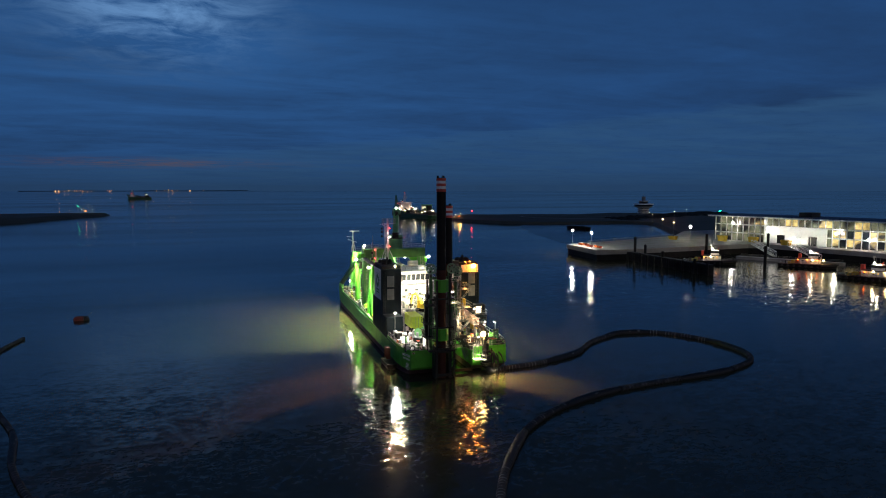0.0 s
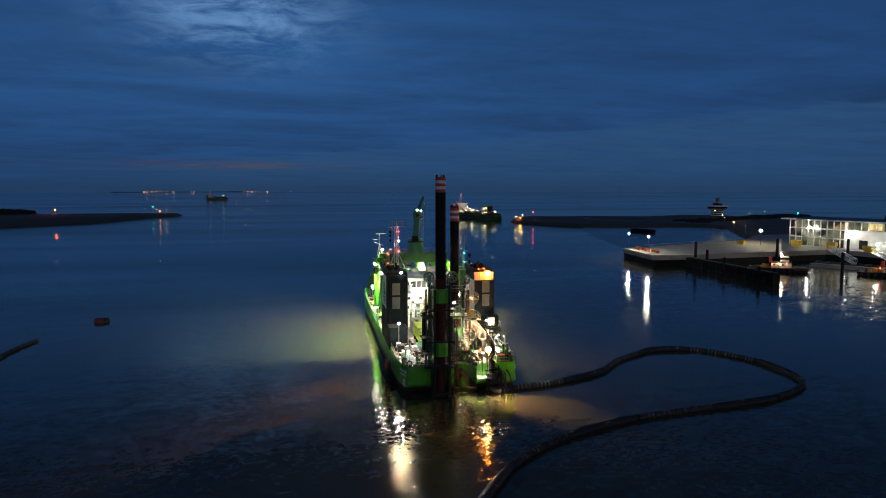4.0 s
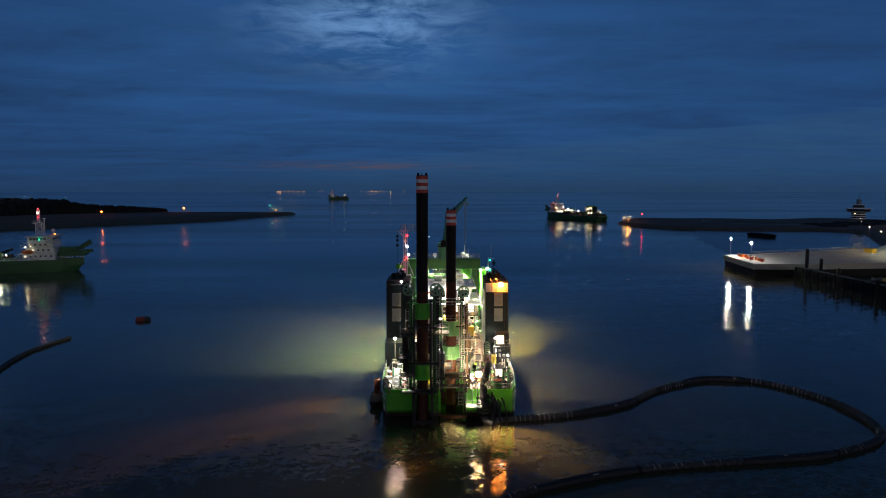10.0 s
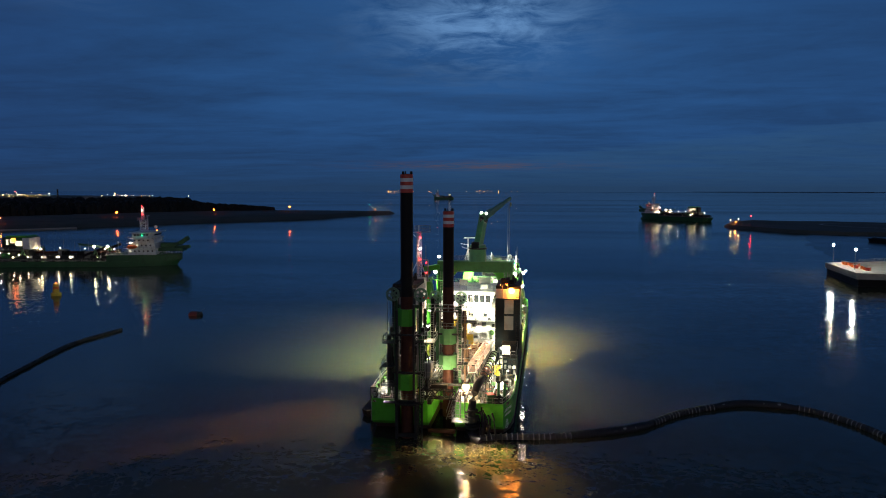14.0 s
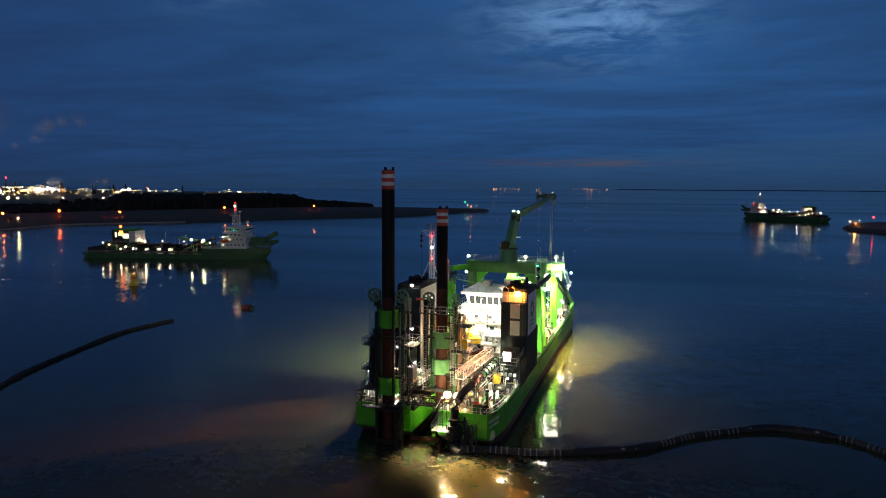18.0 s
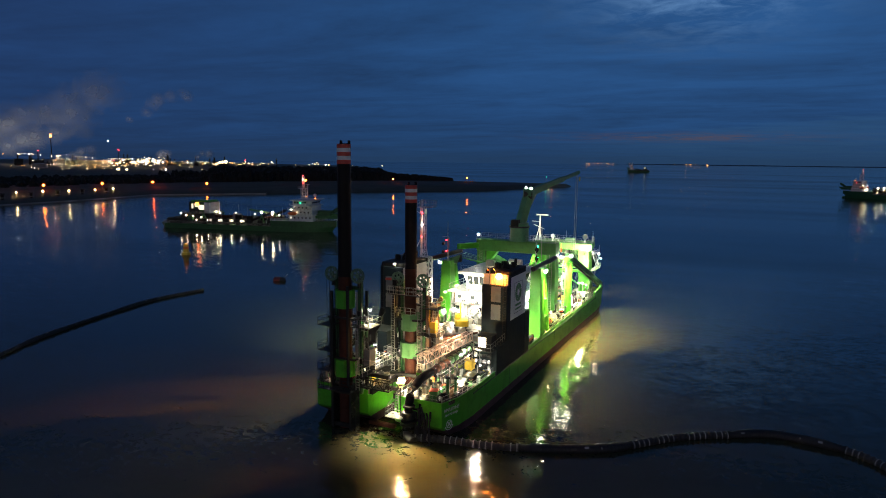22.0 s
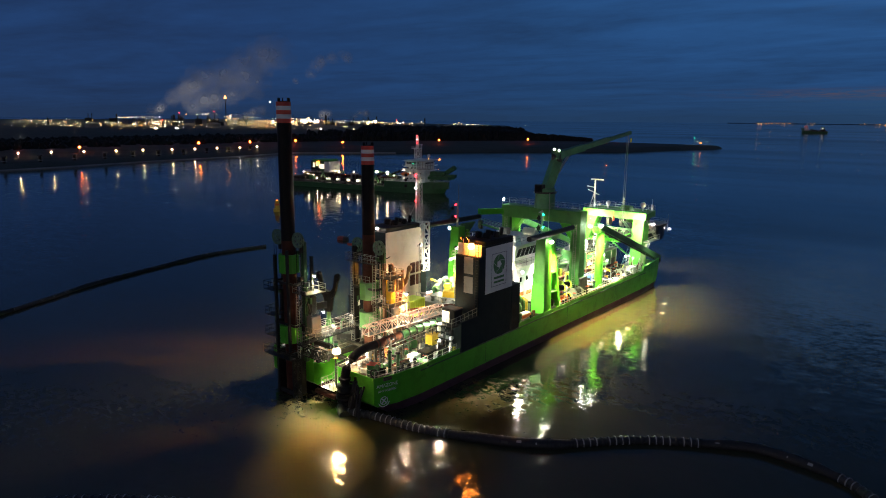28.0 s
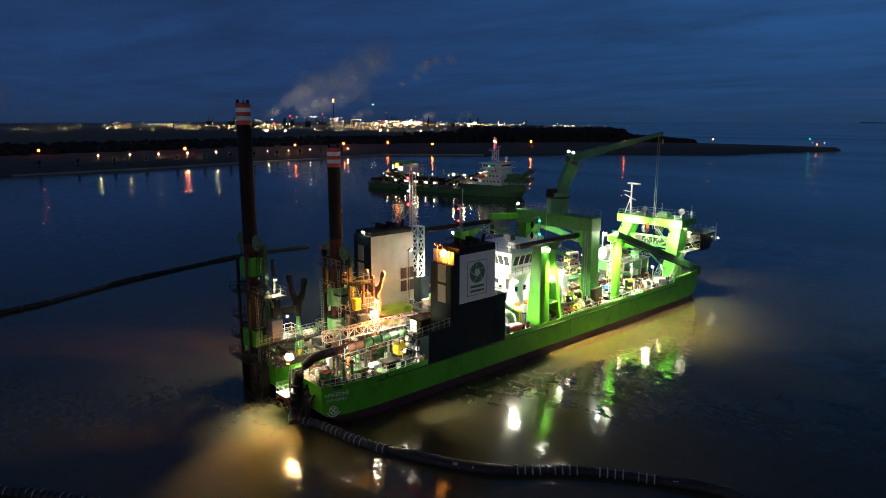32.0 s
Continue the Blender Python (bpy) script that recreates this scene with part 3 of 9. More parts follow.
def spud_tower(name, u, v, zs, blocks, label):
    root = part(name, Geo().box((0, 0.9, zs - 1.5), (3.0, 0.5, 0.5), bev=0.04), DKGREEN, ship, label)
    root.location = (u, v, 0)
    for s in (-1, 1):
        part("column", Geo().box((s * 1.75, 0.9, (zs + 4.4) / 2), (0.5, 0.55, zs - 4.4), bev=0.04), DKGREEN, root)
        sheave(root, (s * 1.97, -0.1, zs + 0.3), 0.95)
        g = Geo().box((s * 1.97, 0.25, zs - 0.5), (0.3, 0.4, 1.6))
        part("sheave_bracket", g, DARKST, root)
        for d in (-0.8, -0.4, 0.4, 0.8):
            part("hoist_wire", Geo().cyl((s * 1.97 + d, -0.1, 6), (s * 1.97 + d, -0.1, zs), 0.035, n=5), BLACK, root)
        part("hydraulic_cylinder", Geo().cyl((s * 1.35, 0.75, 7), (s * 1.35, 0.75, 11.5), 0.22, n=12).cyl((s * 1.35, 0.75, 11.5), (s * 1.35, 0.75, zs - 2), 0.12, n=10), GALV, root)
    for z, h, w, mat in blocks:
        ring = [(math.cos(a) * w / 2, math.sin(a) * w / 2) for a in [math.pi / 8 + math.pi / 4 * i for i in range(8)]]
        part("spud_clamp", Geo().prism([[(x * 1.08, y * 1.08, zz) for x, y in ring] for zz in (z - h / 2, z + h / 2)]), mat, root, "green clamp ring round the spud")
    for z in (zs - 5.2, zs - 10.5):
        g = Geo().beam((-2.0, 0.9, z), (2.0, 0.9, z), 0.3).beam((-2.0, -0.9, z), (2.0, -0.9, z), 0.25).beam((-2, -0.9, z), (-2, 0.9, z), 0.25).beam((2, -0.9, z), (2, 0.9, z), 0.25)
        part("cross_beam", g, DARKST, root)
    return root


tower_a = spud_tower("spud_frame", -3.98, -0.15, 19.9, [(17.1, 2.3, 2.45, GREEN), (8.1, 2.2, 2.75, GREEN)], "dark green steel frame with sheaves round the aft spud")
tower_b = spud_tower("spud_frame", 0.4, 9.4, 18.1, [(12.5, 2.3, 2.5, PALEGREEN), (8.6, 2.1, 2.7, PALEGREEN)], "dark steel spud frame lit orange with sheaves and stairs")
g = Geo().box((-1.35, -0.1, 2.6), (0.3, 2.0, 6.5)).box((1.35, -0.1, 2.6), (0.3, 2.0, 6.5)).box((0, -1.1, 5.2), (3.0, 0.25, 0.8)).box((0, -1.1, 0.6), (3.0, 0.25, 0.5))
part("lower_guide", g, DARKST, tower_a, "dark steel guide at the waterline")

# pipes, boxes and hoses clamped to the spud frames
fit_out = random.Random(77)
for tower, top in ((tower_a, 18.0), (tower_b, 16.0)):
    for k in range(10):
        x = fit_out.choice((-2.3, -2.15, 2.15, 2.3)) + fit_out.uniform(-0.1, 0.1)
        y = fit_out.uniform(0.2, 1.5)
        z0 = fit_out.uniform(4.6, 7.0)
        part("service_pipe", Geo().cyl((x, y, z0), (x, y, fit_out.uniform(11, top)), fit_out.choice((0.05, 0.08, 0.12)), n=8), fit_out.choice((DARKST, GALV, RUST, DKGREEN)), tower)
    for k in range(9):
        x, y, z = fit_out.choice((-2.25, 2.25)), fit_out.uniform(-0.3, 1.3), fit_out.uniform(6, top - 1)
        part("junction_box", Geo().box((x, y, z), (0.5, 0.4, fit_out.uniform(0.5, 0.9)), bev=0.04), fit_out.choice((GREYST, DARKST, WHITEP, DKGREEN)), tower)
    for s in (-1, 1):
        part("hose_loop", Geo().sweep([(s * 2.4, 0.6, 12.5), (s * 2.9, 0.7, 11.2), (s * 3.0, 0.9, 9.6), (s * 2.7, 1.0, 8.4), (s * 2.4, 1.0, 8.9)], 0.09, 8), RUBBER, tower)
        part("rear_column", Geo().box((s * 2.2, 1.7, (top + 4.4) / 2), (0.35, 0.35, top - 4.4), bev=0.03), DARKST, tower)
    for z in (6.5, 9.2, 11.9, 14.6):
        part("rear_brace", Geo().beam((-2.2, 1.7, z), (2.2, 1.7, z), 0.2).beam((-2.2, 1.7, z), (2.2, 1.7, z + 2.4), 0.1), DARKST, tower)

# ---- funnels ----


def pinwheel(c, r, s):
    """A five-bladed aperture mark on the outer side of a funnel."""
    g = Geo()
    for k in range(5):
        a = math.pi / 2 + 2 * math.pi * k / 5
        w = 2 * math.pi / 5
        p = [(math.cos(a + w * f) * r * (1 - 0.05 * math.sin(math.pi * f)), math.sin(a + w * f) * r * (1 - 0.05 * math.sin(math.pi * f))) for f in (0, 0.33, 0.66, 1)]
        p += [(math.cos(a + w + 0.95) * r * 0.38, math.sin(a + w + 0.95) * r * 0.38), (math.cos(a + 0.95) * r * 0.38, math.sin(a + 0.95) * r * 0.38)]
        mx, my = sum(q[0] for q in p) / 6, sum(q[1] for q in p) / 6
        p = [(mx + (x - mx) * 0.92, my + (y - my) * 0.92) for x, y in p]
        g.prism([[(c[0] + d, c[1] + x, c[2] + y) for x, y in (p if s > 0 else p[::-1])] for d in (0, 0.02 * s)])
    return g


def funnel(s):
    if s < 0:
        f = part("funnel", Geo().box((s * 8.75, 23.9, 11.15), (4.05, 8.2, 13.6), bev=0.06), NAVY, ship, "dark funnel casing with a white panel")
        part("inner_plate", Geo().box((s * 6.70, 24.0, 11.2), (0.05, 8.0, 13.4)), CREAM, f, "cream inner plating")
    else:
        f = part("funnel", Geo().box((s * 8.75, 23.9, 10.48), (4.05, 8.2, 12.26), bev=0.06), NAVY, ship, "dark funnel casing with a white panel and a lit lamp recess")
        part("upper_casing", Geo().box((8.75, 24.2, 17.28), (4.05, 7.6, 1.33), bev=0.04), NAVY, f)
        part("recess_back", Geo().box((8.72, 20.36, 17.4), (3.9, 0.06, 1.6)), CREAM, f, "pale back plate lit orange")
        part("inner_plate", Geo().box((s * 6.70, 24.0, 10.5), (0.05, 8.0, 12.1)), CREAM, f, "cream inner plating")
    part("lower_casing", Geo().box((s * 9.05, 29.1, 7.8), (3.5, 2.2, 6.9), bev=0.05), NAVY, f)
    part("lower_casing", Geo().box((s * 9.05, 18.0, 6.4), (3.5, 4.0, 4.2), bev=0.05), NAVY, f)
    x = s * 10.79
    part("white_panel", Geo().box((x, 24.6, 14.45), (0.06, 6.6, 6.5)), WHITEP, f, "white panel")
    part("panel_frame", Geo().box((x + s * 0.035, 24.5, 16.6), (0.03, 3.6, 0.06)).box((x + s * 0.035, 24.5, 12.0), (0.03, 3.6, 0.06)).box((x + s * 0.035, 22.7, 14.3), (0.03, 0.06, 4.6)).box((x + s * 0.035, 26.3, 14.3), (0.03, 0.06, 4.6)), GREYST, f)
    part("emblem", pinwheel((x + s * 0.03, 24.5, 15.0), 1.5, s), PALEGREEN, f, "green pinwheel emblem")
    for z, h in ((13.15, 0.32), (12.55, 0.28)):
        part("emblem_bar", Geo().box((x + s * 0.04, 24.5, z), (0.03, 2.5, h)), PALEGREEN, f)
    part("funnel_cap", Geo().box((s * 8.75, 24.0 if s < 0 else 24.6, 18.25), (4.1, 7.6 if s < 0 else 6.7, 0.7), bev=0.08), BLACK, f)
    part("davit_arm", Geo().sweep([(s * 8.2, 22.9, 18.5), (s * 8.2, 22.9, 19.3), (s * 8.2, 22.6, 19.6), (s * 8.2, 21.4, 19.65), (s * 8.2, 21.1, 19.3)], 0.06, 6), BLACK, f)
    for k, (du, v, h, r) in enumerate(((-0.9, 23.4, 0.8, 0.5), (0.4, 23.6, 0.6, 0.6), (-0.3, 24.8, 0.9, 0.35), (0.8, 25.4, 0.7, 0.42), (0.6, 26.9, 1.1, 0.25), (-0.9, 26.2, 0.5, 0.6))):
        part("exhaust_pipe", Geo().cyl((s * 8.75 + du, v, 18.5), (s * 8.75 + du, v + 0.25, 18.6 + h), r, n=12), BLACK, f)
    for z in (15.3, 12.6):
        part("vent_panel", Geo().box((s * 9.0, 19.78, z), (1.5, 0.06, 2.3), bev=0.02), GREYST, f, "pale louvre panel")
    return f


funnel_p, funnel_s = funnel(-1), funnel(1)

# ---- accommodation and wheelhouse ----
house = part("deckhouse", Geo().box((0.6, 42.5, 8.0), (11.4, 13.0, 7.4), bev=0.08), WHITEP, ship, "white accommodation block")
part("bridge_deck", Geo().box((0.6, 42.0, 11.85), (13.0, 14.6, 0.25), bev=0.03), WHITEP, house)
part("wheelhouse", Geo().prism([[(0.6 + a * (4.1 + e), 42.5 + b * (4.6 + e), z) for a, b in ((-1, -1), (1, -1), (1, 1), (-1, 1))] for z, e in ((11.98, 0.0), (12.7, 0.0), (14.4, 0.55), (14.66, 0.55))]), WHITEP, house, "white wheelhouse with outward slanted windows")
part("wheelhouse_roof", Geo().box((0.6, 42.5, 14.9), (10.8, 12.0, 0.5), bev=0.08), WHITEP, house)


def pane(p0, p1, out, name="window"):
    """A slanted window pane between two sill corners, leaning outwards."""
    p0, p1, o = Vector(p0), Vector(p1), Vector(out)
    ring = [p0, p1, p1 + o * 0.55 + Vector((0, 0, 1.5)), p0 + o * 0.55 + Vector((0, 0, 1.5))]
    part(name, Geo().prism([[v + o * q for v in ring] for q in (-0.04, 0.05)]), GLASS_DARK, house)
    mid = [ring[0].lerp(ring[1], 0.5), ring[3].lerp(ring[2], 0.5)]
    part("wiper", Geo().beam(mid[0] + o * 0.08, mid[0].lerp(mid[1], 0.7) + o * 0.08, 0.04), BLACK, house)


for k in range(7):
    pane((-3.3 + k * 1.14, 37.9, 12.8), (-2.4 + k * 1.14, 37.9, 12.8), (0, -1, 0))
    for s in (-1, 1):
        pane((0.6 + s * 4.1, 38.3 + k * 1.25, 12.8), (0.6 + s * 4.1, 39.3 + k * 1.25, 12.8), (s, 0, 0))
part("roof_rail", Geo().rail([(-4.4, 36.9, 15.15), (5.6, 36.9, 15.15), (5.6, 48, 15.15)]).rail([(-5.7, 34.9, 12.0), (6.9, 34.9, 12.0), (6.9, 49, 12.0)]), GALV, house)

# ---- crane portal ----
portal = part("crane_portal", Geo().box((-0.3, 55.0, 17.8), (16.6, 2.6, 2.3), bev=0.08), PORTALGREEN, ship, "green portal girder")
for s, u in ((-1, -7.6), (1, 7.0)):
    part("portal_leg", Geo().prism([[(u - 1.0, 54.0, 4.3), (u + 1.0, 54.0, 4.3), (u + 1.0, 56.0, 4.3), (u - 1.0, 56.0, 4.3)], [(u - 0.9, 53.9, 16.7), (u + 0.9, 53.9, 16.7), (u + 0.9, 56.1, 16.7), (u - 0.9, 56.1, 16.7)]]), PORTALGREEN, portal)
part("portal_rail", Geo().rail([(-8.5, 53.8, 18.95), (7.9, 53.8, 18.95)]), GALV, portal)
crane = thing("deck_crane", SHIP @ pose(0.2, 54.6, 18.95), "green knuckle boom deck crane on the portal girder", "crane")
part("pedestal", Geo().cyl((0, 0, 0), (0, 0, 3.6), 1.9, 1.75, n=28), CRANEGREEN, crane)
for x, z in ((0.6, 10.5), (1.6, 10.3)):
    part("crane_lamp", Geo().ball((x, 1.6, z), 0.2), L_WHITE, crane, "lit white lamp")
part("slew_ring", Geo().cyl((0, 0, 2.7), (0, 0, 3.0), 2.05, n=28), DARKST, crane)
part("slew_cabin", Geo().box((-0.4, -1.3, 3.5), (1.6, 1.2, 1.6), bev=0.1), BLACK, crane)
part("lower_arm", Geo().beam((0, 0.3, 3.0), (0.9, 2.6, 9.3), 1.3, 1.8), CRANEGREEN, crane)
part("arm_cover", Geo().box((0.95, 2.5, 9.6), (1.9, 2.2, 1.9), bev=0.3), CRANEGREEN, crane)
part("arm_joint", Geo().cyl((0.1, 2.2, 9.2), (1.7, 2.6, 9.2), 1.05, n=16), DARKST, crane)
g = Geo()
a, b = Vector((0.9, 2.4, 9.4)), Vector((5.6, 22.9, 13.3))
for k in range(3):
    p, q = a.lerp(b, k / 3), a.lerp(b, (k + 1) / 3)
    g.beam(p, q, 1.05 - 0.25 * k, 1.25 - 0.3 * k)
part("boom", g, CRANEGREEN, crane)
part("luffing_cylinder", Geo().cyl((0.3, 1.2, 4.0), (1.6, 5.6, 9.7), 0.22, n=10), GALV, crane)
part("hoist_wire", Geo().cyl((5.5, 22.4, 13.2), (5.5, 22.4, -4.5), 0.06, n=6).cyl((5.15, 22.4, 13.2), (5.15, 22.4, -4.5), 0.06, n=6), GALV, crane)
part("hook", Geo().box((5.8, 22.9, 11.8), (0.3, 0.3, 0.9), bev=0.08), YELLOW, crane)

# ---- side columns with booms ----
for s in (-1, 1):
    u = 8.9 if s > 0 else -8.3
    col = part("side_column", Geo().prism([[(u - 1.25, 38.4, 4.3), (u + 1.25, 38.4, 4.3), (u + 1.25, 40.7, 4.3), (u - 1.25, 40.7, 4.3)], [(u - 0.85, 38.9, 16.4), (u + 0.85, 38.9, 16.4), (u + 0.85, 40.7, 16.4), (u - 0.85, 40.7, 16.4)]]), FRAMEGREEN, ship, "tapered green side column")
    part("column_leg", Geo().prism([[(u - 1.2, 43.6, 4.3), (u + 1.2, 43.6, 4.3), (u + 1.2, 44.1, 4.3), (u - 1.2, 44.1, 4.3)], [(u - 0.8, 41.6, 15.6), (u + 0.8, 41.6, 15.6), (u + 0.8, 42.1, 15.6), (u - 0.8, 42.1, 15.6)]]), FRAMEGREEN, col)
    for z, w in ((7.4, 2.1), (10.6, 1.6)):
        part("column_shelf", Geo().box((u, 42.1, z), (1.9, w, 0.15)), PALEGREEN, col)
    arm = [(u - 0.3, 40.9, 13.2), (u - 0.3, 42.1, 14.4), (u - 0.3, 44.6, 16.7), (u - 0.3, 40.9, 16.7)]
    part("boom_bracket", Geo().prism([[(x + d, y, z) for x, y, z in arm] for d in (0, 0.6)]), DKGREEN, col)
    part("stowed_boom", Geo().cyl((u + s * 1.3, 33.2, 17.2), (u + s * 0.9, 47.5, 17.2), 0.42, n=14), DARKST, col, "dark tubular boom")
    part("signal_mast", Geo().cyl((u - s * 0.2, 39.4, 16.4), (u - s * 0.2, 39.4, 20.6), 0.16, n=8).cyl((u + s * 0.4, 40.4, 16.4), (u + s * 0.4, 40.4, 23.5), 0.05, n=6), GALV, col)
    part("signal_yard", Geo().beam((u - s * 0.2, 39.4, 20.8), (u + 0.7 if s > 0 else u - 0.9, 36.8 if s > 0 else 39.3, 20.8), 0.08), GALV, col)
    for z in (19.9, 18.4):
        if s > 0:
            ring = [(0, -0.62), (0.36, 0), (0, 0.62), (-0.36, 0)]
            part("signal_diamond", Geo().prism([[(u + 0.7 + x, 36.8 + d, z + h) for x, h in ring] for d in (0.03, -0.03)]).prism([[(u + 0.7 + d, 36.8 + x, z + h) for x, h in ring] for d in (-0.03, 0.03)]), BLACK, col, "black signal diamond")
        else:
            part("signal_ball", Geo().ball((u - 0.8, 39.3, z - 0.4), 0.32, 10, 7), BLACK, col, "black signal ball")
    for z in (18.2, 20.2):
        part("signal_lamp", Geo().ball((u + s * 0.1, 39.2, z), 0.16), L_GREEN if s > 0 else L_RED, col, "lit green signal lamp" if s > 0 else "lit red signal lamp")

# ---- lattice mast on the port funnel ----
mast = part("lattice_mast", Geo().truss((-7.6, 29.0, 10.5), (-7.6, 29.0, 18.4), 1.5, 1.3, 4, 0.1), WHITEP, ship, "white lattice mast with red lamps")
part("topmast", Geo().truss((-7.8, 28.5, 18.4), (-7.8, 28.5, 27.0), 0.75, 0.7, 9, 0.032).beam((-7.8, 28.9, 22.5), (-6.2, 27.6, 18.5), 0.09).beam((-7.8, 28.9, 22.5), (-9.4, 27.8, 18.5), 0.09), SHIPWHITE, mast, "slender grey lattice topmast")
part("topmast_pole", Geo().cyl((-7.8, 28.3, 18.4), (-7.8, 28.3, 28.2), 0.11, n=8), SHIPWHITE, mast)
part("mast_cage", Geo().rail([(-8.6, 28.2, 27.0), (-5.9, 28.2, 27.0), (-5.9, 30.0, 27.0), (-8.6, 30.0, 27.0), (-8.6, 28.2, 27.0)], step=0.6).box((-7.25, 29.1, 26.95), (2.7, 1.8, 0.08)), GALV, mast)
part("yard_arm", Geo().beam((-7.8, 28.3, 26.9), (-9.7, 26.9, 27.0), 0.1).beam((-7.8, 28.3, 25.6), (-9.0, 27.4, 26.9), 0.07), SHIPWHITE, mast)
part("signal_line", Geo().cyl((-9.2, 27.3, 18.6), (-9.2, 27.3, 27.0), 0.025, n=5), BLACK, mast)
for z in (26.0, 25.25, 24.3):
    part("signal_ball", Geo().ball((-9.2, 27.3, z), 0.27, 10, 7), BLACK, mast, "black signal ball")
for z in (22.05, 26.05):
    part("mast_lamp", Geo().ball((-7.4, 27.6, z), 0.17), L_RED, mast, "lit red lamp")
    part("lamp_arm", Geo().beam((-7.8, 28.2, z - 0.25), (-7.4, 27.55, z - 0.25), 0.06), SHIPWHITE, mast)
part("mast_lamp", Geo().ball((-7.4, 27.6, 24.05), 0.15), L_WHITE, mast, "lit white lamp")

# ---- forward ladder gantry ----
gantry = part("ladder_gantry", Geo().prism([[(-6.4, 83.0, z), (8.0, 83.0, z), (7.0, 90.5, z), (-5.4, 90.5, z)] for z in (14.2, 15.4)]), FRAMEGREEN, ship, "green platform over the ladder gantry")
for u0, u1 in ((-5.0, -6.5), (5.6, 7.4)):
    part("gantry_leg", Geo().prism([[(u1 - 1.2, 79.5, 4.3), (u1 + 1.2, 79.5, 4.3), (u1 + 1.2, 82.5, 4.3), (u1 - 1.2, 82.5, 4.3)], [(u0 - 1.2, 85.0, 14.2), (u0 + 1.2, 85.0, 14.2), (u0 + 1.2, 88.0, 14.2), (u0 - 1.2, 88.0, 14.2)]]), FRAMEGREEN, gantry)
part("gantry_rail", Geo().rail([(-6.3, 83.1, 15.4), (7.9, 83.1, 15.4), (6.9, 90.4, 15.4), (-5.3, 90.4, 15.4), (-6.3, 83.1, 15.4)]), GALV, gantry)
for c, r in (((5.3, 87.6, 16.7), 0.62), ((-2.4, 86.8, 16.6), 0.52)):
    part("antenna_dome", Geo().ball(c, r, 16, 10).cyl((c[0], c[1], 15.4), (c[0], c[1], c[2] - 0.4), 0.15, n=8), WHITEP, gantry, "white antenna dome")
radar = part("radar_mast", Geo().cyl((-5.7, 86.6, 15.4), (-5.7, 86.6, 21.5), 0.16, n=8).beam((-5.0, 85.6, 15.4), (-5.7, 86.6, 19.0), 0.14).beam((-6.4, 85.6, 15.4), (-5.7, 86.6, 19.0), 0.14).beam((-7.3, 86.6, 19.2), (-4.6, 86.6, 18.2), 0.14).beam((-7.6, 86.6, 20.0), (-5.7, 86.6, 19.8), 0.12), WHITEP, gantry, "white radar mast")
part("radar_bar", Geo().box((-5.2, 86.6, 21.6), (3.0, 0.3, 0.3), bev=0.05), WHITEP, radar)
cabin = part("bow_cabin", Geo().prism([[(-2.5, 98.0, 7.2), (4.6, 98.0, 7.2), (4.6, 102.0, 7.2), (-2.5, 102.0, 7.2)], [(-3, 97.5, 11.0), (5.2, 97.5, 11.0), (5.2, 103.0, 11.0), (-3, 103.0, 11.0)]]), GLASS_DARK, ship, "dark glazed control cabin over the bow")
part("cabin_arm", Geo().beam((0.5, 90.0, 13.5), (0.5, 98.0, 11.2), 5.0, 0.8), FRAMEGREEN, cabin)
part("ladder", Geo().beam((0, 72, 3.0), (0, 108, -8.0), 5.5, 3.0), DARKST, ship, "dark steel cutter ladder going under water")

# ---- starboard anchor boom ----
boom_post_s = part("boom_post", Geo().cyl((9.0, 59.8, 4.3), (9.0, 59.8, 15.0), 0.75, n=16), FRAMEGREEN, ship)
part("anchor_boom", Geo().beam((9.0, 58.6, 16.1), (9.0, 89.0, 5.4), 0.9, 1.1), DKGREEN, boom_post_s, "long green anchor boom")
boom_post = part("boom_post", Geo().cyl((-9.0, 59.8, 4.3), (-9.0, 59.8, 15.0), 0.75, n=16), FRAMEGREEN, ship)
part("anchor_boom", Geo().beam((-9.0, 58.6, 16.1), (-9.0, 89.0, 5.4), 0.9, 1.1), DKGREEN, boom_post, "long green anchor boom")

# ---- floodlight fittings ----
POLES = {(4.3, -0.3, 6.7): 2.8, (3.5, 0.3, 6.9): 2.8, (8.2, 15.6, 9.4): 4.3, (-9.0, 15.6, 9.4): 4.3, (2.0, 26.0, 16.0): 7.2, (-5.0, 26.0, 15.5): 7.2, (0.0, 49.5, 13.8): 9.7, (9.0, 71.5, 8.5): 4.3, (9.3, 13.2, 6.5): 4.3, (8.6, 19.9, 19.0): 16.6, (7.6, 20.0, 18.9): 16.6, (-8.05, 19.6, 18.6): 18.0, (8.6, 5.0, 8.6): 4.3, (-8.6, 3.2, 8.6): 4.3, (6.3, 27.6, 14.5): 7.2, (-9.2, 71.5, 8.5): 4.3, (3.2, 13.6, 11.6): 4.3, (6.4, 48.4, 11.0): 4.3}
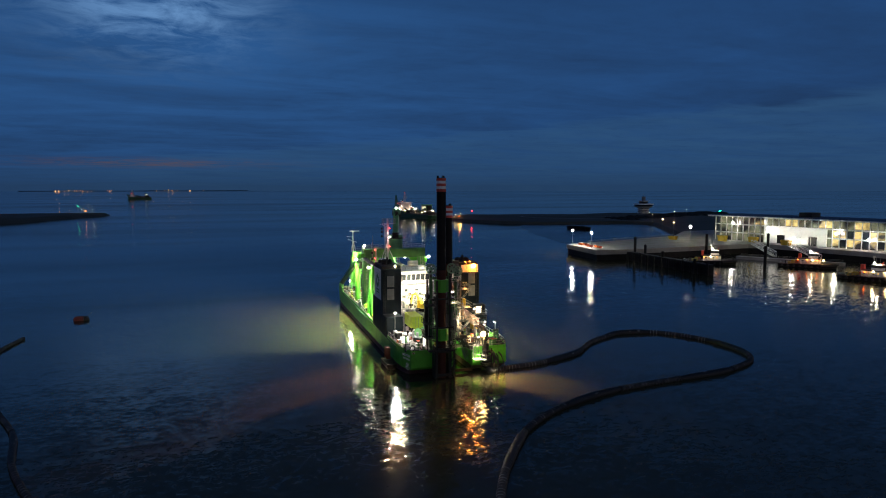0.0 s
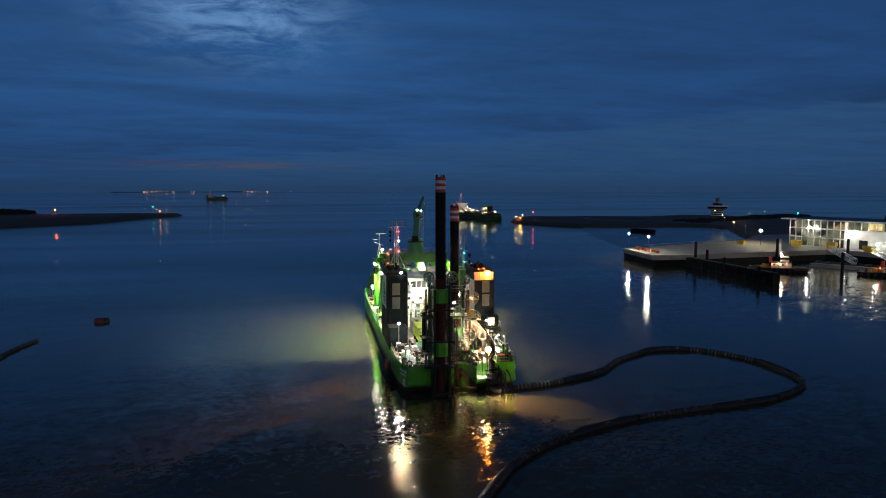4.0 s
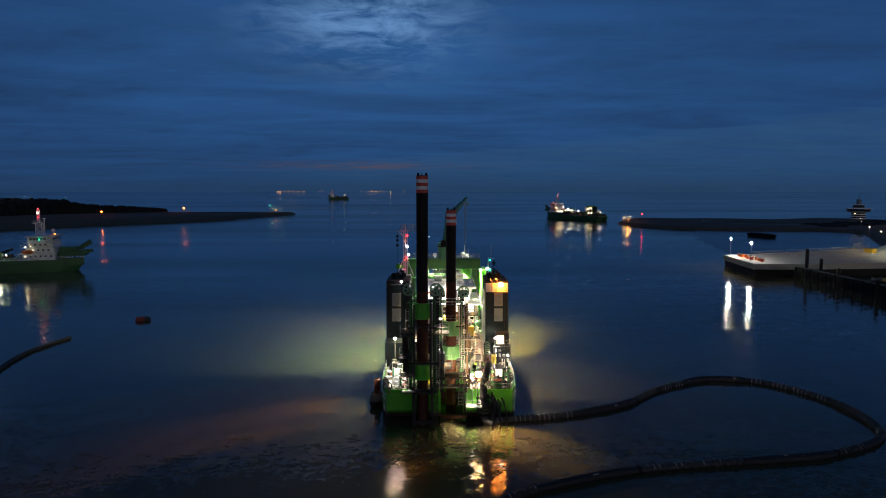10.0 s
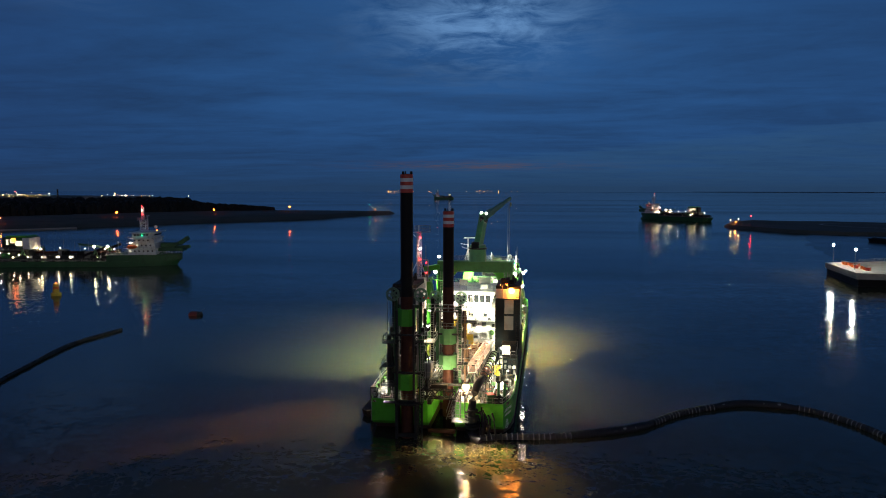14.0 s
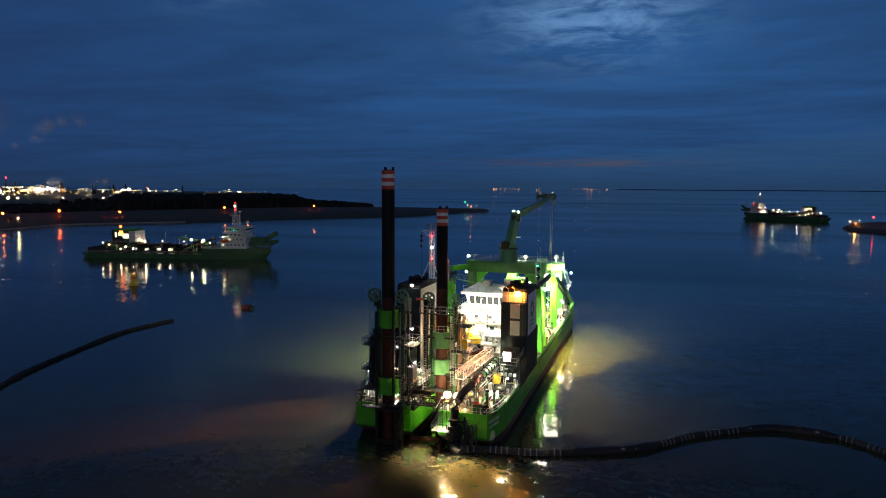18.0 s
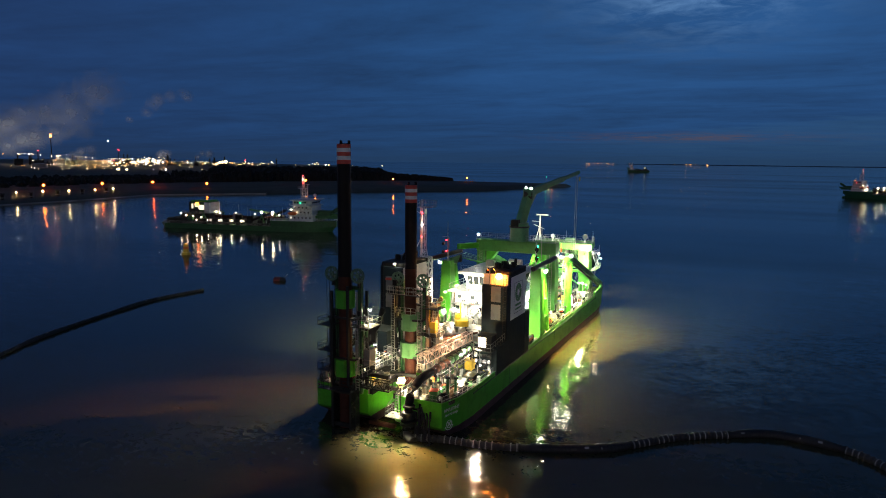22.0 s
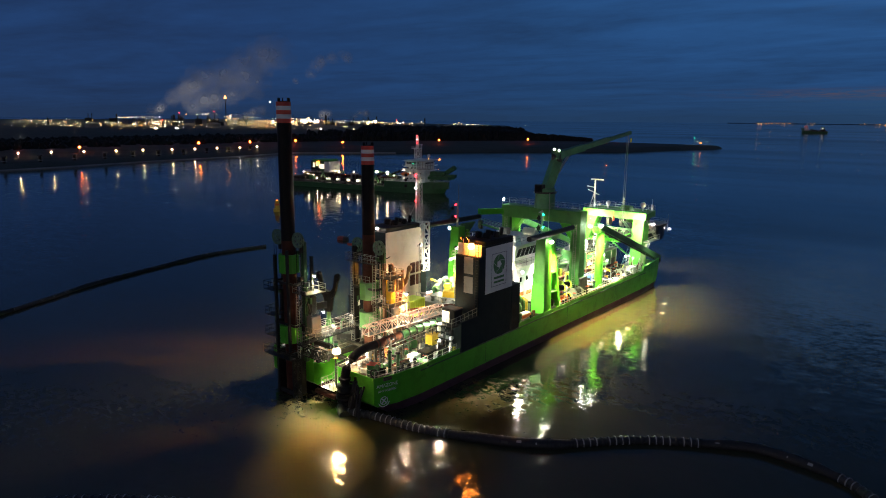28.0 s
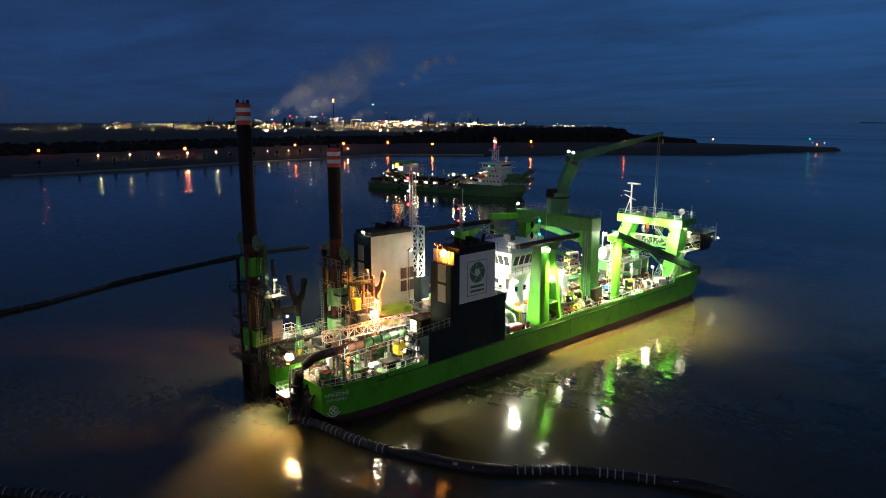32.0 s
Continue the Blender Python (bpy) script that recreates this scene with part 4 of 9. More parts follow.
for place, aim, watts, colour, cone in FLOODS:
    way = (Vector(aim) - Vector(place)).normalized()
    m = SHIP @ look(place, aim)
    root = thing("floodlight", m, "lit floodlight on a steel bracket", "floodlight", "ship floodlights")
    part("housing", Geo().box((0, 0, 0.1), (0.42, 0.36, 0.2), bev=0.04), DARKST, root)
    part("lens", Geo().box((0, 0, -0.03), (0.34, 0.28, 0.05), bev=0.015), L_SODIUM if colour[1] < 0.7 else L_WHITE, root, "glowing lens")
    # ball larger than a bulb stands in for the lamp's glare
    if watts >= 3000 and place[:2] not in ((8.6, 19.9), (7.6, 20.0), (4.3, -0.3), (3.5, 0.3), (4.4, 0.3)):
        part("bulb", Geo().ball((0, 0, -0.12), 0.09 + min(0.07, watts / 400000) if watts < 55000 else 0.32, 12, 8), L_SODIUM if colour[1] < 0.7 else L_WHITE, root, "oversized glowing bulb")
    part("bracket", Geo().cyl((0, 0, 0.2), (0, -0.5, 0.35), 0.05, n=6), DARKST, root)
    foot = POLES.get(place)
    if foot is not None:
        x, y, z = place
        part("lamp_pole", Geo().cyl((x - way.x * 0.3, y - way.y * 0.3, foot), (x - way.x * 0.3, y - way.y * 0.3, z), 0.07, n=8), DARKST if y < 2 else GALV, ship)

# stern and sodium globes are oversized to stand in for glare
root = thing("stern_lamp", SHIP @ pose(4.3, -0.1, 7.5), "bright warm working lamp over the stern platform", "lamp")
part("globe", Geo().ball((0, 0, 0), 0.46, 14, 10), light_material("bright_warm_globe", (1.0, 0.62, 0.22), 90), root)
part("hood", Geo().cyl((0, 0, 0.47), (0, 0, 0.62), 0.34, 0.12, n=14), DARKST, root)

root = thing("sodium_lamp", SHIP @ pose(9.4, 19.75, 18.0), "orange sodium lamp glowing in the funnel recess", "lamp")
part("globe", Geo().ball((0, 0, 0), 0.42, 16, 12), light_material("bright_sodium_globe", (1.0, 0.27, 0.03), 220), root)
part("hood", Geo().box((0, 0.05, 0.55), (0.9, 0.6, 0.06), bev=0.02), DARKST, root)
part("bracket", Geo().beam((0, 0.3, 0), (0, 0.62, 0), 0.1), DARKST, root)

# ---- names and marks on the stern ----


def lettering(text, size, m, parent, mat):
    cu = bpy.data.curves.new("lettering", "FONT")
    cu.body, cu.size, cu.extrude, cu.align_x = text, size, 0.012, "CENTER"
    tmp = bpy.data.objects.new("lettering", cu)
    me = bpy.data.meshes.new_from_object(tmp)
    bpy.data.objects.remove(tmp)
    me.materials.append(mat)
    ob = new("lettering", me)
    ob.parent, ob.matrix_local = parent, m
    return tagged(ob, "white painted lettering")


for s in (1, -1):
    ang = math.degrees(math.atan2(3.0, 0.85))
    rz = ang if s > 0 else -ang
    base = Matrix.Translation((s * 9.93, 2.7, 0)) @ pose(0, 0, 0, 0, 0, rz) @ pose(0, 0, 0, 90, 0, 0)
    lettering("AMAZONE", 0.60, base @ pose(0, 3.62, 0.03), ship, LETTER)
    lettering("ANTWERPEN", 0.42, base @ pose(0, 3.02, 0.03), ship, LETTER)
    d = Vector((0.85 * s, 3.0, 0)).normalized()
    c = Vector((s * (9.93 - 0.12), 2.25, 1.95))
    n = Vector((d.y * s, -d.x * s, 0)) * 1.0
    c += n * 0.05
    g = Geo()
    ring = [c + d * (0.48 * math.cos(a)) + Vector((0, 0, 0.48 * math.sin(a))) for a in [2 * math.pi * k / 20 for k in range(21)]]
    for p, q in zip(ring, ring[1:]):
        g.beam(p, q, 0.03, 0.09)
    for k in (0.785, 2.356):
        e = d * (0.4 * math.cos(k)) + Vector((0, 0, 0.4 * math.sin(k)))
        g.beam(c - e, c + e, 0.03, 0.14)
    ring = [c + d * (0.75 * math.cos(a)) + Vector((0, 0, 0.75 * math.sin(a))) for a in [math.pi * (1.1 + 0.8 * k / 8) for k in range(9)]]
    for p, q in zip(ring, ring[1:]):
        g.beam(p, q, 0.03, 0.1)
    part("thruster_mark", g, WHITEP, ship, "white round thruster mark")

# ---- discharge pipe, swivel and gangway on the starboard quarter ----
pipe = part("discharge_pipe", Geo().sweep([(6.0, 4.6, 7.35), (6.9, 17.4, 8.0)], 0.50, 20), DKGREEN, ship, "green steel discharge pipe")
P0, P1 = Vector((6.0, 4.6, 7.35)), Vector((6.9, 17.4, 8.0))
d = (P1 - P0).normalized()
part("pipe_sleeve", Geo().sweep([P0, P0.lerp(P1, 0.34)], 0.515, 20), RUST, pipe, "rust-brown worn pipe length")
for k in range(10):
    p = P0.lerp(P1, (k + 0.4) / 10)
    part("pipe_flange", Geo().cyl(p - d * 0.08, p + d * 0.08, 0.63, n=20), BLACK, pipe)
    if k % 3 == 0:
        part("pipe_stand", Geo().box((p.x - 0.5, p.y, (p.z + 4.3) / 2 - 0.2), (0.18, 0.22, p.z - 4.7)).box((p.x + 0.5, p.y, (p.z + 4.3) / 2 - 0.2), (0.18, 0.22, p.z - 4.7)).box((p.x, p.y, p.z - 0.58), (1.3, 0.25, 0.15)), DARKST, pipe)
hand = part("pipe_handrail", Geo().beam(P0 + Vector((1.1, 0.5, -0.3)), P1 + Vector((1.0, -1.5, -0.2)), 0.07).beam(P0 + Vector((1.1, 0.5, -0.8)), P1 + Vector((1.0, -1.5, -0.7)), 0.05), GALV, pipe)
for k in range(6):
    p = (P0 + Vector((1.1, 0.5, -0.3))).lerp(P1 + Vector((1.0, -1.5, -0.2)), k / 5)
    part("rail_post", Geo().beam((p.x, p.y, 4.33), p, 0.09), DARKST, pipe)
bend = [(6.0, 4.8, 7.36), (5.85, 3.3, 7.3), (5.6, 2.2, 7.0), (5.35, 1.3, 6.3), (5.15, 0.7, 5.3), (5.05, 0.45, 4.2), (5.05, 0.4, 3.0)]
part("pipe_bend", Geo().sweep(bend, 0.55, 18), BLACK, pipe, "black pipe bend over the stern")
part("swivel", Geo().cyl((5.05, 0.4, 3.3), (5.05, 0.4, 2.7), 0.95, n=24).cyl((5.05, 0.4, 2.7), (5.05, 0.4, 1.9), 0.75, n=24).cyl((5.05, 0.4, 1.9), (5.05, 0.4, 1.6), 1.05, n=24), DARKST, pipe)
part("lower_bend", Geo().sweep([(5.05, 0.4, 1.8), (5.1, 0.1, 1.1), (5.5, -0.6, 0.5), (6.4, -1.0, 0.2)], 0.6, 16), RUBBER, pipe)
# pink of the mixed lamp light is put into the gangway's white paint
gang = part("gangway_truss", Geo().truss((4.55, 4.6, 8.3), (5.5, 18.2, 8.4), 1.1, 1.15, 14, 0.05), material("white_with_pink_lamp_cast", (0.52, 0.38, 0.34), 0.6, amount=0.5), ship, "white lattice gangway with a pink lamp cast in its colour")
part("gangway_grating", Geo().beam((4.55, 4.6, 8.32), (5.5, 18.2, 8.42), 1.0, 0.04), GREYST, gang)
for v in (6.0, 11.0, 16.5):
    part("gangway_stand", Geo().box((4.9, v, 6.3), (0.2, 0.2, 3.9)).box((4.9, v, 8.2), (1.2, 0.2, 0.15)), DARKST, gang)
plat = part("stern_platform", Geo().box((3.55, -0.1, 2.75), (2.3, 1.9, 0.1), bev=0.02), GALV, ship, "brightly lit stern platform with rails")
part("platform_rail", Geo().rail([(2.45, 0.85, 2.8), (2.45, -1.0, 2.8), (4.6, -1.0, 2.8)], step=0.75), GALV, plat)
part("platform_stairs", Geo().ladder((3.0, 0.9, 2.8), (3.0, 1.0, 5.0)), GALV, plat)
for s in (1, -1):
    pts = [(s * 9.3, 1.3, 4.6), (s * 10.1, 4.2, 4.6), (s * 10.45, 8.0, 4.6), (s * 10.45, 15.5, 4.6)]
    part("deck_rail", Geo().rail(pts, 1.05, 1.4), GALV, ship)
    part("deck_rail", Geo().rail([(s * 10.45, 43, 4.6), (s * 10.45, 53, 4.6)], 1.05, 1.6), GALV, ship)
part("deck_rail", Geo().rail([(9.2, 1.3, 4.6), (6.6, 1.3, 4.6)], 1.05, 1.3), GALV, ship)
part("deck_rail", Geo().rail([(-9.2, 1.3, 4.6), (-6.4, 1.3, 4.6)], 1.05, 1.3), GALV, ship)
part("deck_rail", Geo().rail([(-1.5, 1.4, 4.35), (-1.5, 12.2, 4.35), (2.8, 12.2, 4.35), (2.8, 1.4, 4.35)], 1.05, 1.3), GALV, ship)
for k in range(11):
    part("freeing_port", Geo().box((10.62, 16.4 + k * 1.35, 4.42), (0.05, 0.5, 0.3)), BLACK, ship)
    part("freeing_port", Geo().box((-10.62, 16.4 + k * 1.35, 4.42), (0.05, 0.5, 0.3)), BLACK, ship)
for v in (22.0, 45.5, 64.0):
    for s in (1, -1):
        part("hull_seam", Geo().box((s * 10.605, v, 2.8), (0.03, 0.06, 2.9)), DKGREEN, ship)
for s in (1, -1):
    part("rubbing_strake", Geo().box((s * 10.66, 43.0, 4.22), (0.12, 70.0, 0.14)), DKGREEN, ship)


# ---- platforms, stairs and ladders on the spud frames ----


def gallery(parent, z, x0, x1, y0, y1, mat=GALV):
    p = part("gallery", Geo().box(((x0 + x1) / 2, (y0 + y1) / 2, z), (x1 - x0, y1 - y0, 0.08)), DARKST, parent)
    part("gallery_rail", Geo().rail([(x0, y0, z), (x1, y0, z), (x1, y1, z), (x0, y1, z), (x0, y0, z)], 1.05, 1.1), mat, p)
    return p


gallery(tower_a, 13.6, 1.2, 3.9, -0.6, 2.4)
gallery(tower_a, 13.6, -3.2, -1.2, -1.6, 1.4, DARKST)
gallery(tower_a, 10.2, -3.4, -1.6, -1.4, 1.4, DARKST)
gallery(tower_a, 7.6, -3.3, -1.5, -1.6, 1.4, DARKST)
gallery(tower_a, 5.4, -3.0, 2.2, -2.2, -1.2, DARKST)
gallery(tower_a, 8.2, 1.6, 4.4, 0.2, 4.2)
part("frame_ladder", Geo().ladder((2.25, -0.7, 5.4), (2.25, -0.7, 13.6)), GALV, tower_a)
part("frame_ladder", Geo().ladder((-2.3, 1.4, 4.4), (-2.3, 1.4, 17.0)), GALV, tower_a)
part("control_box", Geo().box((2.6, 1.4, 9.4), (1.3, 1.5, 2.2), bev=0.06), GREYST, tower_a)
part("lamp_box", Geo().box((2.5, 0.8, 14.6), (0.5, 0.4, 0.6), bev=0.05), GREYST, tower_a)
part("hydraulic_tank", Geo().box((1.0, 2.2, 11.4), (1.2, 1.4, 2.4), bev=0.08), DARKST, tower_a)
part("guide_post", Geo().box((-1.2, -1.25, 9.2), (0.35, 0.3, 18.0)).box((1.2, -1.25, 12.5), (0.3, 0.3, 13.0)), DARKST, tower_a)
part("upper_brace", Geo().beam((-1.75, 0.9, 8.0), (1.75, 0.9, 13.0), 0.2).beam((1.75, 0.9, 8.0), (-1.75, 0.9, 13.0), 0.2), DARKST, tower_a)
part("side_duct", Geo().box((-2.7, 0.9, 11.0), (0.6, 0.6, 6.5), bev=0.05), DARKST, tower_a)
part("lower_lattice", Geo().truss((1.9, -1.2, -0.2), (1.9, -1.2, 5.2), 0.7, 0.7, 6, 0.06), DARKST, tower_a)

gallery(tower_b, 14.6, 2.0, 4.4, -0.6, 1.9, GALV)
gallery(tower_b, 11.0, 1.6, 4.6, -1.2, 2.6)
gallery(tower_b, 8.4, 1.6, 4.6, -1.6, 3.0)
gallery(tower_b, 16.4, -2.9, 2.2, -1.5, -0.9)
gallery(tower_b, 7.6, -3.6, -1.6, -1.2, 1.8)
part("frame_ladder", Geo().ladder((1.9, -1.0, 6.0), (1.9, -1.0, 16.4)), GALV, tower_b)
part("frame_ladder", Geo().ladder((-2.35, -0.9, 4.4), (-2.35, -0.9, 16.4)), GALV, tower_b)
part("frame_stairs", Geo().ladder((2.4, 3.0, 4.4), (4.2, -1.0, 8.4), 0.8, 0.28).ladder((4.2, 2.2, 8.4), (2.4, -0.8, 11.0), 0.8, 0.28).ladder((2.4, 1.8, 11.0), (4.2, -0.4, 14.6), 0.8, 0.3), GALV, tower_b, "steel stairs lit orange")
part("guide_post", Geo().box((-2.3, -0.3, 11.5), (0.55, 0.7, 13.5), bev=0.05), BLACK, tower_b)
part("guide_post", Geo().box((2.55, 0.2, 10.4), (0.35, 0.35, 12.0)), OCHRE, tower_b)
# cradle winch housing, rams and columns forward of the spud
hinge = part("hinge_housing", Geo().prism([[(-2.4, 4.4, 8.6), (0.9, 4.4, 8.6), (0.9, 6.3, 8.6), (-2.4, 6.3, 8.6)], [(-2.4, 4.4, 10.9), (0.9, 4.4, 10.9), (0.9, 6.3, 10.9), (-2.4, 6.3, 10.9)], [(-1.6, 4.7, 11.6), (0.5, 4.7, 11.6), (0.5, 6.0, 11.6), (-1.6, 6.0, 11.6)]]), OCHRE, tower_b, "rust-brown hinge housing of the cradle")
part("housing_door", Geo().box((0.92, 5.3, 9.7), (0.05, 0.8, 1.7), bev=0.01), RUST, hinge)
part("housing_rail", Geo().rail([(-2.3, 4.3, 8.6), (1.4, 4.3, 8.6), (1.4, 6.4, 8.6)], 1.1, 0.9), GALV, hinge)
part("housing_stand", Geo().box((-2.0, 5.3, 6.5), (0.4, 1.4, 4.2)).box((0.6, 5.3, 6.5), (0.4, 1.4, 4.2)), DARKST, hinge)
for x, y in ((2.2, 2.5), (2.2, 4.1), (-1.9, 2.5)):
    part("machinery_column", Geo().box((x, y, 9.6), (0.34, 0.34, 10.4), bev=0.03), OCHRE, tower_b)
for z in (7.4, 9.6, 12.0, 14.3):
    part("column_tie", Geo().beam((2.2, 2.5, z), (2.2, 4.1, z), 0.22).beam((2.2, 2.5, z), (-1.9, 2.5, z), 0.2), OCHRE, tower_b)
part("column_plate", Geo().box((2.2, 3.3, 11.0), (0.1, 1.3, 1.6), bev=0.02), RUST, tower_b)
for x, y, z0, z1 in ((-1.55, 1.35, 11.6, 15.4), (1.5, 1.5, 10.0, 14.6), (3.0, -0.2, 8.6, 12.0)):
    ram = part("hydraulic_ram", Geo().cyl((x, y, z0), (x, y, z0 + (z1 - z0) * 0.6), 0.24, n=14), OCHRE, tower_b)
    part("ram_rod", Geo().cyl((x, y, z0 + (z1 - z0) * 0.6), (x, y, z1), 0.12, n=12), GALV, ram, "bright steel rod")
    part("ram_clamp", Geo().cyl((x, y, z0 + 0.5), (x, y, z0 + 0.75), 0.31, n=14), DARKST, ram)
for k in range(9):
    x, y = 1.7 + 0.26 * (k % 3), 2.2 + 0.5 * (k // 3)
    part("riser_pipe", Geo().cyl((x, y, 8.4 + 0.3 * (k % 4)), (x, y, 12.0 + 0.55 * (k % 5)), 0.06 + 0.02 * (k % 2), n=8), (RUST, OCHRE, GALV)[k % 3], tower_b)
part("ring_platform", Geo().cyl((3.6, 2.2, 8.36), (3.6, 2.2, 8.44), 1.7, n=20), DARKST, tower_b)
part("ring_rail", Geo().rail([(3.6 + 1.65 * math.cos(a), 2.2 + 1.65 * math.sin(a), 8.44) for a in [2 * math.pi * i / 12 for i in range(13)]], 1.05, 2.0), OCHRE, tower_b)
part("hydraulic_tank", Geo().box((2.9, 1.6, 9.4), (1.1, 1.2, 1.8), bev=0.06), GREYST, tower_b)
part("valve_block", Geo().box((3.3, 0.6, 11.9), (0.9, 0.8, 1.5), bev=0.05).cyl((2.6, 0.6, 11.2), (2.6, 0.6, 14.4), 0.16, n=8), YELLOW, tower_b)
part("collar_rail", Geo().rail([(-1.6, -1.5, 13.8), (1.6, -1.5, 13.8)], 0.9, 0.8), GALV, tower_b)
part("red_flag_light", Geo().box((-3.4, 0.0, 18.2), (1.2, 0.15, 0.35), 10, 0.05), SPUD_RED, tower_b)
part("slot_crossbeam", Geo().box((0.2, -4.5, 4.2), (4.2, 0.5, 0.5), bev=0.05).box((0.2, -2.4, 5.6), (4.2, 0.4, 0.4), bev=0.05), DARKST, tower_b)
part("carriage_frame", Geo().beam((-1.5, -8.0, 4.6), (-1.5, 2.5, 4.6), 0.5, 0.7).beam((2.1, -8.0, 4.6), (2.1, 2.5, 4.6), 0.5, 0.7), DARKST, tower_b)


def fork(m, mat, label, k=1.0, foot=3.0):
    """A two-pronged cradle arm that holds a spud when it is laid down."""
    root = thing("spud_cradle", m, label, "cradle", "spud cradles")
    part("stem", Geo().prism([[(-0.4, -0.3, 0), (0.4, -0.3, 0), (0.4, 0.3, 0), (-0.4, 0.3, 0)], [(-0.7, -0.3, 2.5), (0.7, -0.3, 2.5), (0.7, 0.3, 2.5), (-0.7, 0.3, 2.5)]]), mat, root)
    for s in (-1, 1):
        prof = [(0.0, 1.5), (0.55, 1.75), (1.1, 2.5), (1.38, 3.4), (1.45, 4.1), (1.78, 4.5), (1.85, 4.95), (1.6, 5.3), (1.28, 5.2), (1.12, 4.7), (1.05, 3.9), (0.86, 3.3), (0.5, 2.85), (0.0, 2.7)]
        part("prong", Geo().prism([[(s * x, y, z) for x, z in (prof if s > 0 else prof[::-1])] for y in (0.25, -0.25)]), mat, root)
    part("strut", Geo().beam((-0.5, -0.2, -foot), (0, 0, 0.4), 0.3).beam((0.5, -0.2, -foot), (0, 0, 0.4), 0.3), PALEGREEN, root)
    part("pivot_arm", Geo().beam((0, 0, 1.0), (-2.8, -1.2, 0.3), 0.5, 0.9), DARKST, root)
    root.scale = (k, k, k)
    return root


fork(SHIP @ pose(-3.6, 5.8, 9.6, 0, 0, 10), BLACK, "black two-pronged spud cradle standing upright", 1.0, 5.3)
fork(SHIP @ pose(0.8, 15.1, 10.3, 0, 0, 20), OCHRE, "rusty two-pronged spud cradle lit by orange lamps", 0.9, 6.5)

# ---- port quarter: bridge between the frames and small plant ----
br = part("cross_bridge", Geo().box((-1.2, 3.2, 7.3), (0.9, 9.0, 0.12)).box((-0.8, 1.6, 6.9), (4.6, 0.5, 0.5)), DARKST, ship, "walkway between the spud frames")
part("bridge_rail", Geo().rail([(-1.65, -1.2, 7.4), (-1.65, 7.6, 7.4)], 1.05, 1.2).rail([(-0.75, -1.2, 7.4), (-0.75, 7.6, 7.4)], 1.05, 1.2), GALV, br)
part("panel_walkway", Geo().truss((-1.9, -0.4, 5.9), (2.9, -0.4, 5.9), 0.8, 1.1, 6, 0.06), DARKST, ship)


def winch(u, v, z, rz, mat, size=1.0, label="grey deck winch with a wire drum"):
    root = thing("deck_winch", SHIP @ pose(u, v, z, 0, 0, rz), label, "winch", "deck winches")
    k = size
    part("drum", Geo().cyl((-0.75 * k, 0, 0.8 * k), (0.75 * k, 0, 0.8 * k), 0.48 * k, n=20), DARKST, root, "wound wire drum")
    for x in (-0.8, 0.8):
        part("drum_flange", Geo().cyl((x * k - 0.06, 0, 0.8 * k), (x * k + 0.06, 0, 0.8 * k), 0.78 * k, n=24), mat, root)
    part("bed_frame", Geo().box((0, 0, 0.12), (2.3 * k, 1.5 * k, 0.22), bev=0.03), GREYST, root)
    part("motor", Geo().cyl((0.95 * k, 0, 0.8 * k), (1.6 * k, 0, 0.8 * k), 0.32 * k, n=14), mat, root)
    part("bearing", Geo().box((-1.0 * k, 0, 0.5 * k), (0.2, 0.5 * k, 0.8 * k), bev=0.03), GREYST, root)
    return root


for u, v, z, rz, mat, k in ((-8.2, 5.2, 4.33, 90, GREYST, 0.9), (-4.9, 10.6, 5.3, 35, PALEGREEN, 1.2), (8.8, 43.5, 4.33, 85, DARKST, 1.0), (6.3, 50.2, 4.9, 70, LIMEP, 1.05), (5.9, 53.0, 4.9, 70, LIMEP, 1.05), (9.0, 51.4, 4.33, 80, GREYST, 1.1), (8.4, 70.6, 4.33, 90, GREYST, 1.1), (-8.4, 66, 4.33, 90, GREYST, 1.0), (-8.6, 48.0, 4.33, 90, LIMEP, 1.0), (0.5, 66.5, 4.33, 0, GREYST, 1.4), (5.8, 74.2, 4.33, 40, DARKST, 0.8), (-5.5, 62, 4.33, 0, GREYST, 0.9), (6.0, 81.0, 4.33, 90, GREYST, 0.8)):
    winch(u, v, z, rz, mat, k, "lime green winch with a wire drum" if mat is LIMEP else "grey deck winch with a wire drum")


def crate(u, v, z, size, mat, label, rz=0.0, name="deck_box", lid=None):
    root = thing(name, SHIP @ pose(u, v, z, 0, 0, rz), label, "box", "deck boxes")
    x, y, h = size
    part("body", Geo().box((0, 0, h / 2), size, bev=0.04), mat, root)
    part("lid", Geo().box((0, 0, h + 0.04), (x + 0.06, y + 0.06, 0.09), bev=0.02), lid or mat, root)
    part("skid", Geo().box((-x * 0.3, 0, 0.03), (0.1, y * 1.02, 0.08)).box((x * 0.3, 0, 0.03), (0.1, y * 1.02, 0.08)), DARKST, root)
    return root


crate(7.4, 2.8, 4.35, (1.0, 1.0, 1.4), DKGREEN, "dark green deck box with a red lid", 20, lid=SPUD_RED)
crate(7.5, 14.0, 5.43, (1.2, 1.5, 1.3), YELLOW, "yellow steel deck box on a low steel stand")
crate(7.5, 14.0, 4.35, (1.4, 1.7, 0.97), DARKST, "low dark steel stand on the aft deck", 0, "steel_stand")
crate(8.3, 9.4, 4.35, (1.1, 1.3, 1.0), WHITEP, "white equipment box on the aft deck")
crate(8.7, 11.4, 4.35, (1.6, 2.0, 1.1), BLACK, "black generator box on the aft deck")
crate(8.9, 13.4, 4.35, (1.5, 1.5, 0.9), DARKST, "dark pump skid on the aft deck")
crate(5.4, 64.1, 4.35, (1.6, 2.4, 1.2), material("blue_paint", (0.05, 0.12, 0.35), 0.5), "blue steel box on the fore deck")
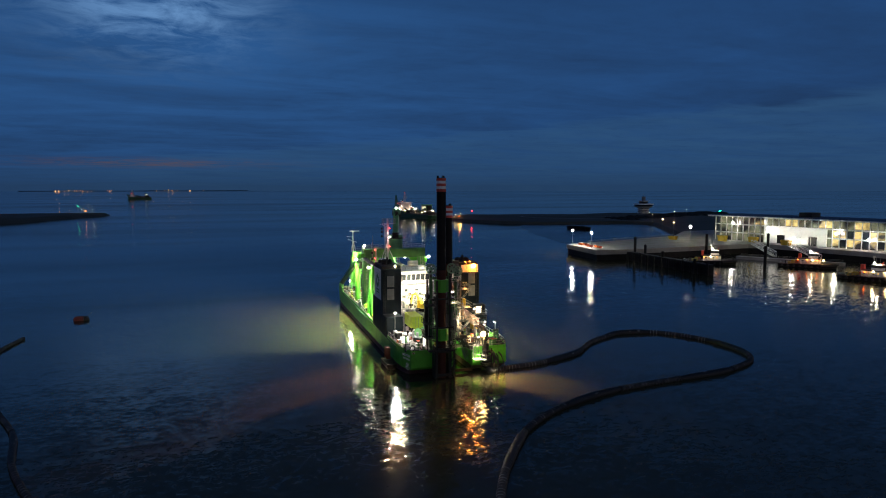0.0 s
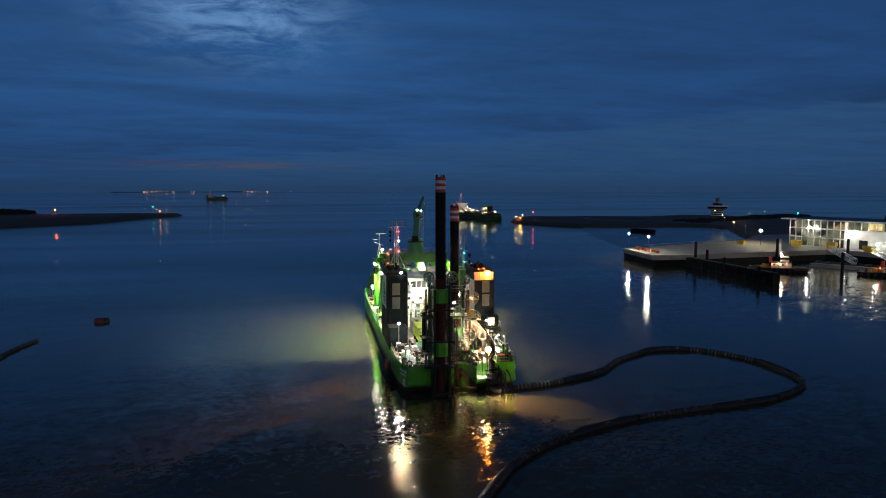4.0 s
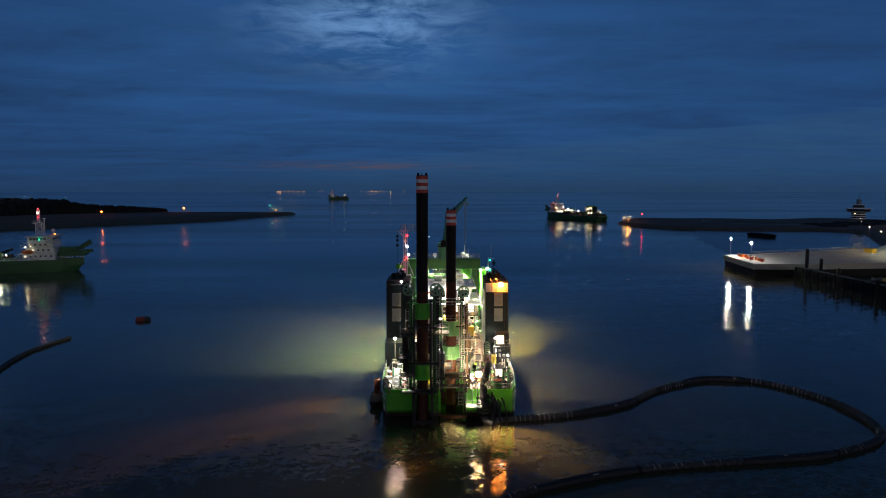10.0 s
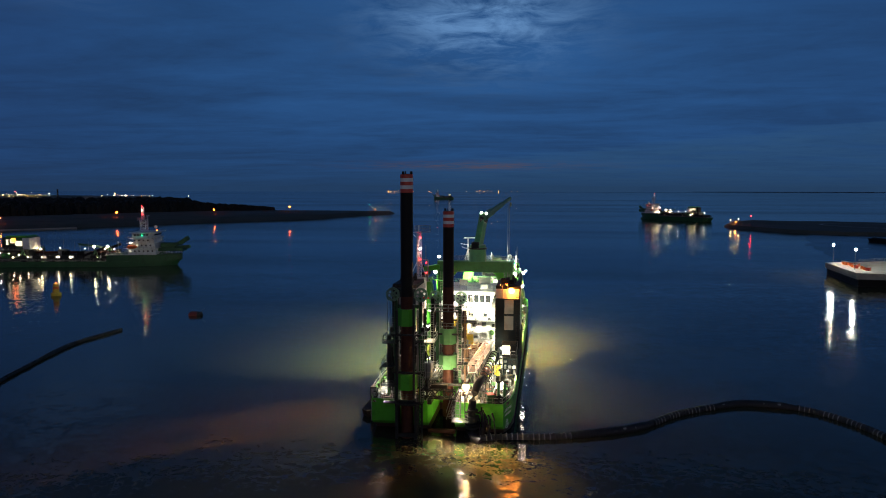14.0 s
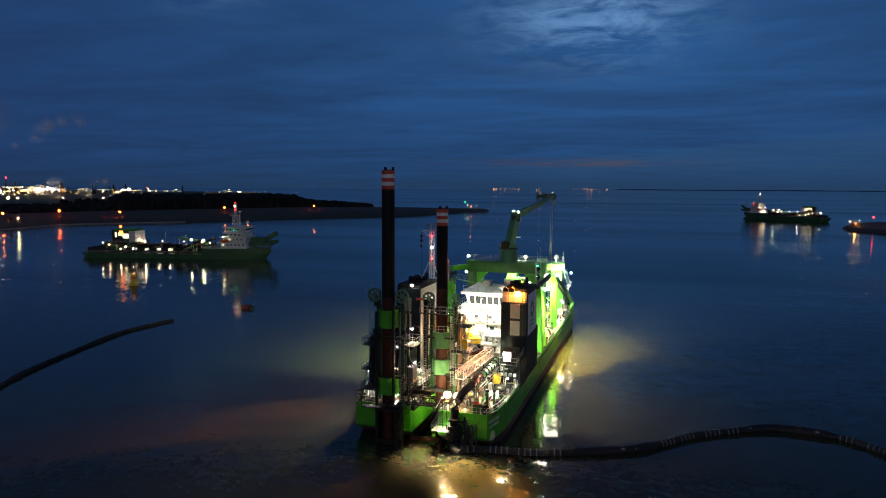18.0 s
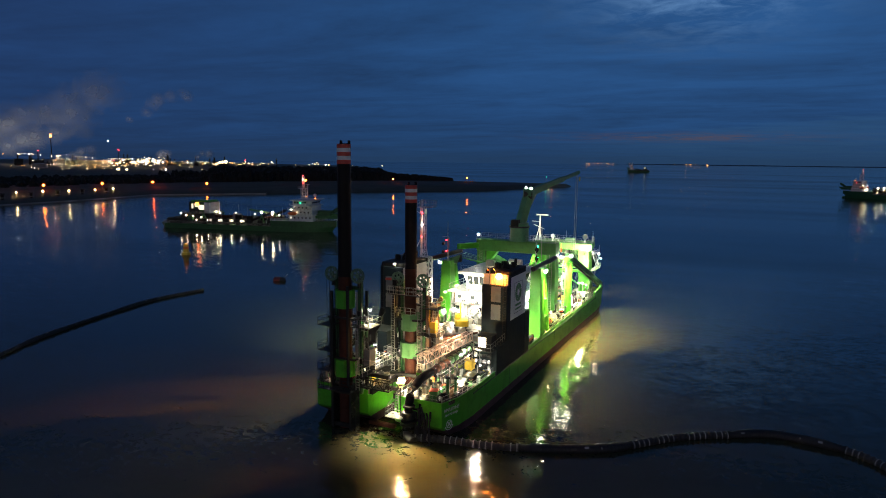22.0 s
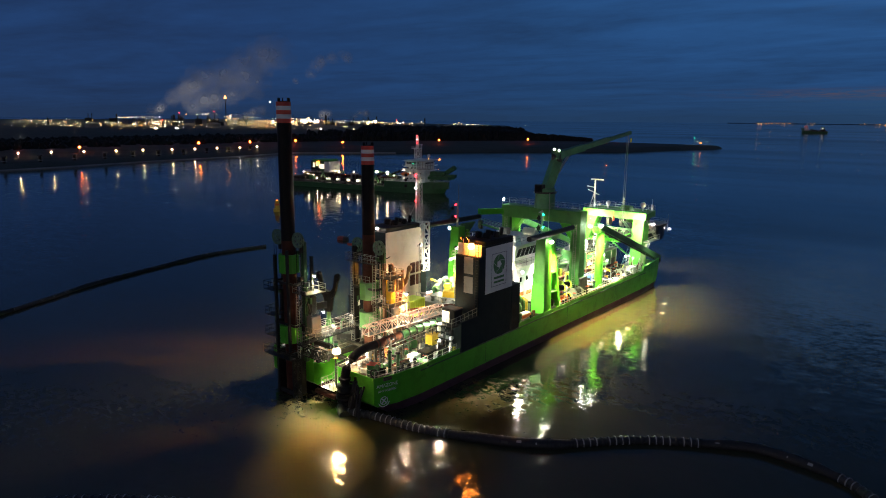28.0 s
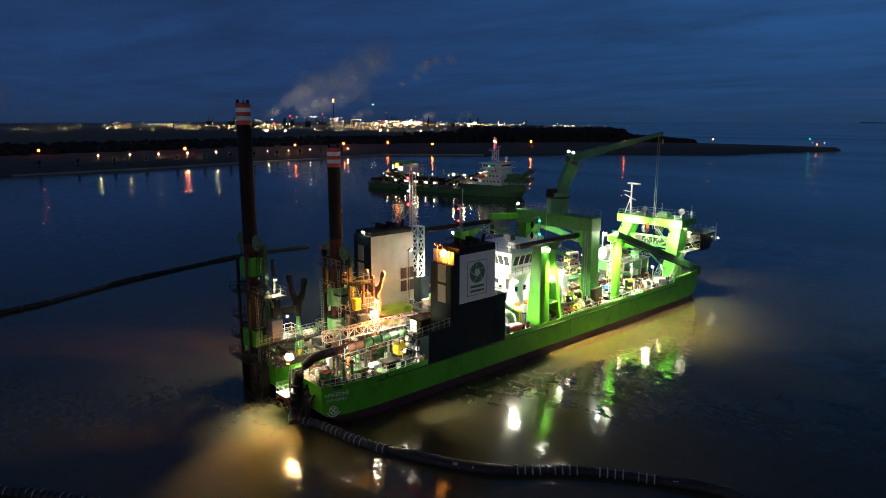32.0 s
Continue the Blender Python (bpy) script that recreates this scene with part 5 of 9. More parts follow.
crate(8.1, 55.6, 4.35, (0.3, 3.4, 2.6), DARKST, "dark upright steel plate rack", 5, "plate_rack")
crate(-8.4, 10.2, 4.35, (1.4, 1.2, 1.0), WHITEP, "white stores box on the port quarter")
crate(-6.2, 12.2, 4.35, (1.6, 1.2, 1.3), GREYST, "grey machinery box on the port quarter")
crate(-8.8, 13.0, 4.35, (1.4, 1.8, 1.5), BLACK, "black machinery box beside the funnel")
crate(9.6, 65.6, 4.35, (1.2, 2.6, 0.7), WHITEP, "pale work table on the fore deck", 0, "work_table")
crate(7.0, 77.5, 4.35, (1.4, 2.0, 0.8), GREYST, "grey store box near the bow")
crate(3.0, 62.0, 4.35, (1.4, 1.4, 1.6), DKGREEN, "green machinery box on the fore deck")
crate(-3.0, 70.0, 4.35, (2.0, 2.4, 1.8), GREYST, "grey machinery house on the fore deck")
crate(8.8, 47.2, 4.35, (1.2, 1.2, 0.9), ORANGE, "orange deck box among the winches")

crate(-4.9, 10.6, 4.35, (3.2, 2.2, 0.85), DARKST, "dark winch foundation beside the spud slot", 35, "winch_foundation")
cont = thing("container", SHIP @ pose(-3.7, 21.2, 5.2), "lime green steel container on the aft deck", "container")
part("body", Geo().box((0, 0, 1.35), (2.5, 6.0, 2.5), bev=0.05), LIMEP, cont)
for k in range(14):
    for s in (-1, 1):
        part("corrugation", Geo().box((s * 1.27, -2.7 + k * 0.415, 1.35), (0.06, 0.2, 2.2)), LIMEP, cont)
for v in (-2.6, 0, 2.6):
    part("base_beam", Geo().box((0, v, -0.38), (2.5, 0.25, 0.9)), DARKST, cont)
part("roof_panel", Geo().box((0, 0, 2.63), (2.4, 5.9, 0.06)), LIMEP, cont)
for s in (-1, 1):
    part("door_bar", Geo().cyl((s * 0.3, -3.05, 0.3), (s * 0.3, -3.05, 2.5), 0.03, n=6), GREYST, cont)

# excavator between the funnels
ex = thing("excavator", SHIP @ pose(0.2, 27.2, 7.2, 0, 0, 30), "yellow excavator with a raised arm on deck", "excavator")
part("track", Geo().box((-0.9, 0, 0.35), (0.5, 2.8, 0.7), bev=0.15), BLACK, ex)
part("track", Geo().box((0.9, 0, 0.35), (0.5, 2.8, 0.7), bev=0.15), BLACK, ex)
part("cab_body", Geo().box((0, -0.2, 1.3), (2.2, 2.4, 1.0), bev=0.1).box((-0.6, 0.5, 2.1), (0.9, 1.1, 1.0), bev=0.08), YELLOW, ex)
part("boom_arm", Geo().beam((0.3, 0.8, 1.4), (0.3, 2.6, 3.8), 0.4, 0.5).beam((0.3, 2.5, 3.8), (0.3, 3.9, 3.2), 0.35, 0.45), YELLOW, ex)
part("dipper_arm", Geo().beam((0.3, 3.8, 3.3), (0.3, 4.3, 1.2), 0.3, 0.35), YELLOW, ex)
part("bucket", Geo().box((0.3, 4.3, 0.9), (0.8, 0.6, 0.6), bev=0.1), DARKST, ex)
mach = part("pump_house", Geo().box((0.6, 28.0, 5.75), (10.6, 7.0, 2.9), bev=0.06), GREYST, ship, "grey pump room casing between the funnels")
for k in range(5):
    part("casing_vent", Geo().cyl((-4.0 + k * 2.1, 25.4, 7.2), (-4.0 + k * 2.1, 25.4, 7.9), 0.28, n=12).cyl((-4.0 + k * 2.1, 25.4, 7.9), (-4.0 + k * 2.1, 25.4, 8.1), 0.45, n=12), GREYST, mach)
part("casing_rail", Geo().rail([(-4.6, 24.6, 7.2), (5.8, 24.6, 7.2), (5.8, 31.4, 7.2)], 1.05, 1.4), GALV, mach)
part("stores_rack", Geo().box((1.6, 24.0, 6.0), (4.0, 0.3, 0.2)).box((1.6, 24.0, 7.2), (4.0, 0.3, 0.2)), GREYST, mach)
for k, (a, b, r, mat) in enumerate((((-1.0, 14.0, 8.0), (4.2, 22.5, 8.3), 0.22, RUST), ((-0.4, 13.6, 8.0), (4.8, 22.1, 8.3), 0.22, GALV), ((0.2, 13.4, 8.3), (5.3, 21.8, 8.6), 0.16, RUST), ((7.9, 5.5, 4.9), (8.3, 15.6, 4.9), 0.14, RUST), ((7.5, 5.5, 4.75), (7.9, 15.6, 4.75), 0.1, GALV), ((3.4, 3.0, 5.0), (3.4, 16.0, 5.0), 0.16, RUST), ((3.8, 3.0, 4.8), (3.8, 16.0, 4.8), 0.12, GREYST), ((-7.0, 2.4, 4.8), (-7.0, 17.0, 4.8), 0.16, RUST), ((9.6, 44.0, 4.7), (9.6, 76.0, 4.7), 0.12, GALV), ((9.9, 44.0, 4.6), (9.9, 76.0, 4.6), 0.09, RUST), ((4.4, 58.0, 4.7), (4.6, 80.0, 4.7), 0.15, GREYST), ((-9.7, 44.0, 4.7), (-9.7, 76.0, 4.7), 0.12, GALV))):
    part("deck_pipe", Geo().sweep([a, b], r, 10), mat, ship)
# engine exhaust and green suction pipes beside the house
for s in (1, -1):
    g = Geo().sweep([(s * 6.9, 31.4, 4.3), (s * 6.9, 31.4, 6.0), (s * 7.0, 32.0, 6.8), (s * 7.3, 33.0, 7.0), (s * 7.6, 34.2, 6.7), (s * 7.8, 34.8, 5.8), (s * 7.8, 34.9, 4.3)], 0.55, 16)
    part("suction_pipe", g, PALEGREEN, ship, "green bent suction pipe")
    part("suction_pipe", Geo().sweep([(s * 5.2, 31.6, 8.3), (s * 6.4, 34.0, 8.3), (s * 7.5, 36.4, 6.5), (s * 7.8, 37.0, 4.3)], 0.5, 16), PALEGREEN, ship, "green bent suction pipe")
    boat = thing("rescue_boat", SHIP @ pose(s * 9.5, 33.4, 4.75), "orange rescue boat in a cradle on deck", "boat", "rescue boats")
    part("boat_hull", Geo().prism([[(x * k, y, z) for x, y in ((0, -1.9), (0.55, -1.3), (0.7, 0), (0.55, 1.4), (-0.55, 1.4), (-0.7, 0), (-0.55, -1.3))] for k, z in ((0.4, 0.0), (1.0, 0.45), (1.0, 0.75))]), ORANGE, boat)
    part("boat_cover", Geo().box((0, 0.2, 0.82), (1.0, 2.4, 0.12), bev=0.05), WHITEP, boat)
    for y in (-0.8, 0.9):
        part("chock", Geo().box((0, y, -0.15), (1.2, 0.15, 0.6)), GREYST, boat)
    dav = thing("davit", SHIP @ pose(s * 8.3, 36.2, 4.33), "yellow boat davit beside the deckhouse", "davit", "davits")
    part("post", Geo().cyl((0, 0, 0), (0, 0, 2.6), 0.2, n=12), YELLOW, dav)
    part("jib", Geo().beam((0, 0, 2.4), (s * 0.9, -2.6, 3.6), 0.25, 0.3), YELLOW, dav)
    part("wire", Geo().cyl((s * 0.9, -2.6, 3.5), (s * 0.9, -2.6, 1.4), 0.03, n=5), BLACK, dav)

# bollards and vents along the deck edges
for s in (1, -1):
    for v in (4.8, 14.6, 46.0, 62.0, 75.0):
        b = thing("bollard", SHIP @ pose(s * 9.7, v, 4.33), "dark double mooring bollard at the deck edge", "bollard", "bollards")
        for d in (-0.4, 0.4):
            part("post", Geo().cyl((0, d, 0), (0, d, 0.65), 0.2, n=14).cyl((0, d, 0.65), (0, d, 0.75), 0.27, n=14), DARKST, b)
        part("base", Geo().box((0, 0, 0.04), (0.6, 1.4, 0.08), bev=0.02), DARKST, b)
for u, v, h in ((8.45, 4.7, 2.6), (9.3, 5.3, 2.5), (3.4, 13.4, 1.6), (-7.4, 3.4, 1.5), (-8.8, 7.6, 1.9), (9.0, 58.2, 1.4), (6.6, 67.0, 1.6), (4.6, 71.0, 1.3), (-9.2, 55.0, 1.5)):
    vt = thing("vent_post", SHIP @ pose(u, v, 4.33), "dark upright deck vent post", "vent", "deck vents")
    part("stem", Geo().cyl((0, 0, 0), (0, 0, h), 0.2, n=12), DKGREEN, vt)
    part("cap", Geo().cyl((0, 0, h), (0, 0, h + 0.25), 0.32, 0.24, n=14), DARKST, vt)

# ---- deckhouse fittings ----
for k in range(4):
    part("porthole", Geo().box((-3.4 + k * 2.6, 35.94, 9.8), (0.7, 0.06, 0.8), bev=0.02), GLASS_DARK, house)
for k in range(6):
    part("porthole", Geo().box((6.33, 37.4 + k * 1.9, 9.6), (0.06, 0.6, 0.8), bev=0.02), GLASS_DARK, house)
for k in range(2):
    part("shutter", Geo().box((6.34, 37.6 + k * 2.4, 7.2), (0.07, 1.5, 0.7), bev=0.02), ORANGE, house, "orange-brown shutter")
part("house_door", Geo().box((2.0, 35.92, 5.6), (0.95, 0.08, 2.1), bev=0.03), GREYST, house)
part("fire_box", Geo().box((3.6, 35.9, 5.3), (0.6, 0.25, 0.9), bev=0.03), SPUD_RED, house, "red fire box")
part("outside_stairs", Geo().ladder((-5.9, 35.2, 4.4), (-5.9, 38.8, 11.9), 0.8, 0.3), GALV, house)
part("stair_rail", Geo().beam((-5.5, 35.2, 5.4), (-5.5, 38.8, 12.9), 0.06).beam((-6.3, 35.2, 5.4), (-6.3, 38.8, 12.9), 0.06), GALV, house)
part("forward_house", Geo().box((0.6, 50.6, 6.8), (8.0, 3.4, 5.0), bev=0.06), WHITEP, house)
part("machinery_roof", Geo().box((0.6, 49.8, 9.6), (6.0, 3.4, 0.3), bev=0.05), GREYST, house)
part("roof_unit", Geo().box((-1.6, 44.4, 15.8), (1.6, 1.2, 1.1), bev=0.06), GREYST, house)
part("roof_unit", Geo().cyl((1.4, 46.0, 15.9), (3.8, 46.0, 15.9), 0.7, n=16), CREAM, house, "cream roof tank")
part("roof_unit", Geo().box((3.0, 40.4, 15.6), (1.4, 1.4, 0.9), bev=0.06), WHITEP, house)
part("bridge_rail", Geo().rail([(-5.8, 35.0, 12.0), (-5.8, 49.0, 12.0)]), GALV, house)
part("search_light", Geo().cyl((4.8, 37.2, 15.2), (4.8, 37.2, 16.0), 0.06, n=6).ball((4.8, 37.1, 16.1), 0.22), WHITEP, house)
part("upper_walkway", Geo().beam((-8.6, 47.6, 15.8), (7.2, 49.4, 13.0), 1.0, 0.1), GREEN, portal)
part("walkway_rail", Geo().rail([(-8.6, 47.1, 15.8), (7.2, 48.9, 13.0)], 1.0, 1.2).rail([(-8.6, 48.1, 15.8), (7.2, 49.9, 13.0)], 1.0, 1.2), PALEGREEN, portal)
part("portal_arm", Geo().beam((-8.0, 55.0, 17.6), (-10.4, 49.0, 17.8), 0.9, 1.0), GREEN, portal)
part("hanging_block", Geo().box((-10.2, 49.2, 15.4), (0.9, 0.6, 1.6), bev=0.15).cyl((-10.2, 49.2, 16.2), (-10.2, 49.2, 17.4), 0.05, n=5), DARKST, portal)
for u in (7.0, -7.6):
    part("portal_ladder", Geo().ladder((u, 53.8, 4.4), (u, 53.8, 18.8)), GALV, portal)
part("portal_gusset", Geo().prism([[(5.9, y, 16.65), (3.6, y, 16.65), (5.9, y, 13.8)][::1] for y in (54.1, 55.9)]), GREEN, portal)
part("portal_gusset", Geo().prism([[(-6.5, y, 16.65), (-6.5, y, 13.8), (-4.2, y, 16.65)][::1] for y in (54.1, 55.9)]), GREEN, portal)
part("end_walkway", Geo().rail([(-8.5, 56.2, 18.95), (7.9, 56.2, 18.95)]), GALV, portal)
part("portal_lamp", Geo().ball((-8.2, 53.8, 19.9), 0.22), L_WHITE, portal, "lit white lamp")

# galleries, doors, stairs and pipes on the after face of the house
for z in (7.4, 9.7):
    part("aft_gallery", Geo().box((0.6, 35.2, z), (11.2, 1.6, 0.1), bev=0.02), GREYST, house)
    part("gallery_rail", Geo().rail([(-5.0, 34.45, z + 0.05), (6.2, 34.45, z + 0.05)], 1.05, 1.1), GALV, house)
    for u in (-4.8, -1.2, 2.4, 6.0):
        part("gallery_bracket", Geo().beam((u, 35.95, z - 0.9), (u, 34.6, z - 0.08), 0.1), GREYST, house)
for u, z in ((-3.4, 5.4), (1.2, 5.4), (4.6, 5.4), (-2.2, 8.5), (3.4, 8.5)):
    part("door", Geo().box((u, 35.97, z), (0.85, 0.08, 1.95), bev=0.02), GREYST, house, "grey weathertight door")
for u, z in ((-4.6, 8.7), (-0.4, 8.7), (1.4, 8.7), (5.2, 8.7), (-4.2, 10.7), (-1.6, 10.7), (1.0, 10.7), (3.6, 10.7)):
    part("window", Geo().box((u, 35.97, z), (0.75, 0.08, 0.7), bev=0.02), GLASS_DARK, house)
part("aft_stairs", Geo().ladder((-4.4, 34.0, 7.45), (-0.6, 34.0, 9.75), 0.8, 0.25).ladder((5.8, 34.0, 4.4), (2.4, 34.0, 7.45), 0.8, 0.25), GALV, house)
for u, r, mat in ((-5.4, 0.16, GALV), (-5.05, 0.1, RUST), (5.7, 0.2, GREYST), (6.05, 0.1, GALV), (0.5, 0.12, RUST)):
    part("wall_pipe", Geo().cyl((u, 35.85, 4.4), (u, 35.85, 11.7), r, n=10), mat, house)
for u, z in ((-1.0, 10.3), (5.4, 8.0)):
    part("life_ring", Geo().sweep([(u + 0.34 * math.cos(a), 34.4, z + 0.34 * math.sin(a)) for a in [0.45 * i for i in range(15)]], 0.07, 6), ORANGE, house, "orange life ring")
for u, v, z, h in ((-3.2, 34.6, 7.2, 1.6), (-1.6, 33.9, 7.2, 1.2), (0.8, 34.2, 7.2, 1.9), (3.0, 33.2, 7.2, 1.3), (4.6, 33.8, 7.2, 1.7), (-4.4, 33.0, 7.2, 1.4)):
    fan = thing("cowl_vent", SHIP @ pose(u, v - 2.4, z), "grey cowl ventilator on the pump room casing", "vent", "casing vents")
    part("trunk", Geo().cyl((0, 0, 0), (0, 0, h), 0.3, n=12), GREYST, fan)
    part("cowl", Geo().sweep([(0, 0, h - 0.1), (0, -0.1, h + 0.25), (0, -0.45, h + 0.4)], [0.3, 0.36, 0.48], 12), GREYST, fan)

# ---- forward deck: gantry bracing, posts, ladders ----
part("gantry_brace", Geo().beam((-6.0, 83.6, 9.0), (6.6, 83.6, 9.0), 0.5, 0.6).beam((-6.3, 81.2, 5.6), (6.6, 85.6, 12.0), 0.25).beam((6.8, 81.2, 5.6), (-5.8, 85.6, 12.0), 0.25), GREEN, gantry)
part("gantry_stairs", Geo().ladder((9.0, 78.0, 5.0), (8.6, 83.5, 9.5), 0.8, 0.3).ladder((8.6, 88.0, 9.5), (8.0, 84.0, 14.2), 0.8, 0.3), GALV, gantry)
part("gantry_gallery", Geo().box((8.3, 86.0, 9.5), (1.2, 6.0, 0.1)).rail([(8.9, 83.0, 9.5), (8.9, 89.0, 9.5)]), GALV, gantry)
part("deck_store", Geo().box((2.0, 86.8, 15.9), (2.2, 1.6, 0.9), bev=0.05), PALEGREEN, gantry)
part("whip_aerial", Geo().cyl((6.9, 88.6, 15.4), (6.9, 88.6, 18.0), 0.05, n=5).cyl((0.4, 88.6, 15.4), (0.4, 88.6, 17.8), 0.04, n=5).box((6.9, 88.6, 16.2), (0.35, 0.35, 1.3), bev=0.05), WHITEP, gantry)
part("platform_fascia", Geo().beam((-6.42, 82.96, 14.8), (8.02, 82.96, 14.8), 0.1, 1.5), GREEN, gantry)
part("hook_block", Geo().box((0.9, 82.6, 13.9), (0.5, 0.4, 1.1), bev=0.12).cyl((0.9, 82.6, 14.4), (0.9, 82.6, 15.5), 0.05, n=5), ORANGE, gantry)
for s in (1, -1):
    part("ladder_wire", Geo().cyl((s * 1.5, 84.0, 14.2), (s * 2.0, 96.0, 2.0), 0.06, n=5), BLACK, gantry)
part("hoist_sheave", Geo().cyl((1.2, 86.0, 12.9), (1.9, 86.0, 12.9), 1.1, n=20), DARKST, gantry)
part("hoist_sheave", Geo().cyl((-1.9, 86.0, 12.9), (-1.2, 86.0, 12.9), 1.1, n=20), DARKST, gantry)
# ladder winch house, hoist frame and deck fittings between the gantry and the portal
wh = part("winch_house", Geo().box((-0.6, 74.6, 6.3), (8.4, 9.4, 4.0), bev=0.06), DKGREEN, ship, "dull green winch house on the forward deck")
part("house_roof", Geo().box((-0.6, 74.6, 8.36), (8.8, 9.8, 0.12), bev=0.02), GREYST, wh)
part("house_rail", Geo().rail([(3.7, 69.8, 8.42), (3.7, 79.4, 8.42), (-4.9, 79.4, 8.42), (-4.9, 69.8, 8.42), (3.7, 69.8, 8.42)], 1.05, 1.3), GALV, wh)
for v, w, mat in ((71.4, 0.9, WHITEP), (75.0, 0.9, GREYST), (77.6, 1.6, DARKST)):
    part("door", Geo().box((3.63, v, 5.5), (0.08, w, 2.0), bev=0.02), mat, wh)
for u, w, mat in ((-3.4, 0.9, GREYST), (-0.4, 1.8, DARKST), (2.2, 0.9, WHITEP)):
    part("door", Geo().box((u, 69.87, 5.5), (w, 0.08, 2.0), bev=0.02), mat, wh)
for v in (70.4, 73.2, 76.4, 78.8):
    part("wall_pipe", Geo().cyl((3.72, v, 4.4), (3.72, v, 8.2), 0.09, n=8), GALV, wh)
for u, v, w, d, h, mat in ((-2.6, 72.2, 1.6, 1.2, 1.3, GREYST), (0.6, 73.0, 1.2, 2.2, 0.9, DARKST), (2.2, 76.4, 1.0, 1.4, 1.5, PALEGREEN), (-1.2, 77.4, 2.2, 1.2, 1.1, DARKST), (-3.6, 76.0, 0.9, 0.9, 1.7, GREYST)):
    part("roof_unit", Geo().box((u, v, 8.42 + h / 2), (w, d, h), bev=0.05), mat, wh)
part("roof_pipe", Geo().sweep([(3.0, 70.2, 8.7), (3.0, 74.0, 8.7), (2.4, 75.0, 8.9), (-3.8, 75.0, 8.9), (-4.2, 75.4, 8.6)], 0.16, 10), OCHRE, wh, "rusty bent roof pipe")
hf = part("hoist_truss", Geo().truss((-6.0, 85.4, 9.6), (6.6, 85.4, 9.6), 1.2, 1.8, 9, 0.12), PALEGREEN, gantry, "green lattice hoist beam")
part("hoist_motor", Geo().box((-2.2, 85.4, 10.6), (1.8, 1.6, 1.5), bev=0.08).cyl((-1.2, 85.4, 10.6), (0.8, 85.4, 10.6), 0.7, n=18), DARKST, hf)
part("hoist_motor", Geo().box((3.6, 85.4, 10.6), (1.6, 1.6, 1.5), bev=0.08).cyl((1.4, 85.4, 10.6), (2.8, 85.4, 10.6), 0.7, n=18), DARKST, hf)
part("gantry_stairs", Geo().ladder((4.9, 79.6, 4.4), (5.4, 83.2, 9.8), 0.8, 0.28).ladder((5.4, 84.2, 9.8), (4.2, 80.4, 14.0), 0.8, 0.28), SHEAVE, gantry)
part("hanging_wire", Geo().cyl((3.2, 84.0, 14.2), (2.6, 78.0, 8.6), 0.045, n=5), BLACK, gantry)
part("hanging_wire", Geo().cyl((-2.6, 84.0, 14.2), (-2.0, 77.4, 8.9), 0.045, n=5), BLACK, gantry)
for u, v in ((4.9, 65.6), (-5.4, 66.4)):
    rack = thing("pipe_rack", SHIP @ pose(u, v, 4.33), "ochre lattice rack stacked with pipe lengths", "rack", "deck racks")
    for x in (-0.7, 0.7):
        for y in (-1.3, 1.3):
            part("upright", Geo().box((x, y, 2.6), (0.12, 0.12, 5.2)), OCHRE, rack)
    for z in (1.0, 2.3, 3.6, 5.0):
        part("shelf", Geo().box((0, 0, z), (1.5, 2.7, 0.1)), OCHRE, rack)
        for j in range(3):
            part("pipe_length", Geo().cyl((-0.45 + 0.42 * j, -1.5, z + 0.22), (-0.45 + 0.42 * j, 1.5, z + 0.22), 0.16, n=10), (YELLOW, GREYST, RUST)[(j + int(z)) % 3], rack)
for s in (1, -1):
    for v, r in ((46.2, 0.8), (59.6, 1.1), (64.6, 1.25), (68.2, 0.9), (73.6, 1.2), (77.2, 1.0), (80.4, 0.8)):
        it = thing("deck_hatch", SHIP @ pose(s * 7.9, v, 4.33), "pale round hatch cover on a dark coaming", "hatch", "deck hatches")
        part("coaming", Geo().cyl((0, 0, 0), (0, 0, 0.55), r * 0.86, n=20), DARKST, it)
        part("cover", Geo().cyl((0, 0, 0.55), (0, 0, 0.68), r, r * 0.96, n=20), GREYST, it)
        for j in range(4):
            a = 0.4 + j * math.pi / 2
            part("dog", Geo().box((r * 0.93 * math.cos(a), r * 0.93 * math.sin(a), 0.7), (0.16, 0.16, 0.14), bev=0.02), DARKST, it)
    part("deck_rail", Geo().rail([(s * 10.4, 57.0, 4.6), (s * 10.4, 76.0, 4.6)], 1.0, 1.7, 0.03), GALV, ship)
for u, v, h in ((6.2, 69.4, 3.2), (9.2, 62.2, 2.8), (8.8, 75.6, 3.0), (-8.6, 62.6, 2.8), (-8.8, 74.6, 3.0), (5.4, 47.6, 3.4), (9.4, 47.2, 2.6), (3.9, 72.8, 3.4), (-5.2, 72.0, 3.4), (6.4, 79.2, 2.6)):
    it = thing("work_lamp", SHIP @ pose(u, v, 4.33), "small lit work lamp on a deck post", "lamp", "deck work lamps")
    part("post", Geo().cyl((0, 0, 0), (0, 0, h), 0.05, n=8), GALV, it)
    part("lamp_head", Geo().box((0, 0, h + 0.1), (0.3, 0.26, 0.2), bev=0.03), DARKST, it)
    part("lens", Geo().box((0, -0.14, h + 0.08), (0.24, 0.04, 0.14)), L_WHITE, it, "glowing lens")
clutter = random.Random(411)
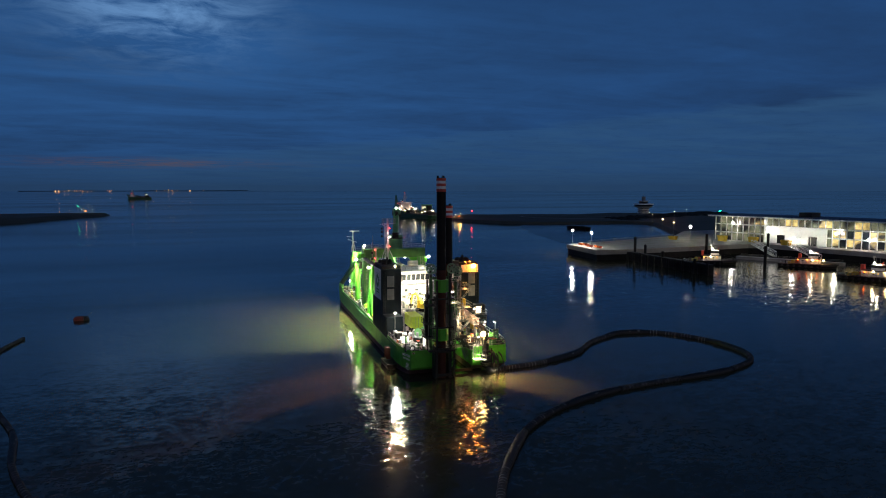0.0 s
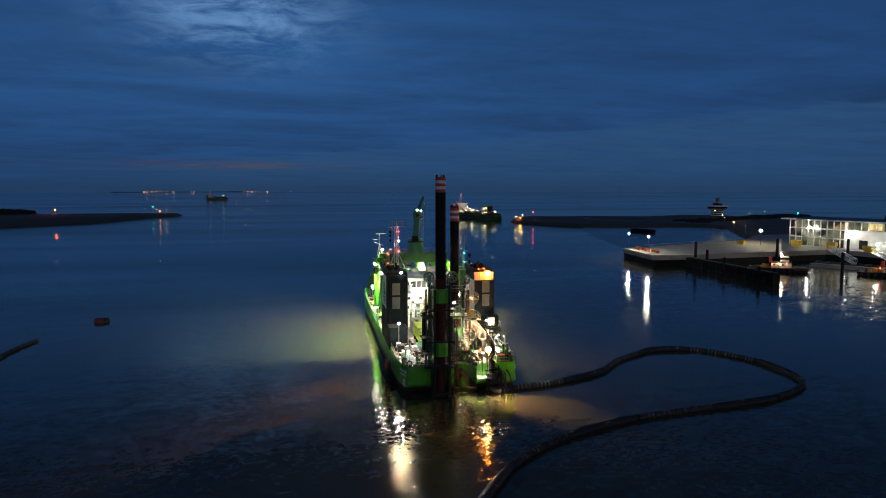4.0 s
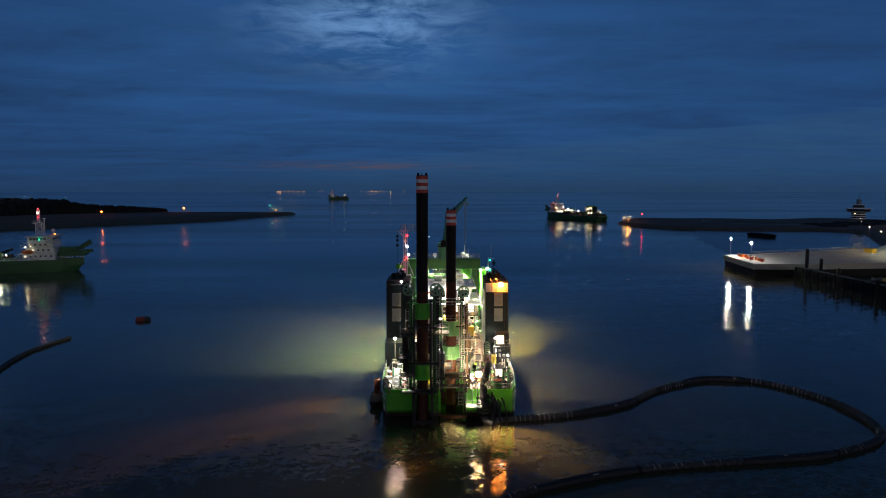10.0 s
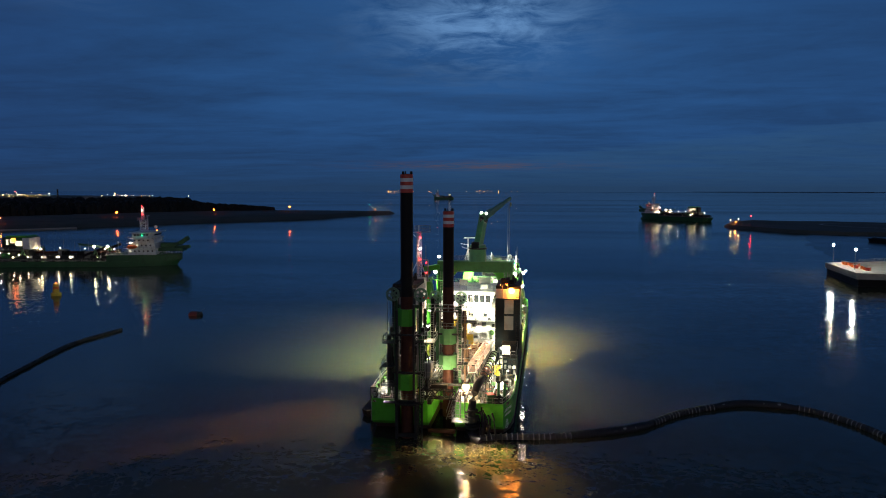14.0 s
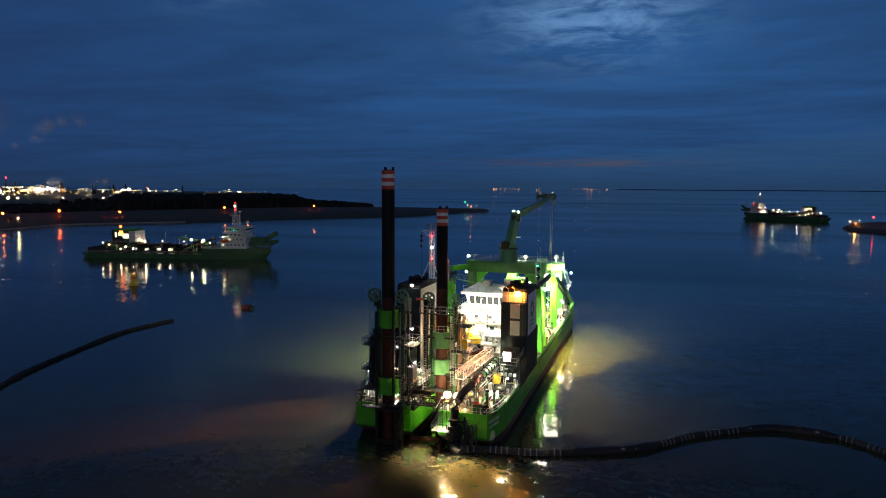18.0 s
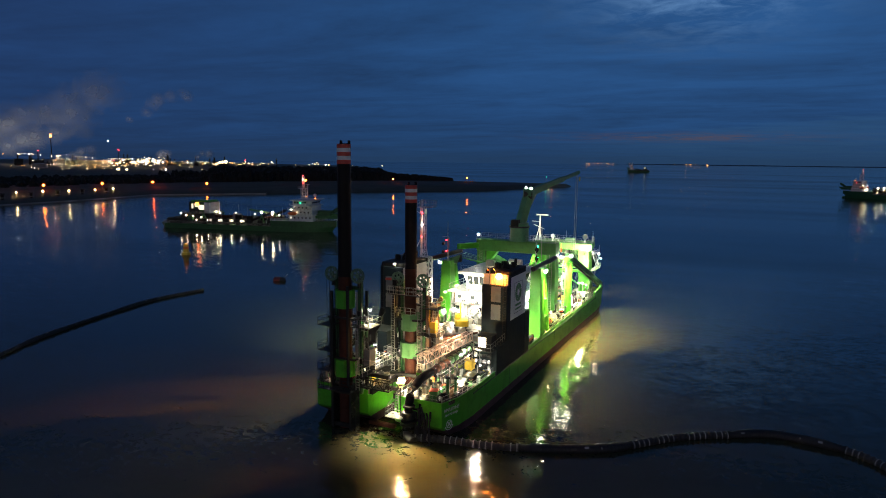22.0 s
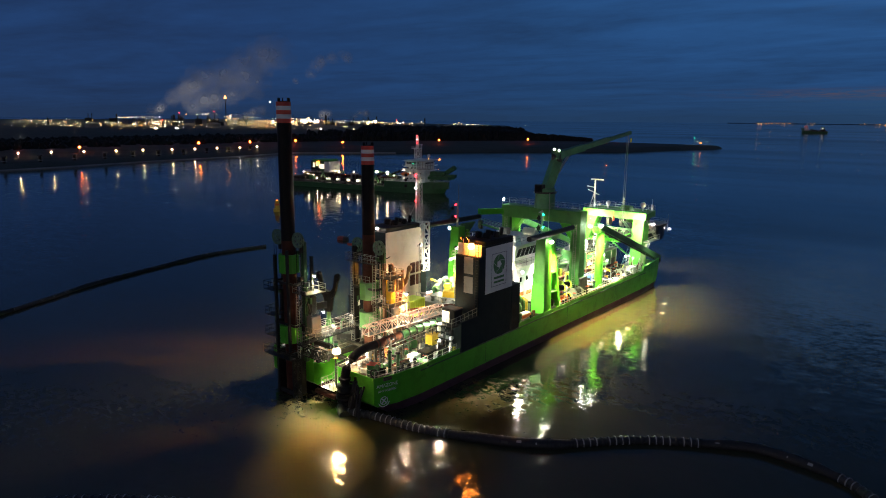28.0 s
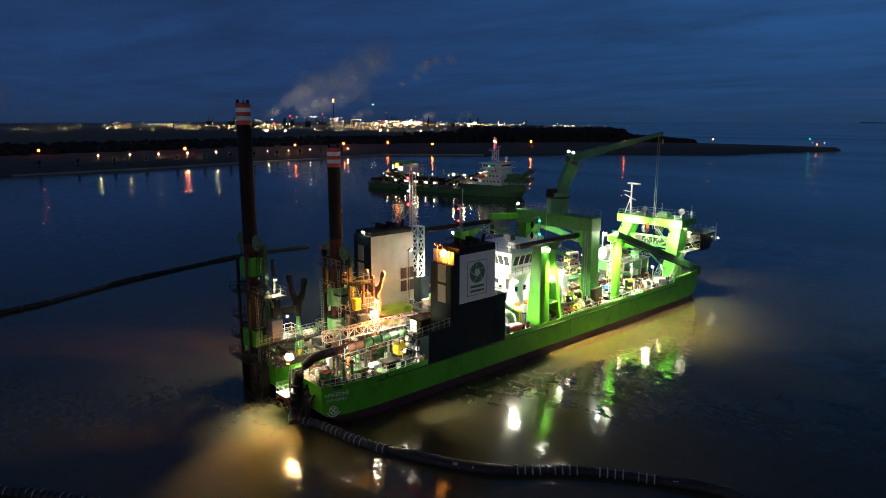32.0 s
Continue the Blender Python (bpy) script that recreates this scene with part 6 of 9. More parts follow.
for k in range(70):
    s = 1 if k % 3 else -1
    u, v = s * clutter.uniform(5.2, 9.9), clutter.uniform(44.5, 83.0)
    kind = k % 4
    w, d, h = clutter.uniform(0.4, 1.1), clutter.uniform(0.4, 1.4), clutter.uniform(0.35, 1.1)
    mat = clutter.choice((DARKST, GREYST, DKGREEN, BLACK, OCHRE, GREYST, RUST))
    m = SHIP @ pose(u, v, 4.33, 0, 0, clutter.choice((0, 90, 12, -20, 75)))
    if kind == 0:
        it = thing("deck_locker", m, "low steel locker on the foredeck", "locker", "deck lockers")
        part("body", Geo().box((0, 0, h / 2), (w, d, h), bev=0.03), mat, it)
        part("lid", Geo().box((0, 0, h + 0.03), (w * 1.06, d * 1.06, 0.06), bev=0.01), GREYST, it)
    elif kind == 1:
        it = thing("bollard", m, "black twin mooring bollard on the foredeck", "bollard", "bollards")
        part("bed", Geo().box((0, 0, 0.05), (1.3, 0.5, 0.1), bev=0.02), BLACK, it)
        for x in (-0.38, 0.38):
            part("post", Geo().cyl((x, 0, 0.1), (x, 0, 0.72), 0.19, 0.23, n=12), BLACK, it)
    elif kind == 2:
        it = thing("valve_stand", m, "deck valve with a hand wheel on its stem", "valve", "deck valves")
        part("stem", Geo().cyl((0, 0, 0), (0, 0, h + 0.5), 0.09, n=8), mat, it)
        part("body", Geo().box((0, 0, 0.25), (0.5, 0.4, 0.5), bev=0.08), mat, it)
        part("hand_wheel", Geo().sweep([(0.3 * math.cos(a), 0.3 * math.sin(a), h + 0.5) for a in [0.45 * i for i in range(15)]], 0.035, 5), SPUD_RED, it, "red hand wheel")
    else:
        it = thing("gas_bottle_rack", m, "rack of upright gas bottles on the foredeck", "rack", "bottle racks")
        part("frame", Geo().box((0, 0, 0.06), (1.2, 0.6, 0.12)).box((0, 0.3, 0.9), (1.2, 0.05, 0.1)), GALV, it)
        for j in range(4):
            part("bottle", Geo().sweep([(-0.42 + 0.28 * j, 0, 0.12), (-0.42 + 0.28 * j, 0, 1.3), (-0.42 + 0.28 * j, 0, 1.45), (-0.42 + 0.28 * j, 0, 1.6)], [0.12, 0.12, 0.07, 0.03], 10), (DARKST, GREYST, RUST)[j % 3], it)
part("white_lattice_post", Geo().truss((3.6, 60.5, 4.4), (3.6, 60.5, 14.0), 0.7, 0.7, 12, 0.05), WHITEP, ship, "white lattice post")
part("post_ladder", Geo().ladder((8.1, 59.6, 4.4), (8.1, 59.6, 14.6), 0.6), GALV, boom_post_s)
part("boom_head", Geo().box((9.0, 58.2, 15.4), (1.3, 1.2, 1.2), bev=0.15), GREEN, boom_post_s)
part("boom_rest", Geo().box((9.0, 88.2, 5.0), (1.4, 0.8, 0.9), bev=0.08), DARKST, boom_post_s)
part("boom_stiffener", Geo().beam((9.0, 60.0, 14.9), (9.0, 88.0, 4.9), 0.3, 0.2), DARKST, boom_post_s)
for s in (1, -1):
    part("cabin_window", Geo().box((4.95 if s > 0 else -2.75, 100.2, 9.2), (0.06, 3.4, 2.0)), GLASS_DARK, cabin)
part("cabin_rail", Geo().rail([(-3.0, 97.5, 11.05), (5.2, 97.5, 11.05), (5.2, 103.0, 11.05), (-3.0, 103.0, 11.05)], 0.9, 1.2), GALV, cabin)
part("cabin_roof", Geo().box((1.1, 100.2, 11.1), (8.4, 5.8, 0.2), bev=0.04), GREYST, cabin)
part("cabin_mast", Geo().cyl((5.3, 103.1, 9.0), (5.3, 103.1, 13.0), 0.07, n=6), GALV, cabin)
part("cabin_walk", Geo().truss((4.0, 90.0, 9.6), (4.0, 97.6, 9.6), 1.0, 1.0, 6, 0.06), GALV, cabin)
for k in range(40):
    random.seed(40 + k)
    u, v = random.uniform(3.2, 9.2) * (1 if k % 3 else -1), random.uniform(58, 80)
    it = thing("deck_pallet", SHIP @ pose(u, v, 4.34, 0, 0, random.uniform(-20, 20)), "pallet of gear and hoses on the fore deck", "pallet", "deck pallets")
    part("slats", Geo().box((0, 0, 0.08), (1.1, 0.9, 0.14)), (RUST, GREYST, DARKST)[k % 3], it)
    part("load", Geo().box((0, 0, 0.45), (0.9, 0.8, 0.6), bev=0.08) if k % 2 else Geo().cyl((0, 0, 0.15), (0, 0, 0.75), 0.4, n=14), (GREYST, DARKST, DKGREEN, BLACK)[k % 4], it)
for k in range(16):
    random.seed(80 + k)
    u, v = random.uniform(3.2, 9.0) * (1 if k % 2 else -1), random.uniform(2.6, 15.0)
    it = thing("hose_coil", SHIP @ pose(u, v, 4.34), "coiled black hose on the aft deck", "hose", "hose coils")
    turns = [(0.4 * math.cos(a), 0.4 * math.sin(a), 0.08 + 0.0223 * a) for a in [2 * math.pi * i / 14 for i in range(33)]]
    part("coil", Geo().sweep(turns, 0.07, 6), RUBBER, it)

# machinery rack, vents and small plant round the funnels
rk = part("machinery_rack", Geo().box((9.2, 15.2, 8.1), (2.8, 1.8, 0.12)).box((7.9, 14.4, 6.2), (0.12, 0.12, 3.8)).box((10.5, 14.4, 6.2), (0.12, 0.12, 3.8)).box((9.2, 14.4, 6.3), (2.7, 0.1, 0.1)), BLACK, ship, "black machinery rack")
rnd = random.Random(8)
for i in range(4):
    for k in range(4):
        if rnd.random() < 0.8:
            part("valve_box", Geo().box((8.1 + i * 0.7, 14.6, 4.9 + k * 0.85), (rnd.uniform(0.25, 0.55), 0.4, rnd.uniform(0.25, 0.6)), bev=0.04), (GREYST, WHITEP, BLACK, SPUD_RED)[rnd.choice((0, 0, 1, 1, 2, 2, 3))], rk)
part("rack_rail", Geo().rail([(7.9, 14.3, 8.15), (10.5, 14.3, 8.15), (10.5, 19.8, 8.55)], 1.05, 0.9), GALV, rk)
lb = part("lamp_house", Geo().box((9.3, 15.9, 9.2), (2.2, 1.7, 2.0), bev=0.08), BLACK, ship, "black equipment box with one bright face")
# this face glows itself, in place of lamplight falling on it
part("glow_face", Geo().box((8.9, 15.03, 9.2), (1.2, 0.05, 1.5), bev=0.02), L_HOUSE, lb, "box face given a glow to look lamplit")
part("box_lid", Geo().box((9.3, 15.9, 10.24), (2.3, 1.8, 0.1), bev=0.03), DARKST, lb)
for u, v, z in ((-6.64, 26.0, 11.6), (-6.64, 27.4, 11.6), (-6.64, 26.0, 9.6), (-6.64, 27.4, 9.6)):
    part("louvre", Geo().box((u, v, z), (0.07, 1.15, 1.7), bev=0.02), RUST, funnel_p, "brown louvre panel")
for k in range(9):
    z = 5.2 + 1.4 * k
    part("side_rung", Geo().beam((6.55, 20.4, z), (6.55, 21.0, z), 0.05), GALV, funnel_s)
part("funnel_ladder", Geo().ladder((10.4, 19.75, 8.6), (10.4, 19.75, 18.4), 0.5), DARKST, funnel_s)
part("funnel_ladder", Geo().ladder((-10.4, 19.75, 8.6), (-10.4, 19.75, 18.4), 0.5), DARKST, funnel_p)

# machinery beside the aft spud slot
for k in range(46):
    rnd.seed(300 + k)
    port = k % 2
    u = rnd.uniform(-9.4, -1.9) if port else rnd.uniform(2.9, 9.6)
    v = rnd.uniform(2.2, 15.5)
    if not port and 4.0 < u < 7.6 and v < 6:
        continue
    kind = k % 5
    m = SHIP @ pose(u, v, 4.34, 0, 0, rnd.choice((0, 90, 15)))
    if kind == 0:
        it = thing("valve_stand", m, "deck valve with a hand wheel", "valve", "deck valves")
        part("stem", Geo().cyl((0, 0, 0), (0, 0, 0.8), 0.1, n=8).box((0, 0, 0.35), (0.5, 0.3, 0.4), bev=0.05), DKGREEN, it)
        part("hand_wheel", Geo().tube([(0.28 * math.cos(a), 0.28 * math.sin(a), 0.85) for a in [math.pi * i / 5 for i in range(11)]], 0.03, 5), SPUD_RED, it)
    elif kind == 1:
        it = thing("oil_drum", m, "steel oil drum on the aft deck", "drum", "oil drums")
        part("shell", Geo().cyl((0, 0, 0), (0, 0, 0.88), 0.29, n=16), (GREYST, DKGREEN, YELLOW)[k % 3], it)
        part("rim", Geo().cyl((0, 0, 0.86), (0, 0, 0.9), 0.31, n=16), DARKST, it)
    elif kind == 2:
        it = thing("pump_unit", m, "grey pump and motor on a bed", "pump", "deck pumps")
        part("casing", Geo().cyl((-0.4, 0, 0.5), (0.5, 0, 0.5), 0.3, n=14), PALEGREEN, it)
        part("motor", Geo().cyl((0.5, 0, 0.5), (1.2, 0, 0.5), 0.24, n=12), GREYST, it)
        part("bed", Geo().box((0.3, 0, 0.1), (1.9, 0.7, 0.2), bev=0.03), DARKST, it)
    elif kind == 3:
        it = thing("control_cabinet", m, "pale steel control cabinet on deck", "cabinet", "control cabinets")
        part("case", Geo().box((0, 0, 0.75), (0.8, 0.5, 1.5), bev=0.04), WHITEP if k % 4 else GREYST, it)
        part("door", Geo().box((0, -0.26, 0.75), (0.7, 0.03, 1.3), bev=0.01), GREYST, it)
    else:
        it = thing("pipe_stack", m, "stack of steel pipes on the deck", "pipes", "pipe stacks")
        for j in range(5):
            part("pipe", Geo().cyl((-0.3 + 0.2 * (j % 3) + (0.1 if j > 2 else 0), -1.3, 0.1 + (0.17 if j > 2 else 0)), (-0.3 + 0.2 * (j % 3) + (0.1 if j > 2 else 0), 1.3, 0.1 + (0.17 if j > 2 else 0)), 0.09, n=8), RUST if j % 2 else GALV, it)

# ladder winch, pipes and power packs over the forward well
part("well_platform", Geo().box((0, 73.6, 4.5), (7.4, 6.6, 0.25), bev=0.03), DECK, ship)
winch(0.2, 73.4, 4.63, 0, GREYST, 2.3, "large grey ladder winch over the forward well")
part("dredge_pipe", Geo().sweep([(-1.6, 50.0, 6.2), (-1.6, 58.0, 6.2), (-1.6, 66.0, 6.0), (-1.2, 71.0, 5.4)], 0.5, 14), DKGREEN, ship, "green dredge pipe along the fore deck")
part("dredge_pipe", Geo().sweep([(2.2, 56.8, 5.4), (2.2, 64.0, 5.4), (3.4, 69.0, 5.4), (4.6, 77.0, 5.3)], 0.32, 12), RUST, ship, "rusty pipe along the fore deck")
for k in range(5):
    part("pipe_saddle", Geo().box((-1.6, 52.0 + 4.0 * k, 5.0), (1.3, 0.3, 1.5), bev=0.03), GREYST, ship)
for u, v, h, mat, tint in ((4.2, 70.8, 2.2, DKGREEN, "green"), (-4.8, 71.5, 2.0, WHITEP, "white"), (3.6, 59.0, 1.8, LIMEP, "lime"), (-4.4, 59.4, 2.3, GREYST, "grey"), (6.4, 68.0, 1.7, YELLOW, "yellow"), (-6.6, 76.0, 1.9, DKGREEN, "green"), (8.8, 74.6, 1.5, WHITEP, "white")):
    pk = thing("power_pack", SHIP @ pose(u, v, 4.34 if abs(u) > 3.7 else 4.63, 0, 0, 8 * u), tint + " hydraulic power pack on the fore deck", "machine", "power packs")
    part("casing", Geo().box((0, 0, h / 2 + 0.1), (1.7, 1.2, h), bev=0.06), mat, pk)
    part("louvre", Geo().box((0, -0.62, h * 0.6), (1.2, 0.05, h * 0.5), bev=0.01), DARKST, pk)
    part("exhaust", Geo().cyl((0.5, 0.2, h + 0.1), (0.5, 0.2, h + 0.9), 0.09, n=8), RUST, pk)
    part("lift_frame", Geo().beam((-0.9, -0.65, 0.1), (-0.9, -0.65, h + 0.4), 0.08).beam((0.9, -0.65, 0.1), (0.9, -0.65, h + 0.4), 0.08).beam((-0.9, -0.65, h + 0.4), (0.9, -0.65, h + 0.4), 0.08), GALV, pk)
part("hanging_sheave", Geo().cyl((5.6, 60.2, 12.0), (5.9, 60.2, 12.0), 1.0, n=22).cyl((5.75, 60.2, 12.9), (5.75, 60.2, 15.8), 0.05, n=6), WHITEP, boom_post_s, "white hanging sheave")

# loose gear on the open decks
gear = random.Random(41)
taken = [(SHIP.inverted() @ ob.matrix_world.translation).xy for ob in scene.collection.all_objects if ob.parent is None and ob.type in ("EMPTY", "MESH")]
STRIPS = ((3.3, 9.8, 2.6, 16.5, 80), (-9.8, -5.4, 2.6, 16.5, 50), (7.2, 9.9, 45.0, 53.0, 14), (4.3, 10.0, 57.5, 80.0, 110), (-10.0, -4.3, 57.5, 80.0, 60), (-3.2, 3.4, 57.5, 69.0, 22), (7.2, 10.0, 30.8, 37.5, 12), (-10.0, -7.0, 45.0, 53.0, 10))
COLOURS = ((WHITEP, "white"), (GREYST, "grey"), (GREYST, "grey"), (BLACK, "black"), (DARKST, "dark steel"), (DARKST, "dark"), (BLACK, "black"), (DKGREEN, "green"), (LIMEP, "lime"), (YELLOW, "yellow"), (RUST, "rusty"), (RUST, "rusty"), (DKGREEN, "green"), (ORANGE, "orange"), (DARKST, "dark steel"), (BLACK, "black"), (DARKST, "dark"), (GREYST, "grey"), (DKGREEN, "green"), (BLACK, "black"))


def deck_gear(kind, m, mat, tint):
    k = gear.uniform(0.8, 1.2)
    if kind == 0:
        root = thing("oil_drum", m, tint + " oil drum standing on the ship deck", "drum", "deck gear")
        part("body", Geo().cyl((0, 0, 0), (0, 0, 0.88), 0.29, n=14), mat, root)
        part("hoop", Geo().cyl((0, 0, 0.28), (0, 0, 0.32), 0.305, n=14).cyl((0, 0, 0.56), (0, 0, 0.60), 0.305, n=14), DARKST, root)
    elif kind == 1:
        root = thing("rope_coil", m, "coiled mooring rope lying on the ship deck", "rope", "deck gear")
        for j in range(3):
            part("rope_turn", Geo().sweep([(0.45 * k * math.cos(a), 0.45 * k * math.sin(a), 0.06 + 0.11 * j) for a in [0.42 * i for i in range(15)]], 0.055, 6), STRAP, root)
    elif kind == 2:
        root = thing("tool_chest", m, tint + " steel tool chest on the ship deck", "chest", "deck gear")
        part("body", Geo().box((0, 0, 0.35 * k), (1.1 * k, 0.6 * k, 0.7 * k), bev=0.03), mat, root)
        part("lid", Geo().box((0, 0, 0.73 * k), (1.14 * k, 0.64 * k, 0.07), bev=0.02), GREYST, root)
    elif kind == 3:
        root = thing("valve", m, tint + " valve with a hand wheel on a deck pipe", "valve", "deck gear")
        part("stem", Geo().cyl((0, 0, 0), (0, 0, 1.0 * k), 0.09, n=8).cyl((-0.4, 0, 0.25), (0.4, 0, 0.25), 0.15, n=10), mat, root)
        part("hand_wheel", Geo().sweep([(0.28 * math.cos(a), 0.28 * math.sin(a), 1.0 * k) for a in [0.45 * i for i in range(15)]], 0.03, 6), SPUD_RED, root)
    elif kind == 4:
        root = thing("hatch_cover", m, tint + " raised hatch cover on the ship deck", "hatch", "deck gear")
        part("coaming", Geo().box((0, 0, 0.2), (1.2 * k, 1.2 * k, 0.4), bev=0.03), DECK, root)
        part("cover", Geo().box((0, 0, 0.44), (1.3 * k, 1.3 * k, 0.09), bev=0.03), mat, root)
    elif kind == 5:
        root = thing("cable_reel", m, tint + " cable reel on a stand", "reel", "deck gear")
        part("spool", Geo().cyl((-0.35, 0, 0.6), (0.35, 0, 0.6), 0.34, n=14), BLACK, root)
        for x in (-0.38, 0.38):
            part("reel_side", Geo().cyl((x - 0.03, 0, 0.6), (x + 0.03, 0, 0.6), 0.55 * k, n=18), mat, root)
        part("stand", Geo().box((0, 0, 0.04), (1.0, 0.9, 0.08)), DARKST, root)
    elif kind == 6:
        root = thing("deck_vent", m, tint + " mushroom vent on the ship deck", "vent", "deck gear")
        part("pipe", Geo().cyl((0, 0, 0), (0, 0, 1.0 * k), 0.16, n=10), mat, root)
        part("cowl", Geo().cyl((0, 0, 1.0 * k), (0, 0, 1.22 * k), 0.36, 0.2, n=14), mat, root)
    else:
        root = thing("control_cabinet", m, tint + " upright control cabinet on the ship deck", "cabinet", "deck gear")
        part("body", Geo().box((0, 0, 0.85 * k), (0.9, 0.5, 1.7 * k), bev=0.03), mat, root)
        part("door", Geo().box((0, -0.27, 0.9 * k), (0.7, 0.04, 1.3 * k), bev=0.01), GREYST, root)


for u0, u1, v0, v1, count in STRIPS:
    for k in range(count):
        for attempt in range(12):
            u, v = gear.uniform(u0, u1), gear.uniform(v0, v1)
            if all((q.x - u) ** 2 + (q.y - v) ** 2 > 1.05 ** 2 for q in taken) and not (-5.6 < u < 2.6 and v < 12):
                taken.append(Vector((u, v)))
                mat, tint = gear.choice(COLOURS)
                deck_gear(gear.randrange(8), SHIP @ pose(u, v, 4.335, 0, 0, gear.uniform(0, 180)), mat, tint)
                break

# hose reel before the house
reel = thing("hose_reel", SHIP @ pose(0.0, 33.0, 4.33), "pale round hose reel on a tall steel stand", "reel")
part("rim", Geo().sweep([(1.1 * math.cos(a), 0, 4.4 + 1.1 * math.sin(a)) for a in [2 * math.pi * i / 28 for i in range(29)]], 0.1, 8), WHITEP, reel)
for k in range(4):
    a = math.pi * k / 4
    part("spoke", Geo().beam((-1.05 * math.cos(a), 0, 4.4 - 1.05 * math.sin(a)), (1.05 * math.cos(a), 0, 4.4 + 1.05 * math.sin(a)), 0.07), GREYST, reel)
part("hub", Geo().cyl((0, -0.5, 4.4), (0, 0.5, 4.4), 0.3, n=14), GREYST, reel)
for x in (-0.9, 0.9):
    part("leg", Geo().beam((x, 0.3, 0), (0, 0.3, 4.4), 0.16), GREYST, reel)

# roller fairleads on the quarters
for s in (1, -1):
    fl = thing("fairlead", SHIP @ pose(s * 9.0, 1.45, 4.9, 0, 0, s * 30), "dark round mooring fairlead on the stern bulwark", "fairlead", "fairleads")
    part("ring", Geo().sweep([(0.42 * math.cos(a), 0, 0.5 + 0.42 * math.sin(a)) for a in [2 * math.pi * i / 18 for i in range(19)]], 0.11, 8), DARKST, fl)
    part("foot", Geo().box((0, 0, -0.02), (0.8, 0.3, 0.16), bev=0.03), DARKST, fl)

# hoses and chains hanging about the swivel
lash = random.Random(19)
for k in range(9):
    x, y = lash.uniform(5.9, 8.4), lash.uniform(-0.5, 0.7)
    z1 = lash.uniform(2.2, 4.4)
    part("hanging_hose", Geo().sweep([(x - 0.3, 0.95, z1), (x, 0.5 + 0.4 * y, z1 - 0.5), (x + lash.uniform(-0.3, 0.3), y, z1 * 0.5), (x + lash.uniform(-0.5, 0.5), y - 0.2, 0.1), (x + lash.uniform(-0.8, 0.8), y - 0.5, -0.4)], lash.choice((0.09, 0.14, 0.2)), 8), RUBBER, pipe)
for z, r in ((4.1, 0.75), (2.3, 1.1), (1.2, 0.95), (0.5, 1.15)):
    part("swivel_ring", Geo().cyl((5.2, 0.3, z - 0.12), (5.2, 0.3, z + 0.12), r, n=22), BLACK, pipe)
part("swivel_frame", Geo().beam((4.0, 0.9, 2.2), (6.5, 0.9, 2.2), 0.25).beam((4.0, 0.9, 3.6), (6.6, 0.9, 3.6), 0.2).beam((6.4, 0.9, 0.6), (6.4, 0.9, 4.4), 0.22), BLACK, pipe)

# stairs and tie beam in the after slot
part("slot_stairs", Geo().ladder((2.2, 6.2, 4.4), (1.7, 1.4, 2.2), 0.8, 0.3), GALV, ship, "steel stairs down into the slot")
part("slot_rail", Geo().beam((2.45, 6.2, 5.4), (2.0, 1.4, 3.2), 0.06).beam((1.75, 6.2, 5.4), (1.3, 1.4, 3.2), 0.06), GALV, ship)
part("tie_beam", Geo().box((0.65, 1.35, 0.55), (3.9, 0.6, 0.5), bev=0.05), RUST, ship, "rusty beam across the slot at the waterline")

# planked walkway along the starboard side of the after deck
for k in range(6):
    for j in range(3):
        part("plank", Geo().box((7.72 + 0.03 * j + 0.26 * (k % 6) - 0.6, 6.3 + 2.05 * j, 4.40), (0.24, 2.0, 0.05), bev=0.01), WOOD, ship, "worn wooden deck plank")

# work boat at the port quarter
wb = thing("work_boat", SHIP @ pose(-11.7, 10.0, 0, 0, 0, 0), "small dark work boat with a rusty frame moored alongside", "boat")
part("boat_hull", Geo().prism([[(x * k, y, z) for x, y in ((0, -3.4), (0.9, -2.6), (1.0, 2.8), (-1.0, 2.8), (-0.9, -2.6))] for k, z in ((0.6, -0.5), (1.0, 0.5), (1.05, 1.0))]), BLACK, wb)
part("frame", Geo().box((0, 0.4, 2.4), (0.9, 0.12, 2.2)).box((0, 2.0, 2.4), (0.9, 0.12, 2.2)).box((0, 1.2, 3.5), (0.9, 1.7, 0.12)), RUST, wb, "rusty steel frame")
part("fender", Geo().cyl((0.9, -2.0, 0.6), (0.9, 2.6, 0.6), 0.3, n=12), RUBBER, wb)

# ---- floating discharge line ----


def line_points(ctrl, step):
    """Even steps along a smooth curve through the control points."""
    pts = [Vector((x, y, 0.25)) for x, y in ctrl]
    fine = []
    for i in range(len(pts) - 1):
        p0, p1, p2, p3 = pts[max(i - 1, 0)], pts[i], pts[i + 1], pts[min(i + 2, len(pts) - 1)]
        for k in range(20):
            t = k / 20
            fine.append(0.5 * ((2 * p1) + (p2 - p0) * t + (2 * p0 - 5 * p1 + 4 * p2 - p3) * t * t + (3 * p1 - p0 - 3 * p2 + p3) * t * t * t))
    fine.append(pts[-1])
    out, left = [fine[0]], step
    for a, b in zip(fine, fine[1:]):
        d = (b - a).length
        while d > left:
            a = a.lerp(b, left / d)
            out.append(a)
            d = (b - a).length
            left = step
        left -= d
    return out


